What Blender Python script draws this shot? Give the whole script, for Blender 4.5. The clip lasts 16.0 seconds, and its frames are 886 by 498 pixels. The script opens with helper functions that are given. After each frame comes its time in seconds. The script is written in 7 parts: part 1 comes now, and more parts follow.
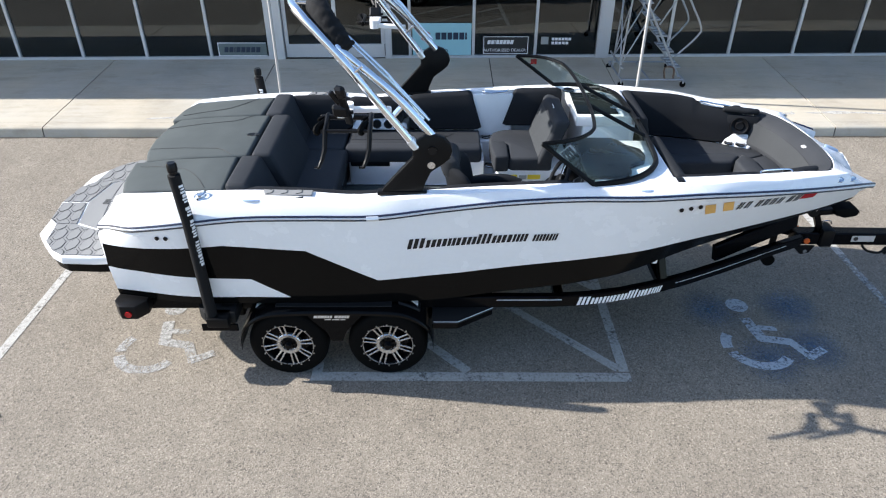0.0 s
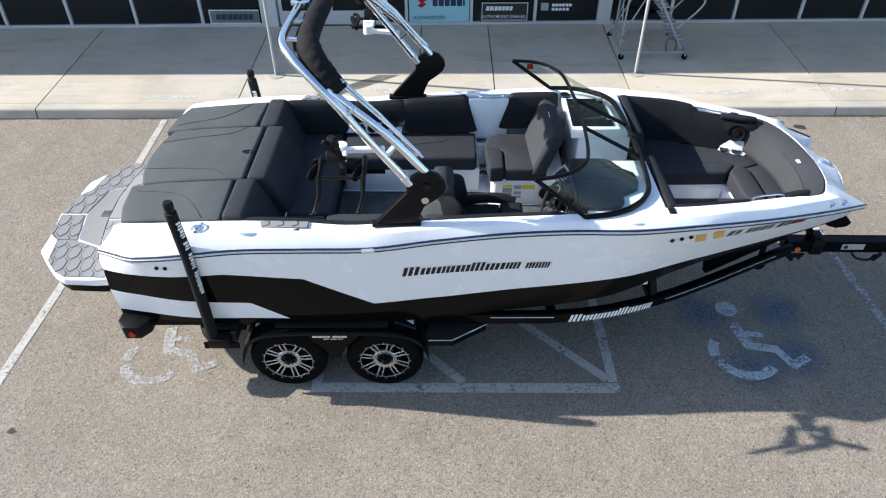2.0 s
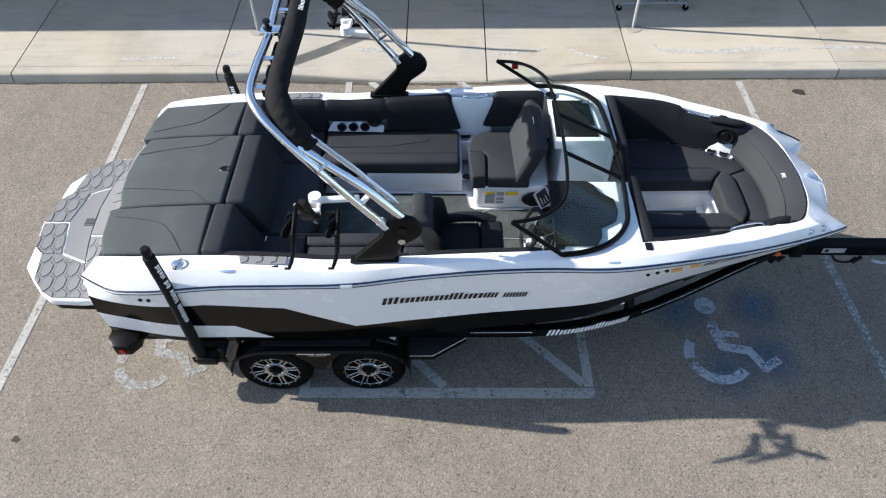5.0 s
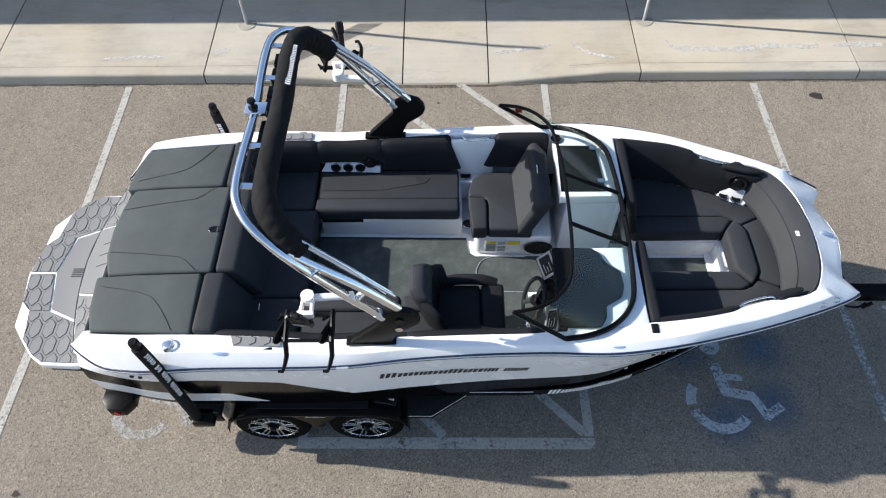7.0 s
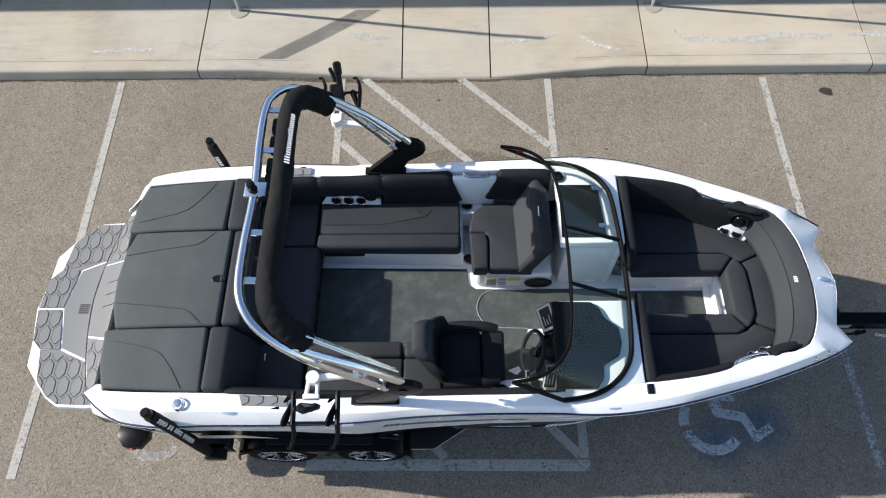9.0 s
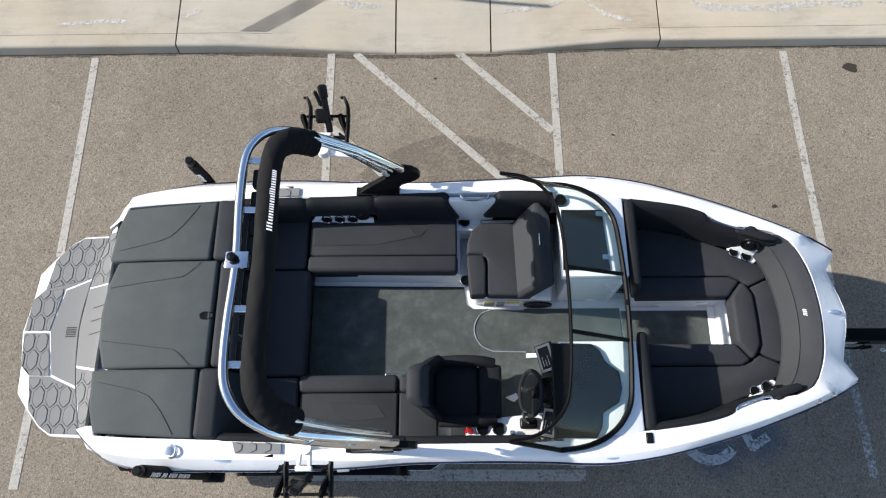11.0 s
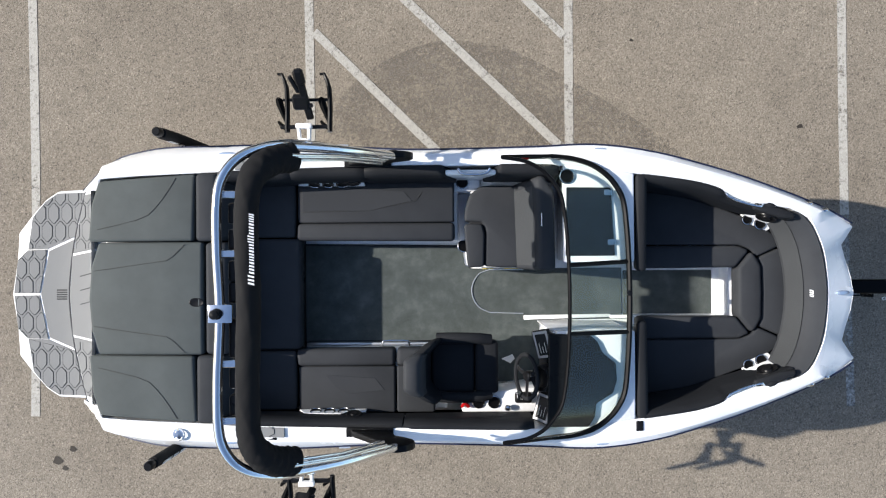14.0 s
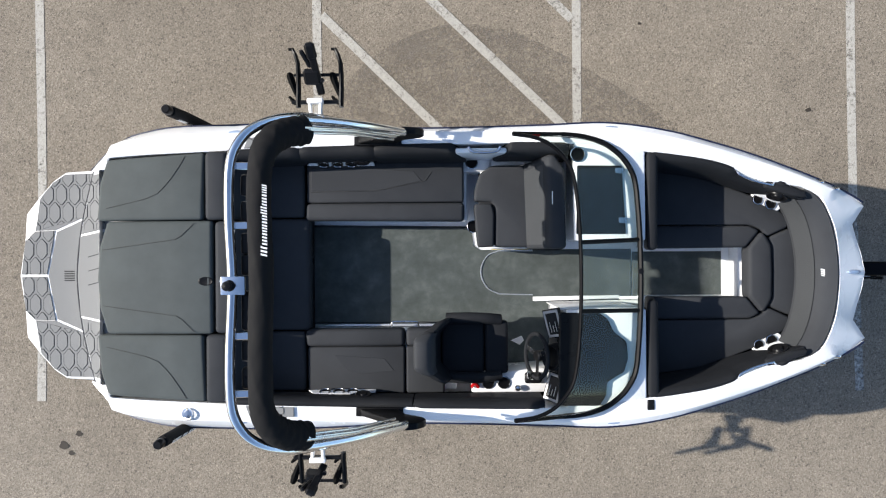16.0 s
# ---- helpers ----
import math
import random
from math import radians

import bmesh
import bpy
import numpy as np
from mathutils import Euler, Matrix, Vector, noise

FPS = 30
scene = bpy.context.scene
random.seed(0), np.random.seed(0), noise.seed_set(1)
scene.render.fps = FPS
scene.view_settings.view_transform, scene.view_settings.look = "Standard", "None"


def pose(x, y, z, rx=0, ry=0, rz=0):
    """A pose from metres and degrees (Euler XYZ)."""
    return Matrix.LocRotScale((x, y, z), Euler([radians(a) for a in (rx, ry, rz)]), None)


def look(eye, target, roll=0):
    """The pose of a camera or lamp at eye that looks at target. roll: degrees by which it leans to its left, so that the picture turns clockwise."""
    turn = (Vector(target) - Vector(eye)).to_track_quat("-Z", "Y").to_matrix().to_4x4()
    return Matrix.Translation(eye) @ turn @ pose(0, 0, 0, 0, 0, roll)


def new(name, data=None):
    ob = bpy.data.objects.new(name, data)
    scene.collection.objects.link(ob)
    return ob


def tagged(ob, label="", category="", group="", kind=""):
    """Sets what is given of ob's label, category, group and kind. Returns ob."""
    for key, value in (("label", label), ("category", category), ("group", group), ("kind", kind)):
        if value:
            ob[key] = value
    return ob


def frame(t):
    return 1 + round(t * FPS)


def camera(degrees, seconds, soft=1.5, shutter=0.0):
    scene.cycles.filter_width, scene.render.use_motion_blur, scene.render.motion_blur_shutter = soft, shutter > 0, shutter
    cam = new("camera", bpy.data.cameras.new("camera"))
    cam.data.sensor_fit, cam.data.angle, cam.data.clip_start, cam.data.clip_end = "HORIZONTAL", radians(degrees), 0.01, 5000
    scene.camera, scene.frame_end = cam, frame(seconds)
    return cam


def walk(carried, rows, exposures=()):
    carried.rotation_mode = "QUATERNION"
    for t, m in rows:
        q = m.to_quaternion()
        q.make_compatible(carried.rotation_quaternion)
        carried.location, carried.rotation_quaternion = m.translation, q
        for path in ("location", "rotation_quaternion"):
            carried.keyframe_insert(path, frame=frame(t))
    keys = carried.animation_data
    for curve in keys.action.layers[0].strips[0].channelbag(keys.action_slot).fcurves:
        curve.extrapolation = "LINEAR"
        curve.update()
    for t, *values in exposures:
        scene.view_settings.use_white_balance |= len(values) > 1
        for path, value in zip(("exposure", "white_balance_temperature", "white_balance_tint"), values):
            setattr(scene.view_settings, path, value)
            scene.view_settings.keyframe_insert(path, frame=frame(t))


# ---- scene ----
cam = camera(65.9, 16.0, 1.15)
METRES, EYE, TILT, LEAN, TURN = 7.5, 4.155, -32.9, 0.0, 0.0
ROWS = [
    (0.0, 0.0, 0.0, 0.0, 0.0, 0.0, 0.0),
    (0.5, 0.002, 0.0011, 0.0278, 0.01, -1.53, 0.03),
    (1.0, 0.0033, -0.0013, 0.0537, -0.01, -3.04, 0.05),
    (1.5, 0.0041, -0.0042, 0.079, 0.01, -4.55, 0.07),
    (2.0, 0.0066, -0.0072, 0.1049, 0.04, -6.09, 0.11),
    (2.5, 0.0107, -0.0111, 0.1286, 0.06, -7.59, 0.12),
    (3.0, 0.0161, -0.0138, 0.1513, 0.08, -9.14, 0.16),
    (3.5, 0.0233, -0.0138, 0.1743, 0.14, -10.7, 0.2),
    (6.0, 0.0328, 0.0529, 0.3163, 0.2, -18.47, 0.26),
    (6.5, 0.0332, 0.0745, 0.3537, 0.2, -20.08, 0.28),
    (7.0, 0.0338, 0.0906, 0.3911, 0.21, -21.72, 0.3),
    (7.5, 0.0339, 0.1036, 0.4264, 0.21, -23.37, 0.34),
    (8.0, 0.0339, 0.1169, 0.4609, 0.2, -25.12, 0.38),
    (8.5, 0.0333, 0.1321, 0.4962, 0.18, -27.07, 0.42),
    (9.0, 0.0338, 0.1501, 0.5305, 0.19, -29.09, 0.46),
    (9.5, 0.0351, 0.1726, 0.5606, 0.19, -31.08, 0.5),
    (10.0, 0.0369, 0.2002, 0.587, 0.18, -33.14, 0.53),
    (12.5, 0.0427, 0.3605, 0.7024, 0.09, -46.97, 0.73),
    (13.0, 0.0438, 0.3953, 0.7242, 0.06, -51.04, 0.77),
    (13.5, 0.0453, 0.4324, 0.7479, 0.04, -54.87, 0.82),
    (14.0, 0.046, 0.4562, 0.7609, 0.03, -57.07, 0.82),
    (14.5, 0.0451, 0.4638, 0.7648, 0.03, -57.13, 0.82),
    (15.0, 0.0424, 0.4633, 0.7639, 0.03, -57.13, 0.81),
    (15.5, 0.0394, 0.4494, 0.7554, 0.03, -57.06, 0.81),
    (16.0, 0.0346, 0.4384, 0.7465, 0.01, -57.02, 0.78),
]
walk(cam, [(t, pose(0, 0, EYE, TILT, LEAN, TURN) @ pose(METRES * x, METRES * y, METRES * z, 90 + pitch, roll, yaw)) for t, x, y, z, yaw, pitch, roll in ROWS],
     exposures=[(0.0, 1.14, 6500, 10), (3.5, 0.88, 6500, 10), (7.0, 0.72, 6680, 10), (10.0, 0.58, 6800, 10),
                (12.5, 0.66, 6800, 10), (16.0, 0.68, 6800, 10)])

# ---- world, sun ----
SUN_DIR = Vector((1.0, -0.12, -0.63)).normalized()     # the way the sunlight travels
world = bpy.data.worlds.new("world")
scene.world = world
world.use_nodes = True
wn = world.node_tree
for n in list(wn.nodes):
    wn.nodes.remove(n)
sky = wn.nodes.new("ShaderNodeTexSky")
sky.sky_type = "NISHITA"
sky.sun_disc = False
sky.sun_elevation = radians(31.7)
sky.sun_rotation = radians(276)
sky.air_density, sky.dust_density, sky.ozone_density = 1.0, 0.8, 2.6
wbg = wn.nodes.new("ShaderNodeBackground")
wbg.inputs["Strength"].default_value = 0.134
wout = wn.nodes.new("ShaderNodeOutputWorld")
wn.links.new(sky.outputs["Color"], wbg.inputs["Color"])
wn.links.new(wbg.outputs["Background"], wout.inputs["Surface"])
sun = new("sun", bpy.data.lights.new("sun", "SUN"))
sun.data.energy = 4.65
sun.data.angle = radians(0.53)
sun.data.color = (1.0, 0.972, 0.93)
sun.matrix_world = look((-20, 3, 14), Vector((-20, 3, 14)) + SUN_DIR)

# ---- materials ----
class Nodes:
    """A small wrapper for building one node material."""

    def __init__(self, name):
        self.mat = bpy.data.materials.new(name)
        self.mat.use_nodes = True
        self.t = self.mat.node_tree
        self.b = self.t.nodes["Principled BSDF"]
        self.co = self.t.nodes.new("ShaderNodeTexCoord").outputs["Object"]

    def n(self, kind, **vals):
        nd = self.t.nodes.new(kind)
        for k, v in vals.items():
            nd.inputs[k].default_value = v
        return nd

    def link(self, a, b):
        self.t.links.new(a, b)

    def noise(self, scale, detail=4.0, rough=0.6, stretch=None):
        nd = self.n("ShaderNodeTexNoise", Scale=scale, Detail=detail, Roughness=rough)
        src = self.co
        if stretch:
            mp = self.n("ShaderNodeMapping", Scale=stretch)
            self.link(self.co, mp.inputs["Vector"])
            src = mp.outputs["Vector"]
        self.link(src, nd.inputs["Vector"])
        return nd.outputs["Fac"]

    def ramp(self, fac, stops):
        r = self.t.nodes.new("ShaderNodeValToRGB")
        el = r.color_ramp.elements
        while len(el) < len(stops):
            el.new(0.5)
        for e, (p, c) in zip(el, stops):
            e.position = p
            e.color = (*c, 1) if len(c) == 3 else c
        self.link(fac, r.inputs["Fac"])
        return r.outputs["Color"]

    def mix(self, fac, a, b, mode="MIX"):
        m = self.t.nodes.new("ShaderNodeMix")
        m.data_type, m.blend_type = "RGBA", mode
        ins = [s for s in m.inputs if s.enabled]
        for s, v in zip(ins, (fac, a, b)):
            if hasattr(v, "is_linked"):
                self.link(v, s)
            elif isinstance(v, (int, float)):
                s.default_value = v
            else:
                s.default_value = (*v, 1)
        return [o for o in m.outputs if o.enabled][0]

    def bump(self, height, strength, dist=0.002):
        bp = self.n("ShaderNodeBump", Strength=strength, Distance=dist)
        self.link(height, bp.inputs["Height"])
        self.link(bp.outputs["Normal"], self.b.inputs["Normal"])

    def color(self, c):
        if hasattr(c, "is_linked"):
            self.link(c, self.b.inputs["Base Color"])
        else:
            self.b.inputs["Base Color"].default_value = (*c, 1)

    def set(self, **kw):
        for k, v in kw.items():
            k = k.replace("_", " ")
            if hasattr(v, "is_linked"):
                self.link(v, self.b.inputs[k])
            else:
                self.b.inputs[k].default_value = v


def shade(c, f):
    return tuple(x * f for x in c)


def basic(name, c, rough=0.5, metal=0.0, vary=0.12, big=3.0, fine=60.0, bump=0.0, dist=0.001, coat=0.0, rvary=0.08, spec=0.5):
    """Paint, plastic, metal: two scales of variation in colour and gloss, with optional fine relief."""
    m = Nodes(name)
    a = m.noise(big, 5)
    f = m.noise(fine, 3)
    col = m.ramp(a, [(0.3, shade(c, 1 - vary)), (0.7, shade(c, 1 + vary * 0.6))])
    col2 = m.mix(0.35, col, m.ramp(f, [(0.3, shade(c, 1 - vary * 1.2)), (0.7, shade(c, 1 + vary))]))
    m.color(col2)
    m.set(Metallic=metal, Specular_IOR_Level=spec, Roughness=m.ramp(a, [(0.3, (rough - rvary,) * 3), (0.75, (rough + rvary,) * 3)]))
    if coat:
        m.set(Coat_Weight=coat, Coat_Roughness=0.04)
    if bump:
        m.bump(f, bump, dist)
    return m.mat


def asphalt():
    m = Nodes("asphalt_chip_seal")
    v = m.n("ShaderNodeTexVoronoi", Scale=105.0)
    m.link(m.co, v.inputs["Vector"])
    v2 = m.n("ShaderNodeTexVoronoi", Scale=74.0)
    m.link(m.co, v2.inputs["Vector"])
    stones = m.ramp(v.outputs["Color"], [(0.08, (0.130, 0.112, 0.091)), (0.4, (0.218, 0.1895, 0.154)), (0.75, (0.272, 0.237, 0.193)), (0.97, (0.365, 0.320, 0.262))])
    sep = m.n("ShaderNodeSeparateColor")
    m.link(v2.outputs["Color"], sep.inputs["Color"])
    bigs = m.ramp(sep.outputs["Green"], [(0.86, (1, 1, 1)), (0.92, (1.28, 1.27, 1.24)), (0.955, (1, 1, 1)), (0.975, (0.62, 0.62, 0.63))])
    c = m.mix(1.0, stones, bigs, "MULTIPLY")
    large = m.noise(0.55, 6, 0.62)
    c = m.mix(1.0, c, m.ramp(large, [(0.3, (0.84, 0.83, 0.82)), (0.72, (1.1, 1.1, 1.09))]), "MULTIPLY")
    mid = m.noise(4.5, 5, 0.7)
    c = m.mix(1.0, c, m.ramp(mid, [(0.3, (0.9, 0.9, 0.9)), (0.7, (1.07, 1.07, 1.07))]), "MULTIPLY")
    spots = m.noise(2.2, 3, 0.5)
    c = m.mix(1.0, c, m.ramp(spots, [(0.70, (1, 1, 1)), (0.80, (0.88, 0.87, 0.86))]), "MULTIPLY")
    m.color(c)
    m.set(Roughness=0.92, Specular_IOR_Level=0.25)
    m.bump(v.outputs["Distance"], 0.42, 0.005)
    return m.mat


def concrete(name, c, joint=False):
    m = Nodes(name)
    rnd = m.t.nodes.new("ShaderNodeObjectInfo").outputs["Random"]
    big = m.noise(1.1, 6, 0.65)
    col = m.ramp(big, [(0.25, shade(c, 0.82)), (0.5, c), (0.78, shade(c, 1.12))])
    col = m.mix(1.0, col, m.ramp(rnd, [(0, (0.93, 0.93, 0.93)), (1, (1.05, 1.05, 1.04))]), "MULTIPLY")
    fine = m.noise(140, 3, 0.7)
    col = m.mix(1.0, col, m.ramp(fine, [(0.3, (0.9, 0.9, 0.9)), (0.7, (1.06, 1.06, 1.06))]), "MULTIPLY")
    brush = m.noise(3.0, 4, 0.6, (0.25, 3.5, 1))
    col = m.mix(1.0, col, m.ramp(brush, [(0.32, (0.95, 0.95, 0.945)), (0.66, (1.02, 1.02, 1.02))]), "MULTIPLY")
    stain = m.noise(2.4, 6, 0.7)
    col = m.mix(1.0, col, m.ramp(stain, [(0.62, (1, 1, 1)), (0.74, (0.8, 0.78, 0.74))]), "MULTIPLY")
    rust = m.noise(0.45, 5, 0.6)
    col = m.mix(1.0, col, m.ramp(rust, [(0.40, (1, 1, 1)), (0.62, (1.03, 0.965, 0.87))]), "MULTIPLY")
    damp = m.noise(1.7, 7, 0.75, (0.5, 1.6, 1))
    col = m.mix(1.0, col, m.ramp(damp, [(0.30, (0.80, 0.79, 0.77)), (0.46, (1, 1, 1))]), "MULTIPLY")
    m.color(col)
    m.set(Roughness=0.88, Specular_IOR_Level=0.3)
    m.bump(fine, 0.35, 0.002)
    return m.mat


def road_paint(name, c, wear, soft=0.05):
    m = Nodes(name)
    v = m.n("ShaderNodeTexVoronoi", Scale=85.0)
    m.link(m.co, v.inputs["Vector"])
    a = m.noise(26, 6, 0.75)
    b = m.noise(4.0, 4, 0.6)
    add = m.n("ShaderNodeMath")
    add.operation = "ADD"
    m.link(a, add.inputs[0])
    sc = m.n("ShaderNodeMath")
    sc.operation = "MULTIPLY"
    sc.inputs[1].default_value = 0.5
    m.link(b, sc.inputs[0])
    m.link(sc.outputs[0], add.inputs[1])
    m.color(m.mix(1.0, m.ramp(a, [(0.3, shade(c, 0.8)), (0.7, c)]), m.ramp(v.outputs["Color"], [(0.1, (0.85, 0.85, 0.84)), (0.8, (1.05, 1.05, 1.05))]), "MULTIPLY"))
    m.set(Alpha=m.ramp(add.outputs[0], [(wear - soft, (0, 0, 0)), (wear + soft, (1, 1, 1))]), Roughness=0.85)
    m.bump(v.outputs["Distance"], 0.5, 0.004)
    return m.mat


def paint_remnant(name, c, most):
    """Thin old paint that fades out from the middle of its patch."""
    m = Nodes(name)
    ln = m.t.nodes.new("ShaderNodeVectorMath")
    ln.operation = "LENGTH"
    m.link(m.co, ln.inputs[0])
    fade = m.ramp(ln.outputs["Value"], [(0.04, (1, 1, 1)), (0.34, (0, 0, 0))])
    rub = m.ramp(m.noise(24, 6, 0.75), [(0.30, (0.2, 0.2, 0.2)), (0.66, (1, 1, 1))])
    m.color(m.ramp(m.noise(60, 3), [(0.3, shade(c, 0.8)), (0.7, shade(c, 1.15))]))
    m.set(Alpha=m.mix(1.0, m.mix(1.0, fade, rub, "MULTIPLY"), (most, most, most), "MULTIPLY"), Roughness=0.9)
    return m.mat


def vinyl(name, c, rough=0.42, crease=0.25):
    m = Nodes(name)
    a = m.noise(2.6, 4)
    grain = m.noise(420, 2)
    m.color(m.ramp(a, [(0.3, shade(c, 0.86)), (0.72, shade(c, 1.12))]))
    m.set(Roughness=m.ramp(a, [(0.3, (rough - 0.05,) * 3), (0.7, (rough + 0.09,) * 3)]), Specular_IOR_Level=0.07)
    soft = m.noise(7, 2)
    ad = m.n("ShaderNodeMath")
    ad.operation = "MULTIPLY_ADD"
    ad.inputs[1].default_value = 0.05
    m.link(grain, ad.inputs[0])
    m.link(soft, ad.inputs[2])
    m.bump(ad.outputs[0], crease, 0.012)
    return m.mat


def carpet():
    m = Nodes("marine_carpet")
    a = m.noise(5, 6, 0.7)
    f = m.noise(380, 2)
    col = m.ramp(a, [(0.28, (0.056, 0.065, 0.063)), (0.52, (0.082, 0.094, 0.091)), (0.74, (0.125, 0.139, 0.134))])
    col = m.mix(1.0, col, m.ramp(f, [(0.25, (0.75, 0.75, 0.75)), (0.75, (1.2, 1.2, 1.2))]), "MULTIPLY")
    m.color(col)
    m.set(Roughness=0.97, Specular_IOR_Level=0.0)
    m.bump(f, 0.6, 0.004)
    return m.mat


def glass(name, c, rough=0.0, face=0.05, graze=0.85, shine=(0.86, 0.94, 1)):
    """Tinted sheet glass: clear through a thin pane, mirror-like at grazing angles."""
    m = Nodes(name)
    tr = m.t.nodes.new("ShaderNodeBsdfTransparent")
    tr.inputs["Color"].default_value = (*c, 1)
    gl = m.t.nodes.new("ShaderNodeBsdfGlossy")
    gl.inputs["Roughness"].default_value = 0.015 + rough
    gl.inputs["Color"].default_value = (*shine, 1)
    lw = m.n("ShaderNodeLayerWeight", Blend=0.5)
    pw = m.n("ShaderNodeMath")
    pw.operation = "POWER"
    pw.inputs[1].default_value = 3.4
    m.link(lw.outputs["Facing"], pw.inputs[0])
    fr = m.n("ShaderNodeMath")
    fr.operation = "MULTIPLY_ADD"
    fr.inputs[1].default_value, fr.inputs[2].default_value = graze, face
    m.link(pw.outputs[0], fr.inputs[0])
    mx = m.t.nodes.new("ShaderNodeMixShader")
    m.link(fr.outputs[0], mx.inputs[0])
    m.link(tr.outputs[0], mx.inputs[1])
    m.link(gl.outputs[0], mx.inputs[2])
    m.link(mx.outputs[0], m.t.nodes["Material Output"].inputs["Surface"])
    return m.mat


def emblem_grain(name, c, c2, scale):
    """Embossed vinyl with a fine repeating relief."""
    m = Nodes(name)
    v = m.n("ShaderNodeTexVoronoi", Scale=scale)
    m.link(m.co, v.inputs["Vector"])
    a = m.noise(2.5, 4)
    m.color(m.mix(0.5, m.ramp(v.outputs["Distance"], [(0.1, c), (0.6, c2)]), m.ramp(a, [(0.3, c), (0.7, c2)])))
    m.set(Roughness=0.5, Specular_IOR_Level=0.08)
    m.bump(v.outputs["Distance"], 0.3, 0.003)
    return m.mat


ASPHALT = asphalt()
CONCRETE = concrete("pavement_concrete", (0.46, 0.424, 0.362))
LINE_WHITE = road_paint("line_paint", (0.455, 0.435, 0.395), 0.60, 0.13)
FADED_WHITE = road_paint("faded_paint", (0.47, 0.50, 0.53), 0.645, 0.10)
WORN_WHITE = road_paint("badly_worn_paint", (0.45, 0.445, 0.43), 0.735, 0.20)
FADED_BLUE = paint_remnant("faded_blue_paint", (0.085, 0.175, 0.28), 0.76)
FAINT_PATCH = road_paint("faint_dark_patch", (0.215, 0.187, 0.155), 0.93, 0.28)
GEL = basic("white_gelcoat", (0.81, 0.813, 0.818), 0.26, 0, 0.03, 2.0, 30, coat=0.12, rvary=0.05, spec=0.4)
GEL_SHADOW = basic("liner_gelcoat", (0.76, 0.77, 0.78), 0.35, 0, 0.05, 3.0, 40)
GEL_BLACK = basic("black_gelcoat", (0.0035, 0.0035, 0.0035), 0.12, 0, 0.2, 2.0, 30, rvary=0.03)
GEL_BLACK.node_tree.nodes["Principled BSDF"].inputs["Specular IOR Level"].default_value = 0.10
STRIPE_BLUE = basic("navy_rub_rail", (0.010, 0.015, 0.042), 0.3, 0, 0.15)
STRIPE_DARK = basic("dark_rub_rail", (0.03, 0.03, 0.035), 0.35, 0, 0.2)
RAIL_GREY = basic("pale_rub_insert", (0.62, 0.63, 0.66), 0.3, 0, 0.06)
PAD = vinyl("charcoal_sunpad_vinyl", (0.078, 0.087, 0.086), 0.68)
VINYL = vinyl("dark_seat_vinyl", (0.037, 0.0393, 0.0435), 0.58)
VINYL_BLACK = vinyl("black_bolster_vinyl", (0.0185, 0.0196, 0.022), 0.55)
ACCENT = emblem_grain("embossed_grey_vinyl", (0.043, 0.0455, 0.048), (0.053, 0.056, 0.059), 160)
INLAY = emblem_grain("embossed_dark_vinyl", (0.036, 0.038, 0.042), (0.040, 0.0425, 0.047), 160)
SEAM = basic("seam_thread", (0.028, 0.029, 0.03), 0.7)
CARPET = carpet()
CARPET_BIND = basic("carpet_binding", (0.02, 0.022, 0.024), 0.85)
EVA = basic("grey_foam_mat", (0.198, 0.20, 0.198), 0.85, 0, 0.06, 4, 160, 0.3, 0.001)
EVA_LINE = basic("foam_groove", (0.05, 0.052, 0.054), 0.9)
CHROME = basic("polished_aluminium", (0.80, 0.82, 0.85), 0.16, 1.0, 0.05, 6, 50, rvary=0.05)
STEEL = basic("stainless_steel", (0.66, 0.68, 0.71), 0.22, 1.0, 0.06, 8, 60)
BRUSHED = basic("cast_aluminium", (0.72, 0.74, 0.77), 0.38, 0.75, 0.06, 6, 90)
POWDER = basic("black_powder_coat", (0.006, 0.006, 0.0065), 0.36, 0.0, 0.25, 4, 200, 0.2, 0.0006, spec=0.14)
SATIN_BLACK = basic("satin_black_trim", (0.007, 0.007, 0.0077), 0.33, 0, 0.2, 6, 120, spec=0.2)
FRAME_BLACK = basic("black_frame_paint", (0.0045, 0.0045, 0.005), 0.34, 0, 0.2, 6, 120, spec=0.1)
DASH = basic("gloss_black_dash", (0.008, 0.009, 0.010), 0.30, 0, 0.2, 6, 120, rvary=0.05, spec=0.08)
CANVAS = basic("black_canvas", (0.0095, 0.0095, 0.010), 0.86, 0, 0.3, 9, 240, 0.4, 0.003, spec=0.2)
TRAILER = basic("black_trailer_paint", (0.0035, 0.0035, 0.004), 0.2, 0, 0.3, 3, 300, 0.06, 0.0005, spec=0.10)
TREAD = basic("black_step_grip", (0.008, 0.0083, 0.009), 0.75, 0, 0.2, 5, 260, 0.5, 0.002, spec=0.25)
RUBBER = basic("tyre_rubber", (0.004, 0.004, 0.004), 0.7, 0, 0.2, 5, 90, 0.3, 0.002, spec=0.05)
RIM_BLACK = basic("gloss_black_rim", (0.004, 0.004, 0.0045), 0.25, 0, 0.2, spec=0.15)
PRINT_GREY = basic("grey_metallic_print", (0.06, 0.062, 0.066), 0.4, 0.1, 0.12)
RIM_FACE = basic("machined_rim_face", (0.52, 0.53, 0.54), 0.28, 0.9, 0.08, 20, 200)
RED = basic("red_lens", (0.42, 0.01, 0.012), 0.2, 0, 0.2)
AMBER = basic("orange_lens", (0.65, 0.12, 0.02), 0.25, 0, 0.1)
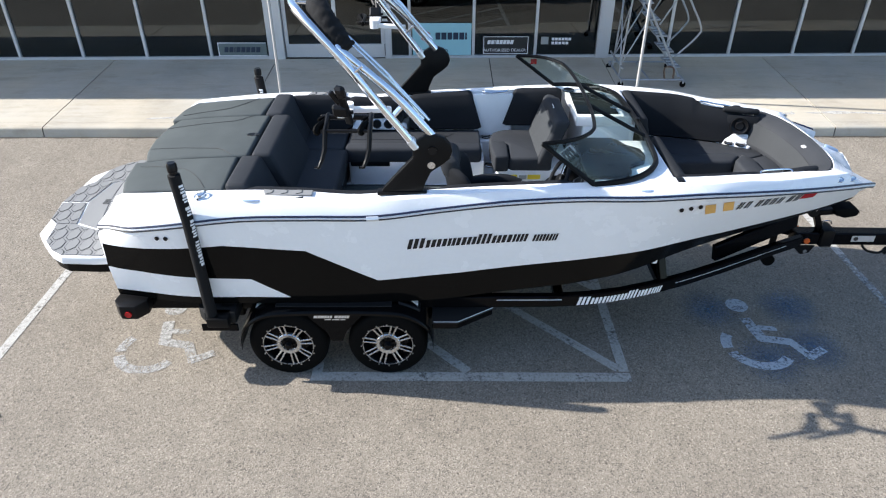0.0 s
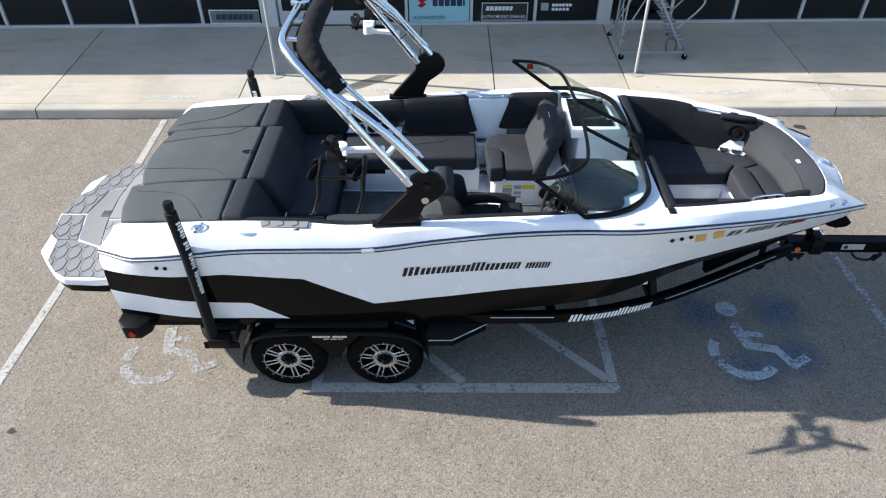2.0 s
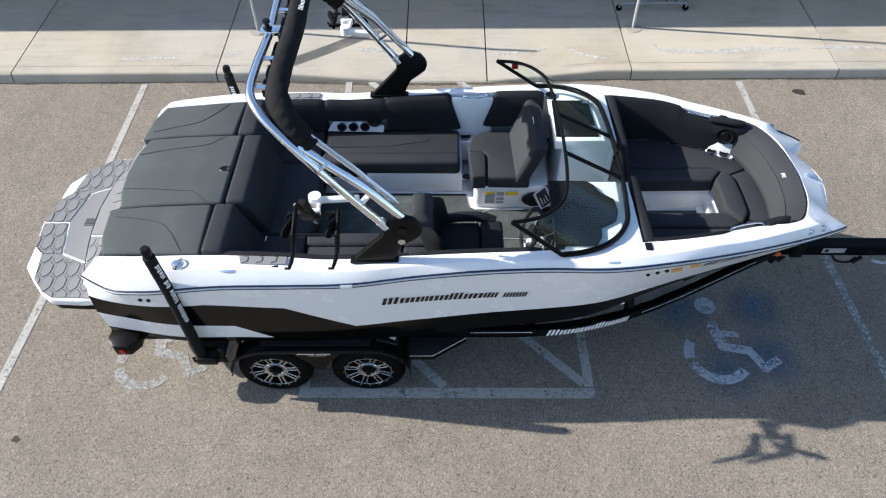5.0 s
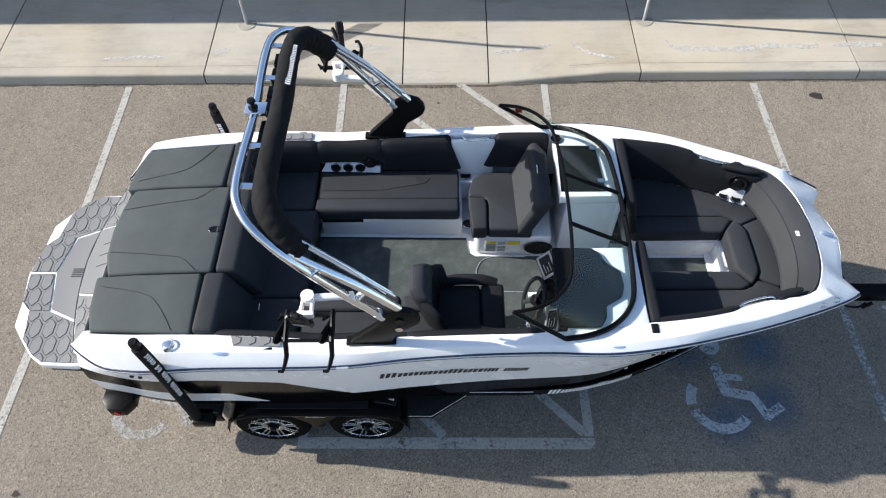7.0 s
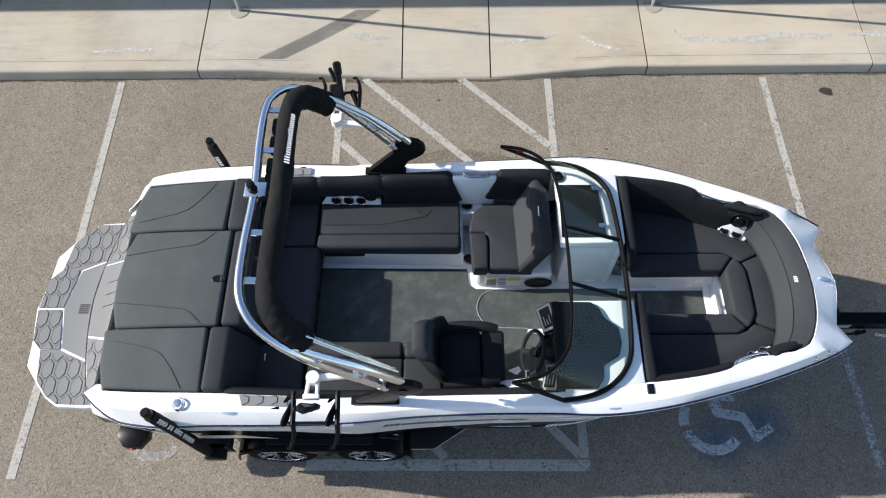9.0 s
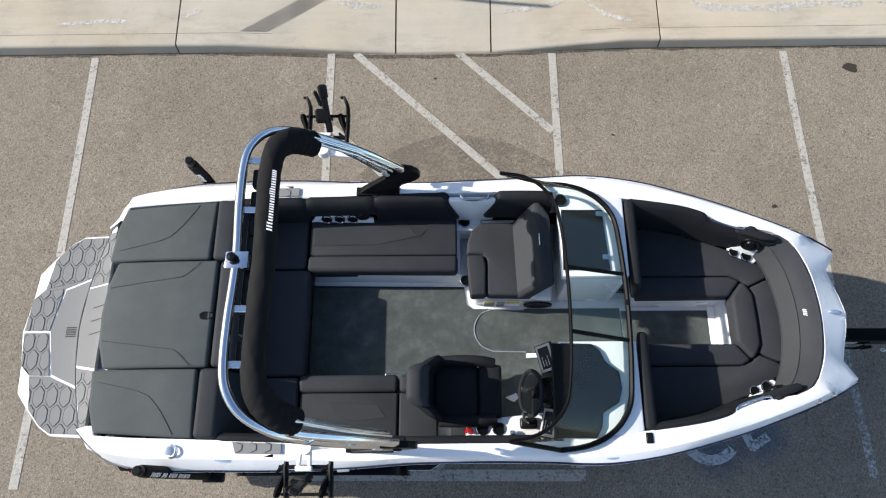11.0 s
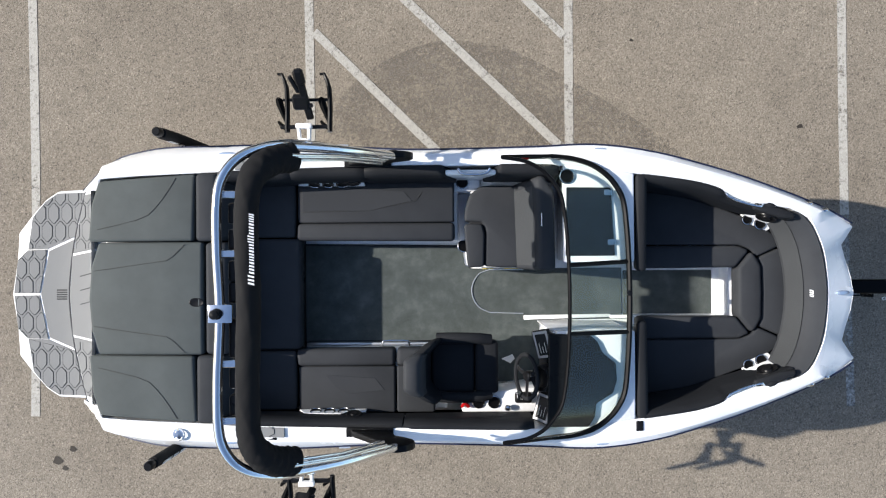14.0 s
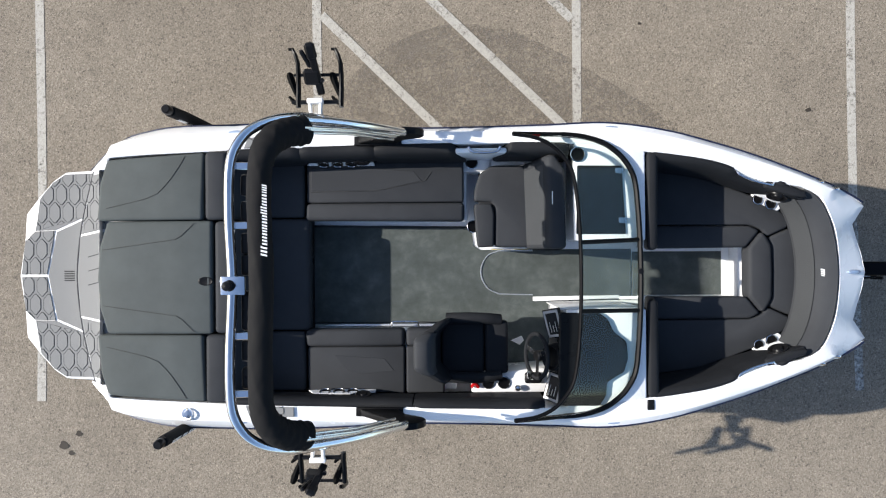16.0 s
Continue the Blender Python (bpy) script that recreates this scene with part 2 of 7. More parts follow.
WHITE = basic("white_vinyl_print", (0.78, 0.78, 0.78), 0.5, 0, 0.05)
PRINT_BLACK = basic("black_hull_print", (0.010, 0.010, 0.012), 0.35, 0, 0.15, spec=0.3)
ORANGE = basic("orange_decal", (0.74, 0.42, 0.12), 0.5, 0, 0.2)
YELLOW = basic("yellow_label", (0.75, 0.55, 0.03), 0.5)
LABEL_GREY = basic("label_grey_print", (0.32, 0.33, 0.32), 0.6)
LENS_BLUE = basic("pale_blue_lens", (0.36, 0.46, 0.62), 0.15, 0.2, 0.1)
WS_GLASS = glass("tinted_windscreen_glass", (0.88, 0.968, 0.915), 0.0, 0.042, 0.38, (0.88, 0.95, 0.93))
SHOP_GLASS = glass("dark_shop_glass", (0.15, 0.205, 0.215), 0.0, 0.07)
SMOKED = basic("smoked_acrylic", (0.006, 0.008, 0.009), 0.05, 0, 0.1, rvary=0.01, spec=0.06)
POD_GREY = basic("grey_bezel", (0.24, 0.245, 0.25), 0.4, 0.2, 0.1)
SCREEN = basic("display_glass", (0.02, 0.024, 0.03), 0.08, 0, 0.1, rvary=0.02)
FRAME_ALU = basic("anodised_window_frame", (0.56, 0.57, 0.58), 0.42, 0.3, 0.06)
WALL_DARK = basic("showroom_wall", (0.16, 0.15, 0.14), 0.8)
WALL_LIGHT = concrete("painted_render", (0.55, 0.54, 0.52))
TEAL = basic("teal_sign", (0.30, 0.55, 0.60), 0.5, 0, 0.04)
SIGN_GREEN = basic("grey_green_sign", (0.13, 0.165, 0.16), 0.5, 0, 0.05)
SIGN_BLACK = basic("black_sign", (0.02, 0.022, 0.022), 0.4)
INK = basic("navy_ink", (0.015, 0.03, 0.06), 0.5)
GALV = basic("galvanised_tube", (0.33, 0.35, 0.37), 0.5, 0.5, 0.12, 6, 80)
POST_PAINT = basic("cream_post_paint", (0.42, 0.415, 0.40), 0.5, 0, 0.08)

# ---- mesh tools ----
def bm_join(parts):
    out = bmesh.new()
    for b in parts:
        me = bpy.data.meshes.new("tmp")
        b.to_mesh(me)
        out.from_mesh(me)
        bpy.data.meshes.remove(me)
        b.free()
    return out


def bm_prism(poly, z0, z1, bevel=0.0, seg=2, warp=None, cut=0):
    """A plate or cushion over a plan outline, with rounded edges; warp moves each point."""
    bm = bmesh.new()
    lo = [bm.verts.new((x, y, z0)) for x, y in poly]
    hi = [bm.verts.new((x, y, z1)) for x, y in poly]
    n = len(poly)
    bm.faces.new(list(reversed(lo)))
    bm.faces.new(hi)
    for i in range(n):
        bm.faces.new((lo[i], lo[(i + 1) % n], hi[(i + 1) % n], hi[i]))
    bmesh.ops.recalc_face_normals(bm, faces=bm.faces)
    if bevel:
        bmesh.ops.bevel(bm, geom=list(bm.edges), offset=bevel, segments=seg, profile=0.5, affect="EDGES", clamp_overlap=True)
    if cut:
        bmesh.ops.triangulate(bm, faces=[f for f in bm.faces if len(f.verts) > 4])
        bmesh.ops.subdivide_edges(bm, edges=[e for e in bm.edges if e.calc_length() > cut], cuts=2, use_grid_fill=True)
    if warp:
        for v in bm.verts:
            v.co = Vector(warp(*v.co))
    return bm


def bm_box(x0, x1, y0, y1, z0, z1, bevel=0.004, seg=2, warp=None):
    return bm_prism([(x0, y0), (x1, y0), (x1, y1), (x0, y1)], z0, z1, bevel, seg, warp)


def bm_beam(a, b, w, h, bevel=0.004, up=(0, 0, 1)):
    """A straight bar of a rectangular section from a to b."""
    a, b = Vector(a), Vector(b)
    d = b - a
    L = d.length
    z = d.normalized()
    x = z.cross(Vector(up))
    x = x.normalized() if x.length > 1e-4 else Vector((1, 0, 0))
    y = z.cross(x)
    bm = bm_box(-w / 2, w / 2, -h / 2, h / 2, 0, L, bevel, 1)
    m = Matrix((x, y, z)).transposed().to_4x4()
    m.translation = a
    bm.transform(m)
    return bm


def spline(pts, n=6):
    """Catmull-Rom through the points."""
    P = [Vector(p) for p in pts]
    P = [P[0] * 2 - P[1]] + P + [P[-1] * 2 - P[-2]]
    out = []
    for i in range(1, len(P) - 2):
        a, b, c, d = P[i - 1:i + 3]
        for k in range(n):
            t = k / n
            out.append(0.5 * ((2 * b) + (c - a) * t + (2 * a - 5 * b + 4 * c - d) * t * t + (3 * b - a - 3 * c + d) * t ** 3))
    out.append(P[-2])
    return out


def bm_tube(path, r, n=10, closed=False, flat=1.0, wobble=None):
    """A tube along the path; r may be a number or one for each point."""
    P = [Vector(p) for p in path]
    m = len(P)
    R = list(r) if isinstance(r, (list, tuple)) else [r] * m
    bm = bmesh.new()
    rings = []
    ref = None
    for i, p in enumerate(P):
        if closed:
            d = P[(i + 1) % m] - P[i - 1]
        else:
            d = P[min(i + 1, m - 1)] - P[max(i - 1, 0)]
        d.normalize()
        if ref is None:
            ref = d.cross(Vector((0, 0, 1)))
            if ref.length < 0.05:
                ref = d.cross(Vector((1, 0, 0)))
        ref = (ref - d * ref.dot(d)).normalized()
        up = d.cross(ref)
        ring = []
        for k in range(n):
            a = 2 * math.pi * k / n
            w = wobble(i, a) if wobble else 1.0
            ring.append(bm.verts.new(p + (ref * math.cos(a) + up * math.sin(a) * flat) * R[i] * w))
        rings.append(ring)
    for i in range(m if closed else m - 1):
        a, b = rings[i], rings[(i + 1) % m]
        for k in range(n):
            bm.faces.new((a[k], a[(k + 1) % n], b[(k + 1) % n], b[k]))
    if not closed:
        bm.faces.new(list(reversed(rings[0])))
        bm.faces.new(rings[-1])
    bmesh.ops.recalc_face_normals(bm, faces=bm.faces)
    return bm


def bm_loft(rows, closed=False, mats=None):
    """Faces between rows of points. mats(i, j) gives a face's material slot."""
    bm = bmesh.new()
    V = [[bm.verts.new(p) for p in row] for row in rows]
    w = len(rows[0])
    for i in range(len(rows) - 1):
        for j in range(w if closed else w - 1):
            q = [V[i][j], V[i][(j + 1) % w], V[i + 1][(j + 1) % w], V[i + 1][j]]
            f = bm.faces.new(q)
            if mats:
                f.material_index = mats(i, j)
    return bm


def bm_lathe(profile, n=24):
    """A turned body about z from (radius, height) pairs."""
    return bm_loft([[(r * math.cos(2 * math.pi * k / n), r * math.sin(2 * math.pi * k / n), z) for k in range(n)] for r, z in profile], closed=True)


def bm_disc(c, r, h, n=18, axis="Z", bevel=0.0):
    bm = bm_prism([(r * math.cos(2 * math.pi * k / n), r * math.sin(2 * math.pi * k / n)) for k in range(n)], 0, h, 0)
    if axis == "Y":
        bm.transform(Matrix.Rotation(radians(90), 4, "X"))
    if axis == "X":
        bm.transform(Matrix.Rotation(radians(90), 4, "Y"))
    bm.transform(Matrix.Translation(c))
    return bm


def link(name, bm, mats, parent=None, label="", sharp=32, recalc=True):
    if recalc:
        bmesh.ops.recalc_face_normals(bm, faces=bm.faces)
    me = bpy.data.meshes.new(name)
    bm.to_mesh(me)
    bm.free()
    for m in mats if isinstance(mats, (list, tuple)) else (mats,):
        me.materials.append(m)
    me.polygons.foreach_set("use_smooth", [True] * len(me.polygons))
    me.set_sharp_from_angle(angle=radians(sharp))
    ob = new(name, me)
    if parent:
        ob.parent = parent
    if label:
        ob["label"] = label
    return ob


def part(name, bm, material, parent, label="", sharp=32):
    return link(name, bm, material, parent, label, sharp)


def base_empty(name, x, y, z, label, category, group=""):
    ob = new(name)
    ob.empty_display_size = 0.2
    ob.matrix_basis = Matrix.Translation((x, y, z))
    return tagged(ob, label, category, group)


def at(xs, vs):
    return lambda x: float(np.interp(x, xs, vs))


def bars(widths, h, gap, slant, put, thick=0.0):
    """A row of slanted plain blocks for a lettered mark; put(u, w) gives the place on the surface."""
    bm = bmesh.new()
    u = 0.0
    for w in widths:
        if w > 0:
            hh = h * (1.0 if w > 0.05 * h else 1.0)
            q = [put(u, 0), put(u + w, 0), put(u + w + slant * hh, hh), put(u + slant * hh, hh)]
            bm.faces.new([bm.verts.new(p) for p in q])
        u += abs(w) + gap
    return bm


def script_blocks(shapes, total, h, put, weight=1.0):
    """Lettering-sized plain strokes along a line; put(u, w) gives the place on the surface."""
    out = []
    u = 0.0
    tw = sum(shapes)
    for k, w in enumerate(shapes):
        w = w / tw * total
        hh = h if w > total * 1.25 / tw else h * 0.78
        f = w * 0.86
        cuts = ((0, 0.25), (0.37, 0.62), (0.75, 1.0)) if hh == h else ((0, 0.40), (0.58, 1.0))
        cuts = [(p, p + (q - p) * weight) for p, q in cuts]
        for a0, a1, b0, b1 in ((f * p, f * q, 0, hh) for p, q in cuts):
            bm = bmesh.new()
            bm.faces.new([bm.verts.new(put(u + a + 0.25 * b, b)) for a, b in ((a0, b0), (a1, b0), (a1, b1), (a0, b1))])
            out.append(bm)
        u += w
    return out


def mark_bars(blocks, mat, parent, label):
    for b in blocks:
        part("mark_bar", b, mat, parent, label)


def bar_list(widths, h, gap, slant, put):
    """The same row of slanted blocks, each a mesh of its own."""
    out = []
    u = 0.0
    for w in widths:
        if w > 0:
            out.append(bars([w], h, gap, slant, lambda a, b, u=u: put(u + a, b)))
        u += abs(w) + gap
    return out

# ---- ground, markings, building ----
def yk(x):
    """Front face of the kerb."""
    return 9.25 + 0.003 * x


def yf(x):
    """Shop front plane, before it is set back to its place."""
    return 12.9 + 0.016 * x


def gz(y):
    """The lot rises gently to the kerb."""
    return 0.0 if y < 6 else 0.125 * min((y - 6) / 3.25, 1.0) ** 1.4


bm = bm_loft([[(-400, y, gz(y)), (400, y, gz(y))] for y in (-400, -40, 0, 6, 6.5, 7, 7.5, 8, 8.5, 9, 9.3, 9.6, 400)])
tagged(link("ground", bm, ASPHALT), "tan-grey chip-seal asphalt of a parking lot", "parking lot", "", "structure")


def drape(b):
    for v in b.verts:
        v.co.z += gz(v.co.y)
    return b


def ragged(p, q, w, step=0.12, rag=0.006):
    """A painted stripe with slightly uneven edges, flat on the ground."""
    p, q = Vector((*p, 0)), Vector((*q, 0))
    d = q - p
    L = d.length
    d.normalize()
    s = Vector((-d.y, d.x, 0)) * (w / 2)
    n = max(2, int(L / step))
    rows = []
    for i in range(n + 1):
        c = p + d * (L * i / n)
        rows.append([c + s * (1 + random.uniform(-rag, rag) * 20 * w) + Vector((0, 0, 0.004)), c - s * (1 + random.uniform(-rag, rag) * 20 * w) + Vector((0, 0, 0.004))])
    return drape(bm_loft(rows))


def stripe(p, q, w, label, mat=None, lift=0.0):
    b = ragged(p, q, w)
    if lift:
        b.transform(Matrix.Translation((0, 0, lift)))
    return tagged(link("parking_line", b, mat or LINE_WHITE), label, "parking line", "painted bay lines", "structure")


for a, b in (((-3.95, 9.17), (-4.01, 4.26)), ((-1.10, 9.20), (-1.10, 4.44)), ((1.55, 9.18), (1.585, 4.44)), ((4.31, 9.18), (4.39, 6.30))):
    stripe(a, b, 0.09, "worn white painted line of a parking bay")
stripe((4.39, 6.30), (4.445, 4.33), 0.085, "almost worn away white end of a parking bay line", WORN_WHITE)
stripe((-1.145, 4.385), (1.63, 4.37), 0.11, "worn white painted end line of an access aisle")
for a, b in (((-1.05, 8.22), (1.54, 5.68)), ((-0.81, 9.20), (1.52, 6.98)), ((0.42, 9.20), (1.51, 8.15)), ((-1.06, 7.02), (0.20, 5.80)), ((-1.07, 5.78), (0.22, 4.44)), ((0.50, 5.52), (1.54, 4.47))):
    stripe(a, b, 0.09, "white diagonal hatching line of an access aisle", None, 0.003)


def wheelchair(cx, cy, s, turn, label, blue=True, mat=None):
    """Faded wheelchair symbol: head, body, seat, leg and wheel arc."""
    bits = []
    z = 0.005
    for a0, a1 in ((143, 186), (198, 323)):
        ring = []
        for k in range(11):
            ang = radians(a0 + (a1 - a0) * k / 10)
            ring.append([Vector((math.cos(ang) * r - 0.11, math.sin(ang) * r - 0.08, z)) for r in (0.228, 0.328)])
        bits.append(bm_loft(ring))
    head = bmesh.new()
    head.faces.new([head.verts.new((-0.08 + 0.11 * math.cos(a), 0.54 + 0.11 * math.sin(a), z)) for a in [2 * math.pi * i / 16 for i in range(16)]])
    bits.append(head)

    def bar(p, q, w):
        b = ragged(p, q, w, 0.06, 0.02)
        b.transform(Matrix.Translation((0, 0, z - 0.004 + 0.001 * len(bits) * 0.3)))
        bits.append(b)
    bar((-0.08, 0.33), (-0.02, 0.00), 0.11)
    bar((-0.06, 0.19), (0.17, 0.17), 0.07)
    bar((-0.05, 0.03), (0.24, -0.03), 0.10)
    bar((0.21, 0.00), (0.33, -0.25), 0.09)
    bar((0.30, -0.24), (0.49, -0.125), 0.09)
    b = bm_join(bits)
    b.transform(Matrix.Translation((cx, cy, 0)) @ Matrix.Rotation(radians(turn), 4, "Z") @ Matrix.Diagonal((s, s, 1, 1)))
    ob = tagged(link("wheelchair_symbol", b, mat or FADED_WHITE), label, "road marking", "wheelchair symbols", "structure")
    if blue:
        rr = random.Random(11)
        for px, py, pr in ((0.42, 0.50, 0.0), (-0.36, 0.48, 0.0), (-0.06, -0.26, 0.0004), (0.40, -0.10, 0.0008)):
            q = [(0.40 * rr.uniform(0.85, 1.0) * math.cos(a), 0.36 * rr.uniform(0.85, 1.0) * math.sin(a)) for a in [2 * math.pi * k / 16 for k in range(16)]]
            sheet = bmesh.new()
            sheet.faces.new([sheet.verts.new((u, v, 0.0012)) for u, v in q])
            pt = tagged(link("blue_paint_patch", sheet, FADED_BLUE), "worn remnant of blue paint under a wheelchair symbol", "road marking", "blue paint remnants", "structure")
            pt.matrix_basis = Matrix.Translation((cx + px, cy + py, pr)) @ Matrix.Rotation(px * 5, 4, "Z")
    return ob


wheelchair(2.99, 4.86, 0.98, 0, "faded white painted wheelchair symbol on asphalt")
wheelchair(-2.55, 4.81, 0.98, 0, "badly worn white wheelchair symbol on asphalt", False, WORN_WHITE)

# faint darker patch with an arched edge, and oil spots on the asphalt
arc = []
edge = spline([(-0.95, 7.2, 0), (-0.70, 7.65, 0), (-0.2, 7.98, 0), (0.35, 8.12, 0), (1.0, 8.0, 0), (1.75, 7.6, 0), (2.55, 7.09, 0), (2.8, 6.8, 0)], 4)
for q in edge:
    arc.append([Vector((q.x, q.y, gz(q.y) + 0.0015)), Vector((q.x * 0.8 + 0.2, (q.y + 6.9) / 2, gz((q.y + 6.9) / 2) + 0.0015)), Vector((q.x * 0.6 + 0.4, 6.6, gz(6.6) + 0.0015))])
tagged(link("faint_arc_patch", bm_loft(arc), FAINT_PATCH), "very faint darker patch on the asphalt", "stain", "", "structure")


def oil_spot(x, y, r):
    b = bmesh.new()
    b.faces.new([b.verts.new((x + r * (1 + 0.25 * math.sin(3 * a + x)) * math.cos(a), y + r * 0.8 * (1 + 0.2 * math.sin(2 * a + y)) * math.sin(a), gz(y) + 0.004)) for a in [2 * math.pi * i / 14 for i in range(14)]])
    tagged(link("oil_stain", b, OIL), "small dark oil stain on asphalt", "stain", "dark stains", "structure")


OIL = basic("oil_stain", (0.034, 0.027, 0.020), 0.8)
for x, y, r in ((5.08, 8.95, 0.085), (3.93, 7.21, 0.03), (-3.78, 3.80, 0.05), (-3.62, 3.92, 0.035), (-3.70, 3.72, 0.03), (-5.9, 3.3, 0.05), (2.2, 8.1, 0.02), (0.15, 8.85, 0.02)):
    oil_spot(x, y, r)

# shop front: base wall, glass bays between aluminium mullions, two columns, a door
MULL = [-9.15, -7.94, -6.76, -5.57, -4.36]
MULL_M = [-0.62, 0.57, 1.74]
MULL_R = [4.25, 5.43, 6.66, 7.82, 9.0]
facade = base_empty("shop_front", 0, 0, 0.0, "long shop front of dark glass in pale aluminium frames", "storefront")
facade["kind"] = "structure"


def upright(x, w, z0, z1, depth=0.09, mat=None, name="mullion"):
    return part(name, bm_box(x - w / 2, x + w / 2, yf(x) - depth / 2, yf(x) + depth / 2, z0, z1, 0.004, 1), mat or FRAME_ALU, facade)


def sill(x0, x1, z0, z1, name, mat=None, d=0.10):
    b = bm_prism([(x0, yf(x0) - d / 2), (x1, yf(x1) - d / 2), (x1, yf(x1) + d / 2), (x0, yf(x0) + d / 2)], z0, z1, 0.004, 1)
    return part(name, b, mat or FRAME_ALU, facade)


def pane(x0, x1, z0, z1):
    b = bm_prism([(x0, yf(x0)), (x1, yf(x1)), (x1, yf(x1) + 0.008), (x0, yf(x0) + 0.008)], z0, z1)
    ob = part("pane", b, SHOP_GLASS, facade, "dark reflective shop window pane")
    ob.visible_shadow = False
    return ob


TOP = 2.9
for run in ([-14.0, -12.8, -11.6, -10.4] + MULL + [-3.27], [-1.09] + MULL_M + [2.89], [3.13] + MULL_R + [10.2, 11.4, 12.6, 13.8]):
    for x in run[1:-1]:
        upright(x, 0.052, 0.2, TOP)
    sill(run[0], run[-1], 0.15, 0.2, "window_sill")
    sill(run[0], run[-1], TOP, TOP + 0.08, "window_head")
    for a, b in zip(run, run[1:]):
        pane(a + 0.01, b - 0.01, 0.2, TOP)
upright(-3.12, 0.30, 0.15, TOP + 0.08, 0.16, None, "column")
upright(-1.02, 0.12, 0.15, TOP + 0.08, 0.14, None, "column")
upright(3.01, 0.24, 0.15, TOP + 0.08, 0.16, None, "column")
door = part("door", bm_box(-2.95, -1.10, yf(-2) - 0.025, yf(-2) + 0.025, 0.17, 0.42, 0.004, 1), FRAME_ALU, facade, "aluminium shop door with a broad kick plate")
for x in (-2.92, -1.12, -2.0):
    part("stile", bm_box(x - 0.035, x + 0.035, yf(-2) - 0.027, yf(-2) + 0.027, 0.42, 2.3, 0.004, 1), FRAME_ALU, door)
pane(-2.95, -1.10, 0.42, 2.3)
sill(-2.97, -1.08, 2.3, TOP + 0.08, "door_head")
tagged(link("wall_shopfront", bm_prism([(-16, yf(-16) - 0.1), (16, yf(16) - 0.1), (16, yf(16) + 0.15), (-16, yf(-16) + 0.15)], TOP + 0.085, 5.2), WALL_LIGHT), "pale rendered wall above the shop windows", "wall", "", "structure")
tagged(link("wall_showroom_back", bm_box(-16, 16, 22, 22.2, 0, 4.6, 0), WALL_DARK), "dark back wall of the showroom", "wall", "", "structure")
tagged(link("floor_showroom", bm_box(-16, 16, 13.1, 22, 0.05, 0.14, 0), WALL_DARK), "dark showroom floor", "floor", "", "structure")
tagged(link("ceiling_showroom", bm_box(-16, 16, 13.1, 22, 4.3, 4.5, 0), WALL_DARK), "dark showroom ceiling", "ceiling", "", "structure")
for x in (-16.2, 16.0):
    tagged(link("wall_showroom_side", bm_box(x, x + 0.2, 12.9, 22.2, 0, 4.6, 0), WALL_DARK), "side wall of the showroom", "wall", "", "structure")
# window signs
def sign(name, x0, x1, z0, z1, mat, label):
    ob = tagged(link(name, bm_box(x0, x1, yf((x0 + x1) / 2) - 0.03, yf((x0 + x1) / 2) - 0.02, z0, z1, 0.002, 1), mat), label, "sign")
    return ob


def sign_bars(parent, x, z, widths, h, gap, slant, mat):
    y = yf(x) - 0.034
    for b in bar_list(widths, h, gap, slant, lambda u, w: (x + u, y, z + w)):
        part("printed_bar", b, mat, parent, "plain printed block")


def sign_text(parent, body, x, z, size, mat):
    cu = bpy.data.curves.new("words", "FONT")
    cu.body, cu.size, cu.align_x = body, size, "CENTER"
    tmp = bpy.data.objects.new("words", cu)
    me = bpy.data.meshes.new_from_object(tmp)
    bpy.data.objects.remove(tmp)
    me.transform(Matrix.Translation((x, yf(x) - 0.035, z)) @ Matrix.Rotation(radians(90), 4, "X"))
    me.materials.append(mat)
    ob = new("lettering", me)
    ob.parent = parent
    return ob


s1 = sign("window_sign", -4.22, -3.31, 0.205, 0.46, SIGN_GREEN, "grey-green dealer sign with a white border in a shop window")
part("border", bm_join([bm_box(-4.22, -3.31, yf(-3.8) - 0.036, yf(-3.8) - 0.03, z, z + 0.014, 0) for z in (0.206, 0.445)] + [bm_box(-4.22, -4.206, yf(-3.8) - 0.036, yf(-3.8) - 0.03, 0.22, 0.445, 0)]), WHITE, s1)
sign_bars(s1, -4.11, 0.28, [0.075, 0.075, 0.02, 0.075, 0.075, 0.075, 0.075, 0.075], 0.10, 0.018, 0.2, INK)
s2 = sign("window_sign", -0.57, 0.53, 0.205, 0.80, TEAL, "pale teal outboard dealer poster in a shop window")
sign_bars(s2, -0.14, 0.50, [0.09, 0.095, 0.085, 0.095, 0.09, 0.03], 0.13, 0.02, 0.0, INK)
part("emblem", bm_prism([(0, 0), (0.08, 0.06), (0.03, 0.09), (0.1, 0.13), (0.02, 0.17), (-0.06, 0.11), (0, 0.08), (-0.07, 0.04)], 0, 0.004, warp=lambda x, y, z: (-0.34 + x * 1.1, yf(0) - 0.036 - z, 0.47 + y * 1.1)), RED, s2)
sign_text(s2, "MARINE", 0.36, 0.40, 0.085, INK)
sign_text(s2, "AUTHORIZED", -0.20, 0.255, 0.095, INK)
sign_text(s2, "DEALER", 0.315, 0.255, 0.095, INK)
s3 = sign("window_sign", 0.74, 1.62, 0.215, 0.56, SIGN_BLACK, "black dealer sign with a white frame in a shop window")
part("border", bm_join([bm_box(0.76, 1.60, yf(1.2) - 0.036, yf(1.2) - 0.03, z, z + 0.01, 0) for z in (0.225, 0.54)] + [bm_box(x, x + 0.01, yf(1.2) - 0.036, yf(1.2) - 0.03, 0.235, 0.54, 0) for x in (0.76, 1.59)]), WHITE, s3)
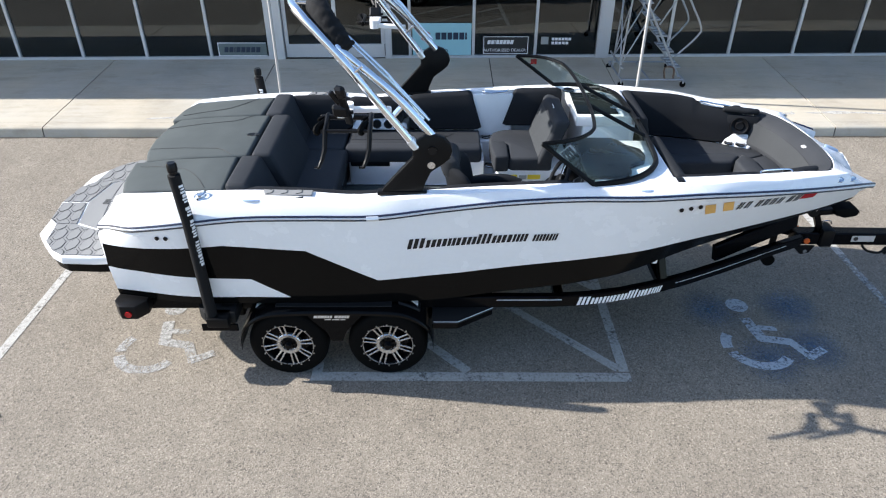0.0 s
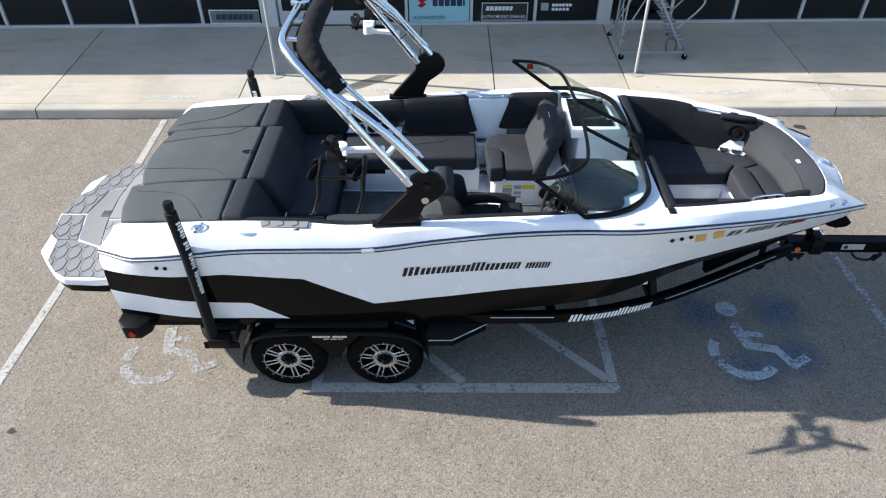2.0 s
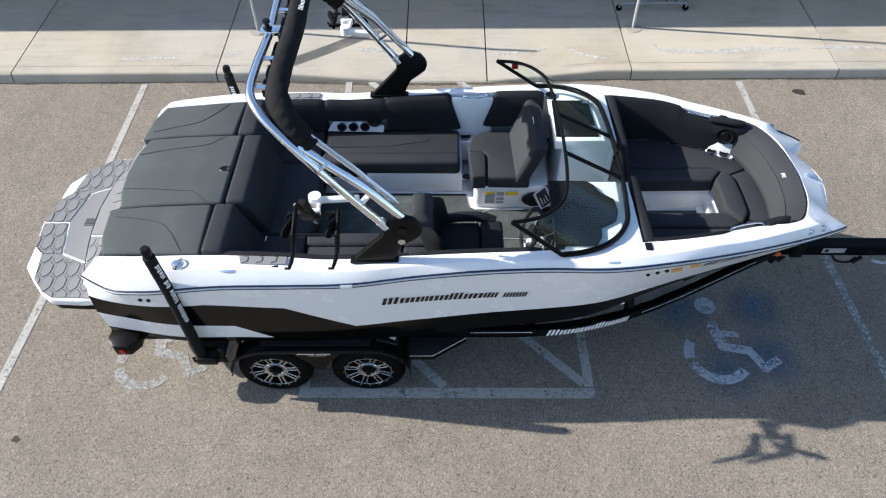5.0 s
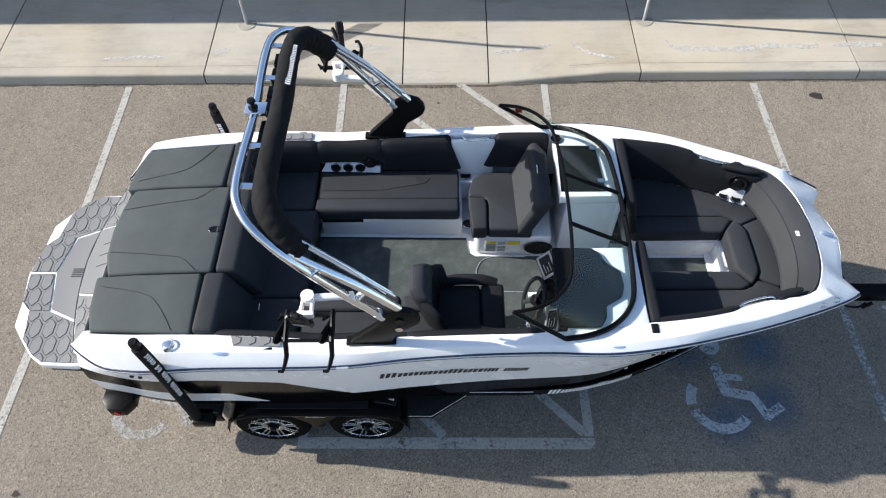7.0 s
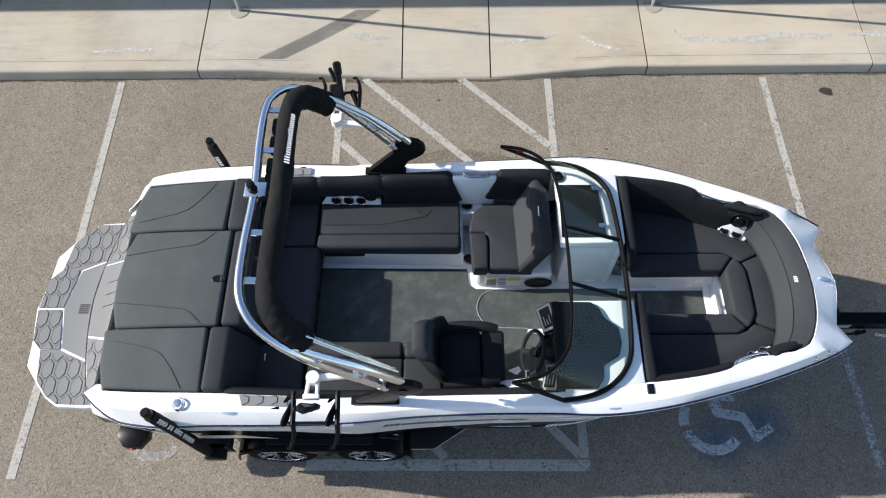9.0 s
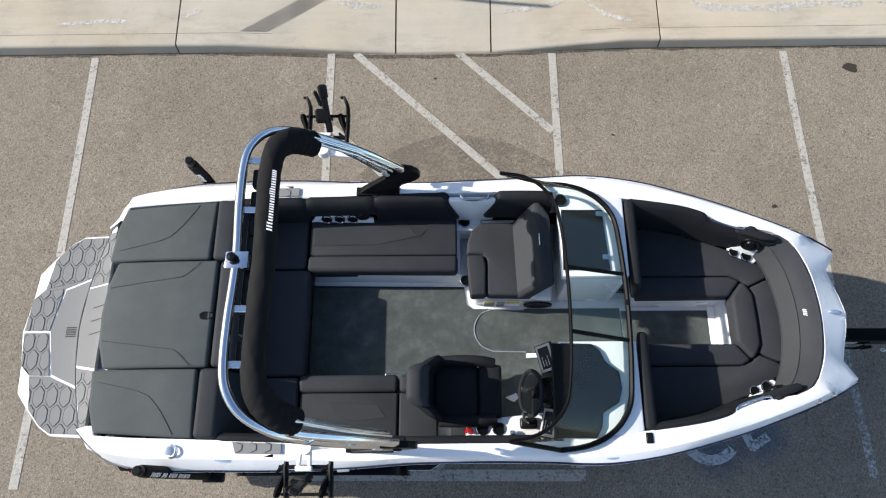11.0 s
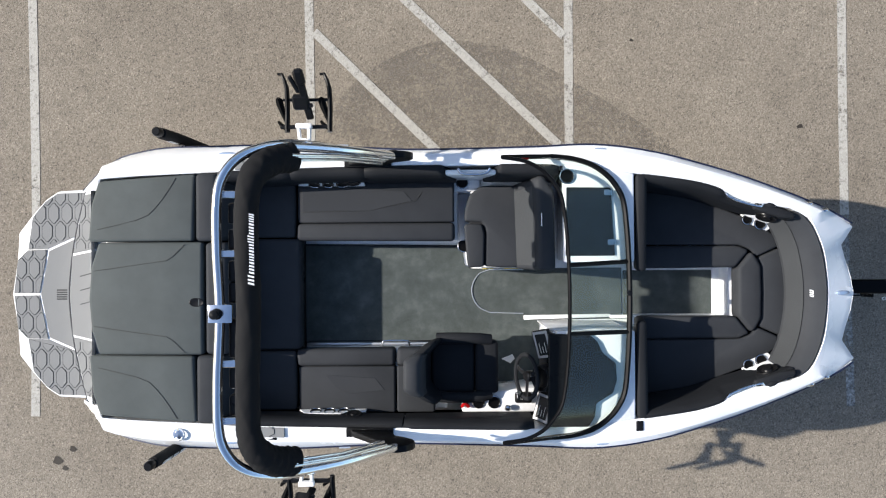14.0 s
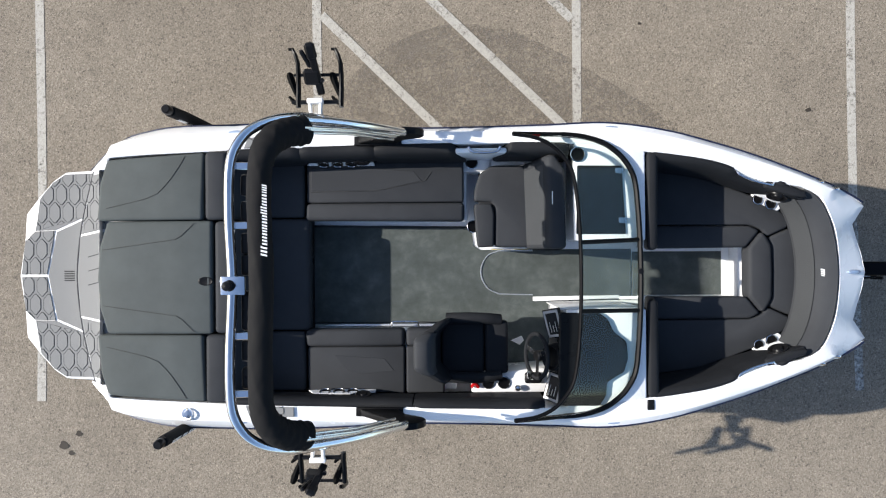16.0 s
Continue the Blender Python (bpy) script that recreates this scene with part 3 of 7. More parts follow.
sign_bars(s3, 0.83, 0.41, [0.055, 0.055, 0.014, 0.055, 0.055, 0.055, 0.055, 0.055], 0.075, 0.012, 0.2, WHITE)
sign_text(s3, "AUTHORIZED", 1.01, 0.27, 0.080, WHITE)
sign_text(s3, "DEALER", 1.425, 0.27, 0.080, WHITE)
s4 = sign("window_sign", 1.84, 1.98, 0.40, 0.54, LABEL_GREY, "small white sports mark on a shop window")
sign_bars(s4, 2.04, 0.475, [0.05] * 6, 0.05, 0.012, 0.0, WHITE)
sign_bars(s4, 2.04, 0.40, [0.05] * 5, 0.05, 0.016, 0.0, WHITE)

# the whole shop front stands a little nearer and higher, on the risen walkway
SET = Matrix.Translation((0, 0, 4.155)) @ Matrix.Diagonal((0.9376, 0.9376, 0.9376, 1)) @ Matrix.Translation((0, 0, -4.155))
for ob in list(bpy.data.objects):
    if ob.type == "MESH" and (ob.parent in (facade, s1, s2, s3, s4, door) or ob in (s1, s2, s3, s4) or ob.name.startswith(("wall_", "floor_show", "ceiling_show"))):
        ob.data.transform(SET)


def front_y(x):
    return 12.9 * 0.9376 + 0.016 * x


# unseen roof over the walk, its edge placed to cast the walkway's shade
tagged(link("unseen_walk_roof", bm_prism([(-16, 10.83), (16, 10.90), (16, front_y(16) - 0.15), (-16, front_y(-16) - 0.15)], 3.3, 3.42, 0.01, 2, lambda x, y, z: (x, y, z + 0.5 * (y - 10.83))), GEL_SHADOW), "unseen sloping roof added to shade the shop walkway", "roof", "", "structure")
for x, y in ((-2.52, 10.24), (3.01, 10.28)):
    p = base_empty("sign_post", x, y, 0.313, "slender pale steel sign post in the walkway", "post", "walkway posts")
    part("shaft", bm_tube([(0, 0, 0), (0, 0, 2.5)], 0.022, 14), POST_PAINT, p)
    part("grout_collar", bm_lathe([(0, 0.006), (0.13, 0.006), (0.145, -0.004)], 22), concrete("post_grout", (0.34, 0.33, 0.30)) if x < 0 else bpy.data.materials["post_grout"], p, "round grey grout patch")

# ---- the boat ----
CY = 5.60
boat = base_empty("wakeboard_boat", 0, CY, 0, "white and black open-bow wakeboard boat on its trailer", "boat")

RX = [-2.78, -2.6, -2.4, -2.2, -1.5, -1, -0.5, 0, 0.5, 1, 1.5, 2, 2.3, 2.6, 2.9, 3.2, 3.45, 3.62]
RV = [0.88, 1.02, 1.14, 1.187, 1.215, 1.217, 1.2, 1.168, 1.162, 1.167, 1.178, 1.105, 1.03, 0.945, 0.845, 0.735, 0.625, 0.53]
RZ = [1.31, 1.39, 1.44, 1.48, 1.575, 1.585, 1.58, 1.63, 1.685, 1.717, 1.725, 1.713, 1.685, 1.655, 1.62, 1.585, 1.55, 1.51]


def smooth(xs, ys):
    """A smooth curve through the table (piecewise cubic)."""
    xs, ys = np.array(xs), np.array(ys)
    m = np.gradient(ys, xs)

    def f(x):
        x = min(max(x, xs[0]), xs[-1])
        i = int(min(max(np.searchsorted(xs, x) - 1, 0), len(xs) - 2))
        h = xs[i + 1] - xs[i]
        t = (x - xs[i]) / h
        return float((2 * t ** 3 - 3 * t ** 2 + 1) * ys[i] + (t ** 3 - 2 * t ** 2 + t) * h * m[i] + (-2 * t ** 3 + 3 * t ** 2) * ys[i + 1] + (t ** 3 - t ** 2) * h * m[i + 1])
    return f


rv, rz = smooth(RX, RV), smooth(RX, RZ)
flare = smooth([-3, 0.5, 1.4, 2.2, 2.8, 3.7], [0.12, 0.13, 0.19, 0.44, 0.55, 0.6])
zb1 = at([-2.78, -2.5, -1.7, -1.06, -0.52, 0.1, 1.0, 1.4, 1.9, 2.3, 2.65, 2.9, 3.2, 3.5, 3.62], [1.25, 1.26, 1.33, 1.28, 0.97, 1.01, 1.12, 1.18, 1.21, 1.225, 1.26, 1.29, 1.34, 1.42, 1.46])
zb2 = at([-2.78, -2.6, -1.53, -1.24, -0.9, 3.7], [1.06, 1.03, 0.99, 0.805, 0.78, 0.78])
zb3 = at([-2.78, -1.24, -0.9, 3.7], [0.80, 0.80, 0.77, 0.77])
zch = at([-2.8, 0, 1.0, 1.9, 2.5, 3.0, 3.4, 3.62], [0.73, 0.73, 0.86, 1.06, 1.17, 1.26, 1.36, 1.42])
zke = at([-2.8, 1.0, 1.8, 2.5, 2.9, 3.2, 3.45, 3.62], [0.50, 0.50, 0.54, 0.67, 0.80, 1.0, 1.24, 1.36])


hull_v = smooth([-2.78, -2.68, -2.5, -2.3, -2.2, -2.1], [1.06, 1.085, 1.125, 1.165, 1.187, 1.193])


def side_v(x, z):
    """Half breadth of the hull's side at a height."""
    if x < -2.1:
        k = min(max((rz(x) - z) / max(rz(x) - 1.20, 0.05), 0.0), 1.0) ** 0.75
        return rv(x) + max(hull_v(x) - rv(x), 0) * k - flare(x) * (rz(x) - z)
    return rv(x) - flare(x) * (rz(x) - z)


def on_side(x, z, s=-1, off=0.004):
    return (x, s * (side_v(x, z) + off), z)


stations = sorted(set([round(float(v), 3) for v in np.linspace(-2.70, 3.45, 84)] + [-2.5, -1.7, -1.53, -1.24, -1.06, -0.52, 0.1]))


def hull_row(x, s):
    c = zch(x)
    b1 = min(zb1(x), rz(x) - 0.03)
    b2 = min(max(zb2(x), c + 0.02), b1 - 0.004)
    b3 = min(max(zb3(x), c + 0.01), b2 - 0.003)
    top = rz(x) - 0.012
    pts = [(x, s * side_v(x, z), z) for z in (top, (top * 2 + b1) / 3, (top + 2 * b1) / 3, b1, b2, b3, c)]
    pts = [(x, s * (rv(x) - 0.01), rz(x))] + pts
    vc = side_v(x, c)
    pts += [(x, s * vc * 0.93, c - 0.015), (x, s * vc * 0.5, (c + zke(x)) / 2 - 0.02), (x, 0, zke(x))]
    return pts


def hull_mat(i, j):
    x = (stations[i] + stations[i + 1]) / 2
    if j < 4:
        return 0
    if j == 5:
        return 0 if x < -1.24 else 1
    return 1


halves = []
for s in (-1, 1):
    halves.append(bm_loft([hull_row(x, s) for x in stations], mats=hull_mat))
for x, i in ((stations[0], 0), (stations[-1], 1)):
    cap = bmesh.new()
    a, b = hull_row(x, -1), hull_row(x, 1)
    for k in range(len(a) - 1):
        pts = [a[k], a[k + 1], b[k + 1], b[k]] if k < len(a) - 2 else [a[k], a[k + 1], b[k]]
        f = cap.faces.new([cap.verts.new(p) for p in pts])
        f.material_index = 1 if k in (4, 6, 7, 8, 9) else 0
    halves.append(cap)
hb = bm_join(halves)
bmesh.ops.remove_doubles(hb, verts=hb.verts, dist=0.0005)
hull = part("hull", hb, [GEL, GEL_BLACK], boat, "glossy white hull with black bottom and side panel", 40)

# rub rail: pale insert between navy and dark lines
for nm, dz, r, mat in (("navy_stripe", 0.020, 0.0085, STRIPE_BLUE), ("rail_insert", 0.004, 0.010, RAIL_GREY), ("dark_stripe", -0.012, 0.0075, STRIPE_DARK)):
    for s in (-1, 1):
        path = [(x, s * (rv(x) + 0.002), rz(x) + dz) for x in np.linspace(-2.77, 3.57, 80)]
        part(nm, bm_tube(path, r, 6), mat, boat)
for s in (-1, 1):
    part("rail_joint", bm_tube([(x, s * (rv(x) + 0.004), rz(x) + 0.004) for x in np.linspace(-0.57, -0.48, 4)], 0.022, 8), BRUSHED, boat)

# deck: outer edge, shoulder, top and inner lip
cvx = [-2.45, -2.2, -1.8, -1.4, -1, -0.7, -0.3, 0.4, 1.0, 1.4, 1.75, 2.0, 2.3, 2.6, 2.9]
cv = smooth(cvx, [0.955, 0.971, 0.985, 0.998, 1.01, 1.02, 1.025, 1.025, 1.022, 1.0, 0.95, 0.92, 0.868, 0.775, 0.69])
cz = smooth(cvx, [1.668, 1.68, 1.706, 1.72, 1.712, 1.695, 1.722, 1.768, 1.792, 1.80, 1.80, 1.793, 1.783, 1.745, 1.725])


def deck_pairs():
    """(outer x, v, z), (inner x, v, z), how far the shoulder stands in, from stern round the bow's tip."""
    out = [((-2.78, 0.88, 1.31), (-2.50, 0.87, 1.56), -1), ((-2.70, 0.947, 1.348), (-2.485, 0.915, 1.62), -1), ((-2.62, 1.008, rz(-2.62)), (-2.47, 0.94, 1.65), -1), ((-2.53, 1.07, rz(-2.53)), (-2.46, 0.952, 1.663), -1)]
    for x in np.linspace(-2.45, 2.9, 68):
        x = float(x)
        ins = float(np.interp(x, [-2.4, -1.6, -0.9, -0.3, 1.1, 1.5, 2.9], [0.10, 0.11, 0.10, 0.045, 0.05, 0.07, 0.06]))
        out.append(((x, rv(x), rz(x)), (x, cv(x), cz(x)), ins))
    for o, i in ((3.05, (2.99, 0.675, 1.715)), (3.2, (3.08, 0.64, 1.70)), (3.33, (3.15, 0.60, 1.69))):
        out.append(((o, rv(o), rz(o)), i, {3.05: 0.08, 3.2: 0.12, 3.33: 0.16}[o]))
    out.append(((3.45, rv(3.45), rz(3.45)), (3.195, 0.54, 1.682), -3))
    for o, i in (((3.585, 0.53, 1.515), (3.235, 0.46, 1.675)), ((3.54, 0.455, 1.512), (3.268, 0.385, 1.668)), ((3.497, 0.385, 1.508), (3.288, 0.32, 1.662)), ((3.525, 0.27, 1.512), (3.304, 0.24, 1.656)), ((3.555, 0.14, 1.528), (3.318, 0.11, 1.65)), ((3.578, 0.0, 1.535), (3.323, 0.0, 1.648))):
        out.append((o, i, -3))
    return out


def deck_row(o, i, ins, s):
    ox, ov, oz = o
    ix, iv, iz = i
    d = Vector((ix - ox, iv - ov))
    L = max(d.length, 1e-3)
    d /= L
    rise = iz - oz
    lin = ins < 0
    if ins < -2:
        return [(ox + d.x * L * f, s * (ov + d.y * L * f), oz + rise * g) for f, g in zip((0, 0.02, 0.25, 0.45, 0.65, 0.85, 0.99, 1.0, 1.004), (0.09, 0.12, 0.325, 0.505, 0.685, 0.865, 0.99, 0.97, -1.9))]
    k = min(abs(ins), L * (0.72 if lin else 0.45))
    pts = [(ox, ov, oz + 0.012), (ox + d.x * 0.006, ov + d.y * 0.006, oz + 0.03)]
    pts.append((ox + d.x * k * 0.55, ov + d.y * k * 0.55, oz + 0.03 + (rise - 0.03) * (0.5 if lin else 0.62)))
    pts.append((ox + d.x * k * 0.8, ov + d.y * k * 0.8, oz + 0.03 + (rise - 0.03) * (0.76 if lin else 0.88)))
    pts.append((ox + d.x * k, ov + d.y * k, oz + rise * 0.965))
    pts.append((ox + d.x * (k + 0.03), ov + d.y * (k + 0.03), oz + rise * 0.99))
    pts.append((ix - d.x * 0.012, iv - d.y * 0.012, iz))
    pts.append((ix, iv, iz - 0.008))
    pts.append((ix + d.x * 0.004, iv + d.y * 0.004, iz - 0.30))
    return [(x, s * v, z) for x, v, z in pts]


db = []
for s in (-1, 1):
    db.append(bm_loft([deck_row(o, i, n, s) for o, i, n in deck_pairs()]))
db = bm_join(db)
bmesh.ops.remove_doubles(db, verts=db.verts, dist=0.0005)
deck = part("deck", db, GEL, boat, "glossy white moulded deck and gunwale", 21)
# front face of the bow under the deck's edge
fas = []
for s in (-1, 1):
    rows = []
    for (ox, ov, oz), i, n in deck_pairs()[-8:]:
        rows.append([(ox, s * ov, oz + 0.014), (ox - 0.012, s * ov * 0.985, oz - 0.02), (ox - 0.06, s * ov * 0.94, oz - 0.075), (ox - 0.15, s * ov * 0.85, oz - 0.14), (ox - 0.30, s * ov * 0.5, oz - 0.34)])
    fas.append(bm_loft(rows, mats=lambda i, j: 1 if j == 3 else 0))
fas = bm_join(fas)
bmesh.ops.remove_doubles(fas, verts=fas.verts, dist=0.0005)
part("bow_face", fas, [GEL, GEL_BLACK], boat, "", 40)
# raised keel rib on the bow tip with a blue navigation lens
part("bow_rib", bm_prism([(3.40, -0.09), (3.57, -0.045), (3.57, 0.045), (3.40, 0.09)], 1.54, 1.615, 0.012, 2, lambda x, y, z: (x, y, z - (x - 3.37) * 0.28 * (z - 1.5) / 0.1)), GEL, boat)


# interior liner and floors
def plan_ring(xs, off, s=1):
    return [(x, s * (cv(x) - off)) for x in xs]


xs_c = [-1.5, -1.0, -0.5, 0, 0.5, 1.0, 1.3]
outline = plan_ring(xs_c, -0.03) + [(x, -v) for x, v in reversed(plan_ring(xs_c, -0.03))]
part("cockpit_sole", bm_prism(outline, 0.95, 1.0, 0), GEL_SHADOW, boat, "white moulded cockpit floor")
part("carpet", bm_prism([(-0.99, -0.44), (0.25, -0.44), (0.25, -0.80), (1.12, -0.80), (1.12, -0.26), (1.85, -0.25), (1.85, 0.20), (0.52, 0.20), (0.46, 0.24), (0.44, 0.40), (-0.99, 0.42)], 1.003, 1.014, 0.004, 1), CARPET, boat, "grey-green marine carpet with dark binding")
part("carpet_binding", bm_tube([(-0.99, -0.44, 1.013), (0.25, -0.44, 1.013)], 0.009, 6), CARPET_BIND, boat)
part("carpet_binding", bm_tube([(-0.99, 0.42, 1.013), (0.44, 0.40, 1.013)], 0.009, 6), CARPET_BIND, boat)
part("floor_hatch", bm_tube([(0.98, 0.19, 1.018)] + spline([(0.68, 0.19, 1.018), (0.585, 0.15, 1.018), (0.53, 0.055, 1.018), (0.53, -0.045, 1.018), (0.585, -0.14, 1.018), (0.68, -0.19, 1.018)], 5) + [(0.98, -0.20, 1.018)], 0.005, 6), BRUSHED, boat, "rounded stainless rim of a floor locker")
part("bow_sole", bm_prism([(1.3, -0.40), (2.3, -0.30), (2.78, -0.24), (2.78, 0.24), (2.3, 0.30), (1.3, 0.40)], 0.985, 1.0, 0), GEL_SHADOW, boat)
part("bow_carpet", bm_box(1.86, 2.68, -0.235, 0.175, 1.003, 1.014, 0.004, 1), CARPET, boat, "dark carpet of the bow walkway")


part("walkway_lip", bm_prism([(0.98, -0.255), (1.74, -0.235), (1.74, -0.205), (0.98, -0.215)], 1.0, 1.045, 0.006, 2), GEL, boat)
part("bow_wall_lip", bm_prism([(1.74, -0.245), (2.66, -0.235), (2.66, -0.215), (1.74, -0.215)], 1.0, 1.06, 0.006, 2), GEL, boat)


# cushions
def cushion(name, poly, z0, z1, mat, label="", r=0.022, parent=None, warp=None, cut=0):
    return part(name, bm_prism(poly, z0, z1, r, 3, warp, cut), mat, parent or boat, label, 50)


def seam(pts, parent, r=0.0022, mat=None):
    part("seam", bm_tube([Vector(p) for p in pts], r, 5), mat or SEAM, parent)


# sun pads over the engine hatch; they slope down a little to the stern
def pad_warp(x, y, z):
    f = (z - 1.58) / 0.16
    return (x, y, z - max(0, f) * (0.035 * max(0, (-1.75 - x) / 0.7) + 0.035 * (y / 0.98) ** 2 + 0.012 * max(0, (-2.25 - x) / 0.2)))


pad_c = cushion("sunpad_cushion", [(-1.61, -0.445), (-1.61, 0.445), (-2.465, 0.445), (-2.525, 0.25), (-2.545, 0.0), (-2.525, -0.25), (-2.465, -0.445)], 1.56, 1.748, PAD, "charcoal vinyl sun pad", 0.028, None, pad_warp, 0.16)
pad_n = cushion("sunpad_cushion", [(-1.685, -0.452), (-2.55, -0.452), (-2.53, -0.75), (-2.475, -0.935), (-1.675, -0.985)], 1.56, 1.748, PAD, "charcoal vinyl sun pad", 0.028, None, pad_warp, 0.16)
pad_f = cushion("sunpad_cushion", [(-1.685, 0.452), (-1.675, 0.985), (-2.475, 0.935), (-2.53, 0.75), (-2.55, 0.452)], 1.56, 1.748, PAD, "charcoal vinyl sun pad", 0.028, None, pad_warp, 0.16)


def pz(x, y):
    return pad_warp(x, y, 1.7475)[2] + 0.003


for s, p in ((1, pad_f), (-1, pad_n)):
    seam([(x, s * v, pz(x, s * v)) for x, v in ((-2.47, 0.55), (-2.3, 0.585), (-2.15, 0.62), (-2.05, 0.66), (-1.99, 0.72), (-1.94, 0.78), (-1.88, 0.87), (-1.83, 0.955))], p)
    seam([(x, s * v, pz(x, s * v)) for x, v in ((-2.50, 0.22), (-2.35, 0.24), (-2.2, 0.26), (-2.05, 0.28), (-1.9, 0.30), (-1.85, 0.33), (-1.80, 0.38), (-1.75, 0.43))], pad_c)
part("pad_latch_recess", bm_lathe([(0.0, 0.002), (0.034, 0.002), (0.04, 0.004), (0.046, 0.0)], 16), SATIN_BLACK, pad_c).matrix_basis = Matrix.Translation((-1.66, -0.03, 1.745)) @ Matrix.Diagonal((1.3, 0.8, 1, 1))

part("engine_hatch", bm_box(-2.42, -1.62, -0.90, 0.90, 1.30, 1.665, 0.02, 2), SATIN_BLACK, boat, "black underside of the engine hatch")
# rear bench backrest tops and faces
for v0, v1, x0 in ((-0.985, -0.45, -1.665), (-0.44, 0.44, -1.59), (0.45, 0.985, -1.665)):
    def lean(x, y, z, x0=x0):
        f = (z - 1.36) / 0.39
        return (x + (1 - f) * 0.16 * (1 if x > x0 + 0.06 else 0.0), y, z)
    cushion("bench_backrest", [(x0, v0), (x0 + 0.17, v0), (x0 + 0.17, v1), (x0, v1)], 1.36, 1.752, VINYL, "dark vinyl backrest of the rear bench", 0.035, None, lean)
part("backrest_tab", bm_box(-1.262, -1.255, -0.66, -0.60, 1.50, 1.506, 0.002, 1), WHITE, boat)
cushion("bench_seat", [(-1.40, -0.46), (-0.92, -0.46), (-0.92, 0.47), (-1.40, 0.47)], 1.22, 1.385, VINYL, "dark vinyl seat of the rear bench", 0.035)
cushion("corner_seat", [(-1.40, 0.48), (-0.96, 0.48), (-0.96, 0.97), (-1.40, 0.97)], 1.22, 1.385, VINYL, "dark vinyl corner seat", 0.03)
cushion("corner_seat", [(-1.40, -0.97), (-0.96, -0.97), (-0.96, -0.47), (-1.40, -0.47)], 1.22, 1.385, VINYL, "dark vinyl corner seat", 0.03)
part("bench_base", bm_box(-1.42, -0.95, -0.95, 0.95, 1.0, 1.22, 0.01), SATIN_BLACK, boat)

# port bench: base, rear inlay and rolled front
part("port_bench_base", bm_prism([(-0.92, 0.47), (0.40, 0.45), (0.40, 0.98), (-0.92, 0.98)], 1.0, 1.27, 0.015, 2), GEL_SHADOW, boat, "white moulded bench base")
part("vent_slot", bm_box(-0.90, -0.52, 0.455, 0.475, 1.20, 1.25, 0.004, 1), SATIN_BLACK, boat)
pb = cushion("port_bench_seat", [(-0.94, 0.60), (0.37, 0.60), (0.37, 0.955), (-0.94, 0.955)], 1.25, 1.375, VINYL, "dark vinyl side bench seat", 0.02)
cushion("seat_front_roll", [(-0.955, 0.455), (0.375, 0.44), (0.375, 0.597), (-0.945, 0.597)], 1.235, 1.395, VINYL, "", 0.035, pb)
part("inlay", bm_prism([(-0.90, 0.70), (-0.35, 0.70), (0.02, 0.78), (-0.05, 0.86), (-0.5, 0.89), (-0.90, 0.89)], 1.373, 1.3785, 0.002, 1), INLAY, pb, "embossed grey seat inlay")
seam([(-0.92, 0.69, 1.378), (-0.35, 0.70, 1.378), (0.05, 0.78, 1.378), (0.10, 0.85, 1.378)], pb)

# starboard bench behind the helm
part("starboard_bench_base", bm_prism([(-0.92, -0.98), (0.30, -0.98), (0.30, -0.47), (-0.92, -0.47)], 1.0, 1.27, 0.015, 2), GEL_SHADOW, boat, "white moulded bench base")
sb = cushion("starboard_bench_seat", [(-0.94, -0.99), (-0.13, -0.99), (-0.13, -0.60), (-0.94, -0.60)], 1.25, 1.375, VINYL, "dark vinyl side bench seat", 0.02)
cushion("seat_front_roll", [(-0.955, -0.597), (-0.13, -0.597), (-0.13, -0.45), (-0.955, -0.455)], 1.235, 1.395, VINYL, "", 0.035, sb)
cushion("bench_end", [(-0.12, -0.99), (0.20, -0.99), (0.20, -0.60), (-0.12, -0.60)], 1.25, 1.37, VINYL, "", 0.02, sb)
cushion("end_front_roll", [(-0.12, -0.597), (0.14, -0.597), (0.14, -0.45), (-0.12, -0.45)], 1.235, 1.39, VINYL, "", 0.035, sb)
part("inlay", bm_prism([(-0.72, -0.67), (-0.30, -0.70), (-0.22, -0.80), (-0.50, -0.83), (-0.60, -0.80)], 1.373, 1.3785, 0.002, 1), INLAY, sb, "embossed grey seat inlay")
part("grab_handle", bm_tube(spline([(-0.255, -0.462, 1.20), (-0.25, -0.42, 1.205), (-0.215, -0.41, 1.205), (-0.065, -0.41, 1.205), (-0.03, -0.42, 1.205), (-0.025, -0.462, 1.20)], 4), 0.008, 8), STEEL, boat, "bent stainless grab handle")
part("kick_rail", bm_box(-0.92, 0.45, -0.465, -0.445, 1.02, 1.07, 0.006), BRUSHED, boat)


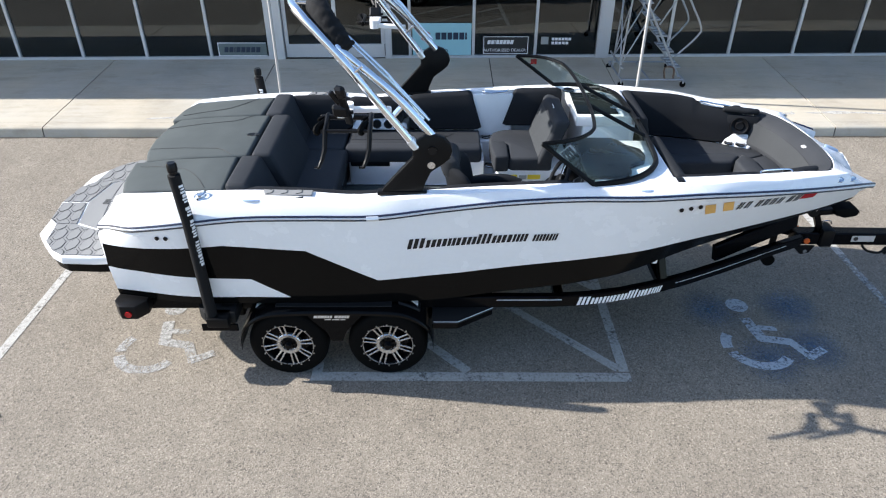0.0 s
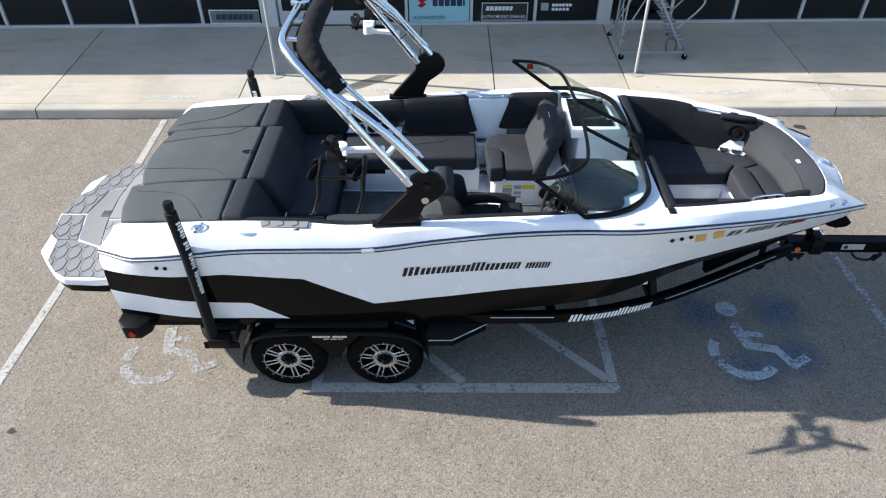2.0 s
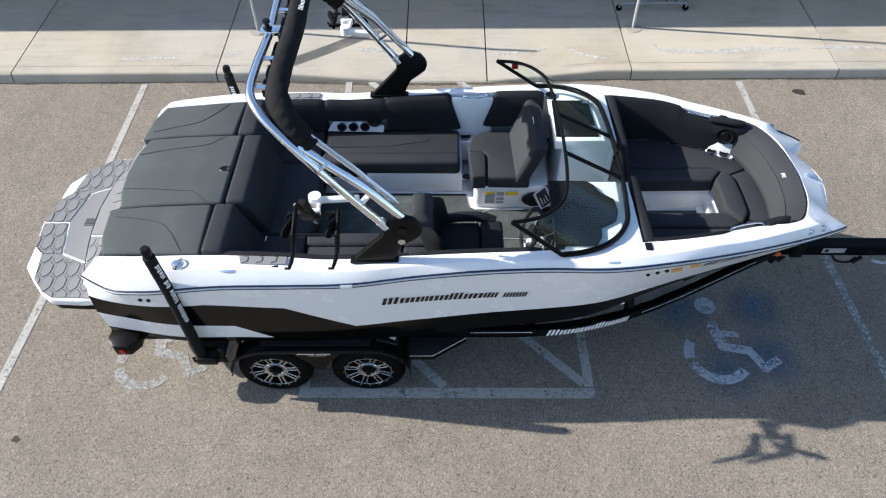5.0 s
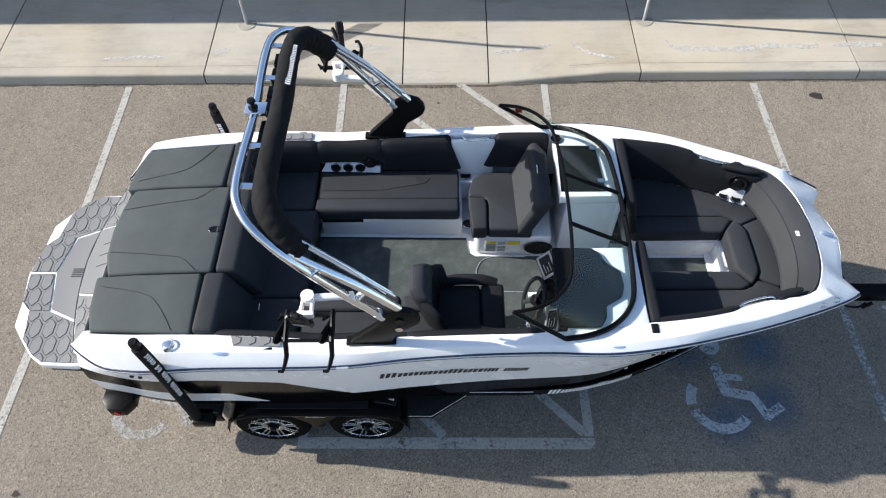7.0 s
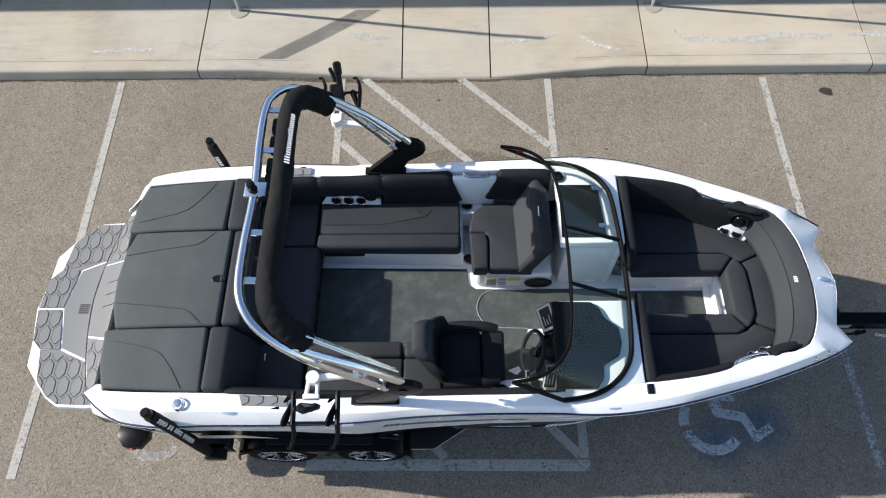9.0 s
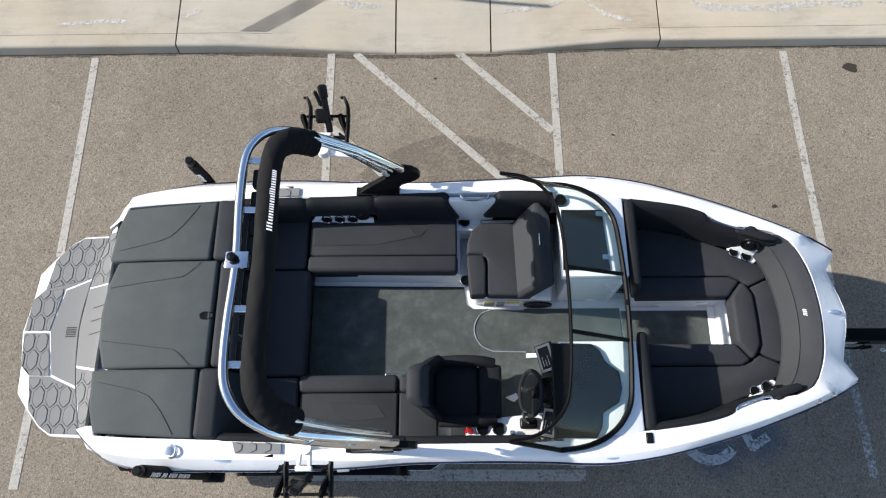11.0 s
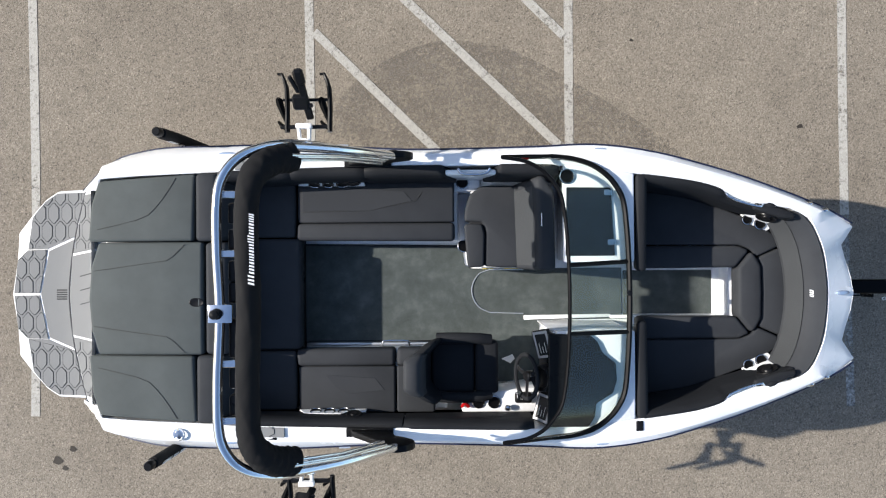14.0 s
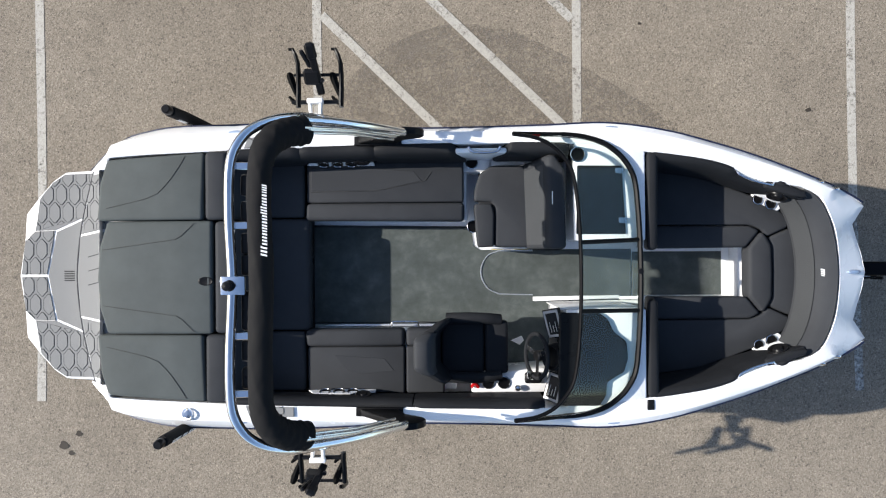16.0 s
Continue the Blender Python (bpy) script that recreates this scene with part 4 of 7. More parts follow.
# side bolsters along the gunwale
def bolster(x0, x1, s, z_low, name, mat, label, t_top=0.05, t_low=0.10, n=14, dz=0.012, skew0=0.0, skew1=0.0):
    rows = []
    for k in range(n + 1):
        x = x0 + (x1 - x0) * k / n
        v, z = cv(x), cz(x) + (dz(x) if callable(dz) else dz)
        e = 0.02 if k in (0, n) else 0.0
        sec = [(v + 0.012, z - 0.05), (v + 0.006, z - 0.012 - e), (v - 0.02, z - e), (v - t_top, z - 0.006 - e), (v - t_top - 0.025, z - 0.035 - e), (v - (t_top + t_low) * 0.62, (z + z_low) / 2), (v - t_low, z_low + 0.02 + e), (v - t_low + 0.03, z_low + e), (v - 0.01, z_low)]
        sk = (skew0 * max(0, 1 - k / 4) + skew1 * max(0, (k - n + 4) / 4))
        rows.append([(x + sk * (b - z_low) / (z - z_low), s * a, b) for a, b in sec])
    bmm = bm_loft(rows, closed=True)
    for r in (rows[0], rows[-1]):
        bmm.faces.new([bmm.verts.new(p) for p in r])
    bmesh.ops.remove_doubles(bmm, verts=bmm.verts, dist=0.0002)
    return part(name, bmm, mat, boat, label, 50)


bolster(-1.52, -0.93, 1, 1.38, "side_bolster", VINYL_BLACK, "black vinyl gunwale bolster")
bolster(-0.93, -0.34, 1, 1.50, "side_bolster", VINYL_BLACK, "black vinyl gunwale bolster")
bolster(-0.34, 0.40, 1, 1.38, "side_bolster", VINYL_BLACK, "black vinyl gunwale bolster", skew1=-0.12)
bolster(0.60, 1.18, 1, 1.42, "side_bolster", VINYL_BLACK, "black vinyl bolster beside the observer seat", skew0=0.12)
bolster(-1.52, -0.05, -1, 1.42, "side_bolster", VINYL_BLACK, "black vinyl gunwale bolster", 0.034, 0.05)
bolster(-0.04, 0.98, -1, 1.44, "side_bolster", VINYL_BLACK, "black vinyl bolster beside the helm", 0.03, 0.055)
# cup holder panels in both sides


def cup(x, v, z, parent, r=0.042, up=(0, 0, 1)):
    b = bm_lathe([(0.0, 0.003), (r * 0.5, 0.002), (r * 0.86, 0.003), (r * 0.98, 0.009), (r * 1.14, 0.009), (r * 1.2, 0.0)], 18)
    q = Vector((0, 0, 1)).rotation_difference(Vector(up).normalized()).to_matrix().to_4x4()
    b.transform(Matrix.Translation((x, v, z)) @ q)
    rim = part("cup_holder", b, FRAME_BLACK, parent, "round black cup holder")
    rb = bm_lathe([(r * 1.0, 0.008), (r * 1.06, 0.012), (r * 1.16, 0.010)], 18)
    rb.transform(Matrix.Translation((x, v, z)) @ q)
    part("rim", rb, STEEL, rim, "bright steel cup rim")


for s, x0, pv in ((1, -0.93, 0.918), (-1, -0.93, 0.963)):
    up = (0, -0.95 * s, 0.30)
    pnl = part("cup_panel", bm_prism([(x0, 0.0), (x0 + 0.06, 0.10), (x0 + 0.36, 0.10), (x0 + 0.40, 0.06), (x0 + 0.56, 0.06), (x0 + 0.56, -0.015)], 0, 0.012, 0.003, 1, lambda x, y, z: (x, s * (pv + y * (0.25 if s > 0 else 0.12) - z * 0.9), 1.40 + y * 0.98 + z * 0.3)), GEL, boat, "white panel with round cup holders")
    for k in range(3):
        cup(x0 + 0.145 + 0.115 * k, s * pv, 1.452, pnl, 0.041, up)
    spk = bm_lathe([(0.0, 0.012), (0.025, 0.014), (0.03, 0.006), (0.06, 0.012), (0.068, 0.004), (0.068, -0.01)], 20)
    spk.transform(Matrix.Translation((x0 + 0.47, s * (pv + 0.007), 1.52)) @ Vector((0, 0, 1)).rotation_difference(Vector((0, -s, 0.25)).normalized()).to_matrix().to_4x4())
    part("speaker", spk, SATIN_BLACK, boat, "round black coaxial speaker")

# port gap in the bolster with cup holder and grab handle
part("port_side_panel", bm_box(0.30, 0.70, 0.955, 0.995, 1.30, 1.75, 0.015, 3), GEL, boat)
part("port_step", bm_box(0.36, 0.60, 0.86, 0.99, 1.05, 1.30, 0.02, 3), GEL, boat)
cup(0.44, 0.935, 1.305, boat, 0.045)
cup(0.45, 0.40, 1.24, boat, 0.045)
part("grab_handle", bm_tube(spline([(0.40, 1.0, 1.765), (0.43, 0.965, 1.77), (0.52, 0.955, 1.772), (0.62, 0.965, 1.777), (0.65, 1.0, 1.775)], 4), 0.012, 8), STEEL, boat, "stainless grab handle")

# observer lounge: moulded base, seat, side roll, leaned backrest
part("observer_base", bm_prism([(0.51, 0.26), (0.54, 0.235), (1.20, 0.215), (1.22, 0.97), (0.51, 0.97)], 1.0, 1.285, 0.025, 3), GEL, boat, "white moulded base of the observer seat")
cushion("observer_seat_pan", [(0.50, 0.24), (1.0, 0.235), (1.03, 0.88), (0.62, 0.88), (0.49, 0.70)], 1.25, 1.37, VINYL_BLACK, "", 0.01)
ob_seat = cushion("observer_seat", [(0.625, 0.225), (1.02, 0.215), (1.06, 0.90), (0.60, 0.90), (0.50, 0.83), (0.46, 0.70), (0.455, 0.605), (0.60, 0.60), (0.63, 0.54)], 1.26, 1.40, VINYL, "dark vinyl observer seat", 0.025)
cushion("observer_seat_roll", [(0.455, 0.55), (0.475, 0.30), (0.485, 0.22), (0.615, 0.225), (0.622, 0.50), (0.60, 0.58), (0.46, 0.585)], 1.255, 1.415, VINYL, "", 0.035, ob_seat)


def ob_back(x, y, z):
    f = (z - 1.33) / 0.42
    return (x + 0.16 * f, y + 0.03 * f * (1 if y > 0.6 else 0), z)


ob_b = cushion("observer_backrest", [(0.865, 0.205), (1.0, 0.20), (0.99, 0.79), (0.905, 0.92), (0.84, 0.90)], 1.33, 1.765, VINYL, "dark observer backrest with an embossed grey panel", 0.035, None, ob_back)
part("backrest_panel", bm_loft([[ob_back(0.861 - 0.019 * (k / 6), 0.24 + 0.60 * k / 6, z) for z in (1.40, 1.55, 1.70)] for k in range(7)]), ACCENT, ob_b, "embossed lighter grey vinyl panel")
part("backrest_tab", bm_box(1.045, 1.052, 0.55, 0.65, 1.764, 1.77, 0.002, 1), WHITE, ob_b)
lab = part("warning_label", bm_box(0.60, 0.93, 0.208, 0.213, 1.08, 1.24, 0.001, 1), WHITE, boat, "white and yellow safety label on the seat base")
for k, (x0, x1, z0, z1, m_) in enumerate(((0.61, 0.70, 1.21, 1.235, YELLOW), (0.80, 0.92, 1.19, 1.235, YELLOW), (0.61, 0.70, 1.15, 1.20, LABEL_GREY), (0.61, 0.70, 1.09, 1.14, LABEL_GREY), (0.72, 0.79, 1.19, 1.23, LABEL_GREY), (0.72, 0.79, 1.13, 1.16, LABEL_GREY), (0.72, 0.79, 1.09, 1.11, LABEL_GREY))):
    part("printed_block", bm_box(x0, x1, 0.202, 0.207, z0, z1, 0), m_, lab)
por = bm_lathe([(0.0, 0.004), (0.055, 0.006), (0.06, 0.012), (0.085, 0.012), (0.09, 0.0)], 24)
por.transform(Matrix.Translation((1.09, 0.205, 1.14)) @ Matrix.Rotation(radians(90), 4, "X") @ Matrix.Diagonal((1.45, 1, 1, 1)))
part("glovebox_port", por, SATIN_BLACK, boat, "oval black access port with bright rim")

# captain's chair
chair = part("captain_chair", bm_lathe([(0.0, 1.015), (0.16, 1.015), (0.16, 1.03), (0.045, 1.05), (0.045, 1.27), (0.14, 1.28), (0.14, 1.30), (0, 1.30)], 20), STEEL, boat, "black vinyl bucket chair on a pedestal")
chair.matrix_basis = Matrix.Translation((0.42, -0.60, 0))


def local(poly):
    return [(x - 0.42, v + 0.60) for x, v in poly]


def chair_shell(z0, z1, t, half_w):
    """Wrapped chair back between two heights, t thick: a flat middle and wings turned forward, with rolled edges."""
    rows = []
    for k in range(25):
        u = -1 + 2 * k / 24
        y = half_w * u
        w = max(0.0, abs(y) - 0.10)
        x = -0.285 + 1.15 * (math.sqrt(w * w + 0.0016) - 0.04 if w else 0.0)
        e = 0.35 + 0.65 * math.sqrt(max(0.0, 1 - abs(u) ** 6))
        loop = []
        for j in range(14):
            g = 2 * math.pi * j / 14
            c, d = math.cos(g), math.sin(g)
            c, d = math.copysign(abs(c) ** 0.6, c), math.copysign(abs(d) ** 0.6, d)
            z = (z0 + z1) / 2 + (z1 - z0) / 2 * d * (0.80 + 0.20 * e) - 0.7 * w * max(0.0, d)
            loop.append((x + 0.5 * t * e * c - 0.20 * (z - 1.36), y, z))
        rows.append(loop)
    b = bm_loft(rows, closed=True)
    for q in (rows[0], rows[-1]):
        b.faces.new([b.verts.new(p) for p in q])
    bmesh.ops.remove_doubles(b, verts=b.verts, dist=0.0004)
    return b


part("chair_backrest", chair_shell(1.36, 1.83, 0.11, 0.25), VINYL_BLACK, chair, "", 60)
part("chair_bolster", chair_shell(1.66, 1.89, 0.15, 0.165), VINYL, chair, "", 60)
cushion("chair_seat", local([(0.17, -0.82), (0.53, -0.82), (0.53, -0.38), (0.17, -0.38)]), 1.30, 1.44, VINYL_BLACK, "", 0.03, chair)
cushion("flip_bolster", local([(0.535, -0.815), (0.725, -0.815), (0.725, -0.385), (0.535, -0.385)]), 1.315, 1.465, VINYL_BLACK, "", 0.03, chair)
cushion("seat_pan", local([(0.20, -0.80), (0.71, -0.80), (0.71, -0.40), (0.20, -0.40)]), 1.295, 1.40, VINYL_BLACK, "", 0.01, chair)
for s in (-1, 1):
    part("armrest", bm_tube(spline([(-0.20, s * 0.24, 1.45), (-0.05, s * 0.245, 1.475), (0.12, s * 0.24, 1.475), (0.24, s * 0.225, 1.44)], 4), 0.046, 12), VINYL_BLACK, chair)

# helm side pod with cup holders and throttle
part("helm_side_pod", bm_prism([(0.42, -0.98), (1.06, -0.98), (1.08, -0.77), (0.88, -0.79), (0.44, -0.83)], 1.02, 1.42, 0.02, 3), GEL, boat, "white moulded side pod with cup holders")
cup(0.69, -0.895, 1.42, boat, 0.045)
cup(0.56, -0.895, 1.42, boat, 0.045)
part("throttle_base", bm_box(0.86, 1.0, -0.90, -0.81, 1.40, 1.46, 0.02, 3), SATIN_BLACK, boat)
part("throttle_lever", bm_tube([(0.93, -0.86, 1.45), (0.88, -0.83, 1.57), (0.88, -0.78, 1.59)], [0.012, 0.012, 0.02], 8), STEEL, boat, "stainless throttle lever with a black grip")
part("throttle_knob", bm_lathe([(0, 0.0), (0.022, 0.006), (0.026, 0.02), (0.018, 0.034), (0, 0.038)], 12), STEEL, boat).matrix_basis = Matrix.Translation((0.80, -0.935, 1.44))
part("kill_switch", bm_tube(spline([(0.42, -0.93, 1.44), (0.45, -0.90, 1.45), (0.48, -0.93, 1.44)], 3), 0.014, 6), RED, boat, "red safety lanyard clip")

# helm console, dash and screens
part("helm_console", bm_prism([(1.12, -0.99), (1.30, -0.99), (1.68, -0.70), (1.70, -0.27), (1.14, -0.27), (1.12, -0.36)], 1.0, 1.70, 0.02, 3), GEL, boat, "white moulded helm console")
dash = part("dashboard", bm_prism([(1.05, -0.98), (1.24, -1.0), (1.24, -0.29), (1.09, -0.29), (1.06, -0.40)], 1.42, 1.80, 0.03, 3, lambda x, y, z: (x + (z - 1.42) * 0.12, y, z)), SATIN_BLACK, boat, "black moulded dashboard")


def dash_pod(y0, y1, yaw, dx):
    m = pose(1.005 + dx, (y0 + y1) / 2, 1.715, 0, -38, yaw)
    w = (y1 - y0) / 2
    b = bm_box(-0.075, 0.075, -w, w, -0.04, 0.0, 0.008, 2)
    b.transform(m)
    ob = part("instrument_pod", b, SATIN_BLACK, dash)
    f = bm_box(-0.066, 0.066, -w + 0.008, w - 0.008, 0.0, 0.004, 0.003, 1)
    f.transform(m)
    fr = part("bezel", f, POD_GREY, dash, "grey bezel round a display")
    g = bm_box(-0.048, 0.048, -w + 0.03, w - 0.03, 0.004, 0.007, 0.002, 1)
    g.transform(m)
    part("display", g, DASH, dash, "black display")
    for k in range(3):
        q = bm_box(-0.028 + 0.024 * k, -0.023 + 0.024 * k, -w + 0.05, w - 0.10 - 0.03 * (k % 2), 0.0075, 0.009, 0)
        q.transform(m)
        part("readout", q, LABEL_GREY, dash)


dash_pod(-0.495, -0.265, 14, 0.05)
dash_pod(-0.995, -0.765, -15, 0.05)
part("gauge_hood", bm_lathe([(0.0, 0.02), (0.075, 0.02), (0.095, 0.045), (0.105, 0.03), (0.115, -0.06)], 24), SATIN_BLACK, dash).matrix_basis = pose(1.06, -0.64, 1.73, 0, -52, 0)
part("gauge_face", bm_lathe([(0.0, 0.0), (0.07, 0.0), (0.074, -0.004)], 20), SCREEN, dash).matrix_basis = pose(1.05, -0.64, 1.745, 0, -52, 0)
wheel_m = pose(0.935, -0.645, 1.63, 0, -65, 0)
wh = part("steering_wheel", bm_tube([(0.165 * math.cos(a), 0.175 * math.sin(a), 0) for a in [2 * math.pi * k / 28 for k in range(28)]], 0.017, 8, True), VINYL_BLACK, boat, "black three-spoke steering wheel")
wh.matrix_basis = wheel_m
for a in (-90, 20, 160):
    part("spoke", bm_beam((0, 0, -0.012), (0.155 * math.cos(radians(a)), 0.165 * math.sin(radians(a)), 0), 0.04, 0.008), STEEL if a != -90 else SATIN_BLACK, wh)
part("hub", bm_lathe([(0, 0.012), (0.035, 0.01), (0.045, 0.0), (0.045, -0.03), (0.03, -0.16), (0, -0.16)], 16), SATIN_BLACK, wh)
part("paper_tag", bm_prism([(0.78, -0.60), (0.88, -0.56), (0.90, -0.60), (0.86, -0.64)], 1.02, 1.024), WHITE, boat, "folded white paper on the helm floor")

# console tops under the windscreen
part("console_top", bm_prism([(1.15, -1.02), (1.45, -1.0), (1.755, -0.95), (1.755, -0.265), (1.15, -0.265)], 1.70, 1.797, 0.012, 2), GEL, boat, "white moulded console top")
part("console_top", bm_prism([(1.215, 0.265), (1.755, 0.265), (1.755, 0.95), (1.45, 1.0), (1.215, 1.02)], 1.70, 1.797, 0.012, 2), GEL, boat, "white moulded console top")
part("port_console", bm_prism([(1.28, 0.27), (1.74, 0.27), (1.74, 0.95), (1.28, 0.98)], 1.0, 1.70, 0.02, 3), GEL, boat, "white moulded port console")
part("walkway_side", bm_box(1.10, 1.74, -0.275, -0.262, 1.0, 1.70, 0.004), GEL, boat)
part("dash_pad", bm_prism([(1.075, -1.0), (1.39, -1.0), (1.44, -0.92), (1.45, -0.82), (1.58, -0.74), (1.61, -0.64), (1.60, -0.51), (1.50, -0.43), (1.46, -0.34), (1.40, -0.29), (1.085, -0.285)], 1.795, 1.835, 0.015, 3), DASH, boat, "dark non-glare dash pad")
part("console_hatch", bm_prism([(1.225, 0.315), (1.605, 0.315), (1.575, 0.84), (1.235, 0.845)], 1.797, 1.812, 0.006, 2), SMOKED, boat, "glossy black framed hatch on the port console")
for x, v in ((1.575, 0.42), (1.55, 0.80)):
    part("hatch_hinge", bm_box(x - 0.03, x + 0.035, v - 0.022, v + 0.022, 1.812, 1.826, 0.004), STEEL, boat)
cup(1.24, 0.93, 1.80, boat, 0.05)

# windscreen: curved frame, three panes, wing tips
W_TOP = [(0.72, -1.04, 2.11), (0.88, -1.01, 2.115), (1.00, -0.95, 2.115), (1.08, -0.87, 2.112), (1.14, -0.77, 2.11), (1.17, -0.63, 2.105), (1.19, -0.45, 2.10), (1.20, -0.25, 2.10), (1.205, 0.0, 2.10)]
W_BASE = [(1.12, -1.085, 1.80), (1.28, -1.065, 1.808), (1.42, -1.02, 1.815), (1.52, -0.955, 1.82), (1.60, -0.87, 1.825), (1.665, -0.74, 1.828), (1.69, -0.53, 1.83), (1.705, -0.27, 1.83), (1.71, 0.0, 1.83)]


def mirror(pts):
    return [(x, -y, z) for x, y, z in reversed(pts)]


top_line = spline(W_TOP + mirror(W_TOP[:-1]), 4)
base_line = spline(W_BASE + mirror(W_BASE[:-1]), 4)
wind = part("windscreen", bm_tube(top_line, 0.0145, 8, False, 1.15), FRAME_BLACK, boat, "wraparound tinted windscreen in a black frame")
part("base_frame", bm_tube(base_line, 0.021, 8, False, 1.3), FRAME_BLACK, wind)
for s in (0, -1):
    part("wing_edge", bm_tube([top_line[s], base_line[s]], 0.018, 8), FRAME_BLACK, wind)
nl = len(top_line)
i1 = min(range(nl), key=lambda k: abs(base_line[k].y + 0.27))
i2 = nl - 1 - i1
for i in (i1, i2):
    part("centre_post", bm_tube([top_line[i], base_line[i]], 0.017, 8), FRAME_BLACK, wind)
for a, b in ((0, i1), (i1, i2), (i2, nl - 1)):
    rows = [[top_line[k].lerp(base_line[k], f) for f in (0.03, 0.5, 0.97)] for k in range(a, b + 1)]
    p = part("pane", bm_loft(rows), WS_GLASS, wind, "tinted curved glass pane", 60)
    p.visible_shadow = False
part("screen_decal", bm_prism([(0, 0), (0.06, 0), (0.06, 0.05), (0, 0.05)], 0, 0.002, warp=lambda x, y, z: (0.86 + x, 1.03 + y * 0.2, 2.03 + y)), RED, wind)
part("latch_knob", bm_lathe([(0, 0.02), (0.02, 0.015), (0.022, 0), (0, -0.005)], 12), SATIN_BLACK, wind).matrix_basis = Matrix.Translation((1.70, 0.03, 1.86))

# bow lounge
part("bow_bulkhead", bm_box(1.715, 1.76, -0.95, -0.265, 1.0, 1.79, 0.01), GEL, boat)
part("bow_bulkhead", bm_box(1.715, 1.76, 0.265, 0.95, 1.0, 1.79, 0.01), GEL, boat)
for s, v0, v1 in ((-1, 0.19, 0.945), (1, 0.19, 0.945)):
    def lean_b(x, y, z):
        f = (z - 1.36) / 0.445
        return (x + (1 - f) * 0.10, y, z)
    cushion("bow_backrest", [(1.765, s * v0), (1.845, s * v0), (1.855, s * v1), (1.765, s * v1)], 1.36, 1.808, VINYL_BLACK, "black vinyl bow backrest", 0.03, None, lean_b)


def bow_side(s):
    main = cushion("bow_seat", [(1.90, s * 0.395), (2.745, s * 0.392), (2.842, s * 0.352), (2.888, s * 0.292), (3.065, s * 0.372), (3.05, s * 0.47), (2.86, s * 0.60), (2.60, s * 0.70), (2.3, s * 0.80), (1.90, s * 0.86)], 1.24, 1.365, VINYL, "dark vinyl bow side seat", 0.022)
    cushion("seat_front_roll", [(1.92, s * 0.20), (2.715, s * 0.205), (2.83, s * 0.345), (2.74, s * 0.387), (1.92, s * 0.39)], 1.22, 1.375, VINYL, "", 0.030, main)
    part("bow_seat_base", bm_prism([(1.88, s * 0.215), (2.72, s * 0.215), (2.84, s * 0.40), (2.45, s * 0.50), (1.88, s * 0.68)], 1.10, 1.24, 0.01), GEL, boat)


bow_side(-1)
bow_side(1)
mid = cushion("bow_centre_seat", [(2.926, -0.22), (2.892, -0.283), (3.07, -0.362), (3.11, -0.30), (3.14, 0.0), (3.11, 0.30), (3.07, 0.362), (2.892, 0.283), (2.926, 0.22), (2.932, 0.0)], 1.24, 1.37, VINYL, "dark vinyl forward bow seat", 0.022)
cushion("seat_front_roll", [(2.722, -0.20), (2.722, 0.20), (2.835, 0.34), (2.882, 0.285), (2.918, 0.215), (2.922, 0.0), (2.918, -0.215), (2.882, -0.285), (2.835, -0.34)], 1.22, 1.395, VINYL, "", 0.032, mid)
part("bow_step", bm_box(2.70, 2.86, -0.22, 0.22, 1.0, 1.225, 0.012), GEL, boat, "white moulded bow step")
part("bow_step_lip", bm_box(2.64, 2.705, -0.235, 0.235, 1.0, 1.03, 0.008), GEL, boat)
for s in (-1, 1):
    part("bow_wall_strip", bm_box(1.9, 2.70, s * 0.215 - 0.008, s * 0.215 + 0.008, 1.0, 1.20, 0.004), GEL, boat)


# big sloped forward backrest
def fore(u, f):
    """u across from -1 to 1, f from the seat (0) up to the deck lip (1)."""
    a = abs(u)
    low = Vector((3.105 - 0.13 * a * a - 0.04 * a ** 6, 0.60 * u, 1.37))
    mid = Vector((3.165 - 0.14 * a * a - 0.06 * a ** 6, 0.63 * u, 1.575 + 0.02 * a * a))
    top = Vector((3.312 - 0.17 * a * a - 0.09 * a ** 8, 0.665 * u, 1.66 + 0.035 * a * a))
    if f < 0.5:
        return low.lerp(mid, f * 2)
    return mid.lerp(top, f * 2 - 1) + Vector((0, 0, 0.018 * math.sin(math.pi * (f * 2 - 1))))


rows = []
for k in range(25):
    u = -1 + 2 * k / 24
    row = [fore(u, 0) + Vector((0.02, 0, -0.05))] + [fore(u, f) for f in (0.0, 0.05, 0.25, 0.46, 0.54, 0.65, 0.78, 0.9)] + [fore(u, 0.96) + Vector((0, 0, 0.004)), fore(u, 1.0) + Vector((0.0, 0, -0.012)), fore(u, 1.0) + Vector((0.01, 0, -0.10))]
    rows.append(row)
fb = part("bow_forward_backrest", bm_loft(rows), VINYL, boat, "broad dark grey sloped bow backrest", 60)
part("embossed_panel", bm_loft([[fore(-0.95 + 1.90 * k / 20, f) + Vector((-0.004, 0, 0.003)) for f in (0.06, 0.25, 0.44, 0.5)] for k in range(21)]), ACCENT, fb, "embossed lighter grey panel", 60)
part("printed_mark", bars([0.010, 0.010, 0.008, 0.006], 0.036, 0.007, 0.3, lambda u, w: tuple(fore(0.05 - u * 1.5, 0.60) + Vector((w * 0.9, 0, 0.008 + w * 0.42)))), WHITE, fb)
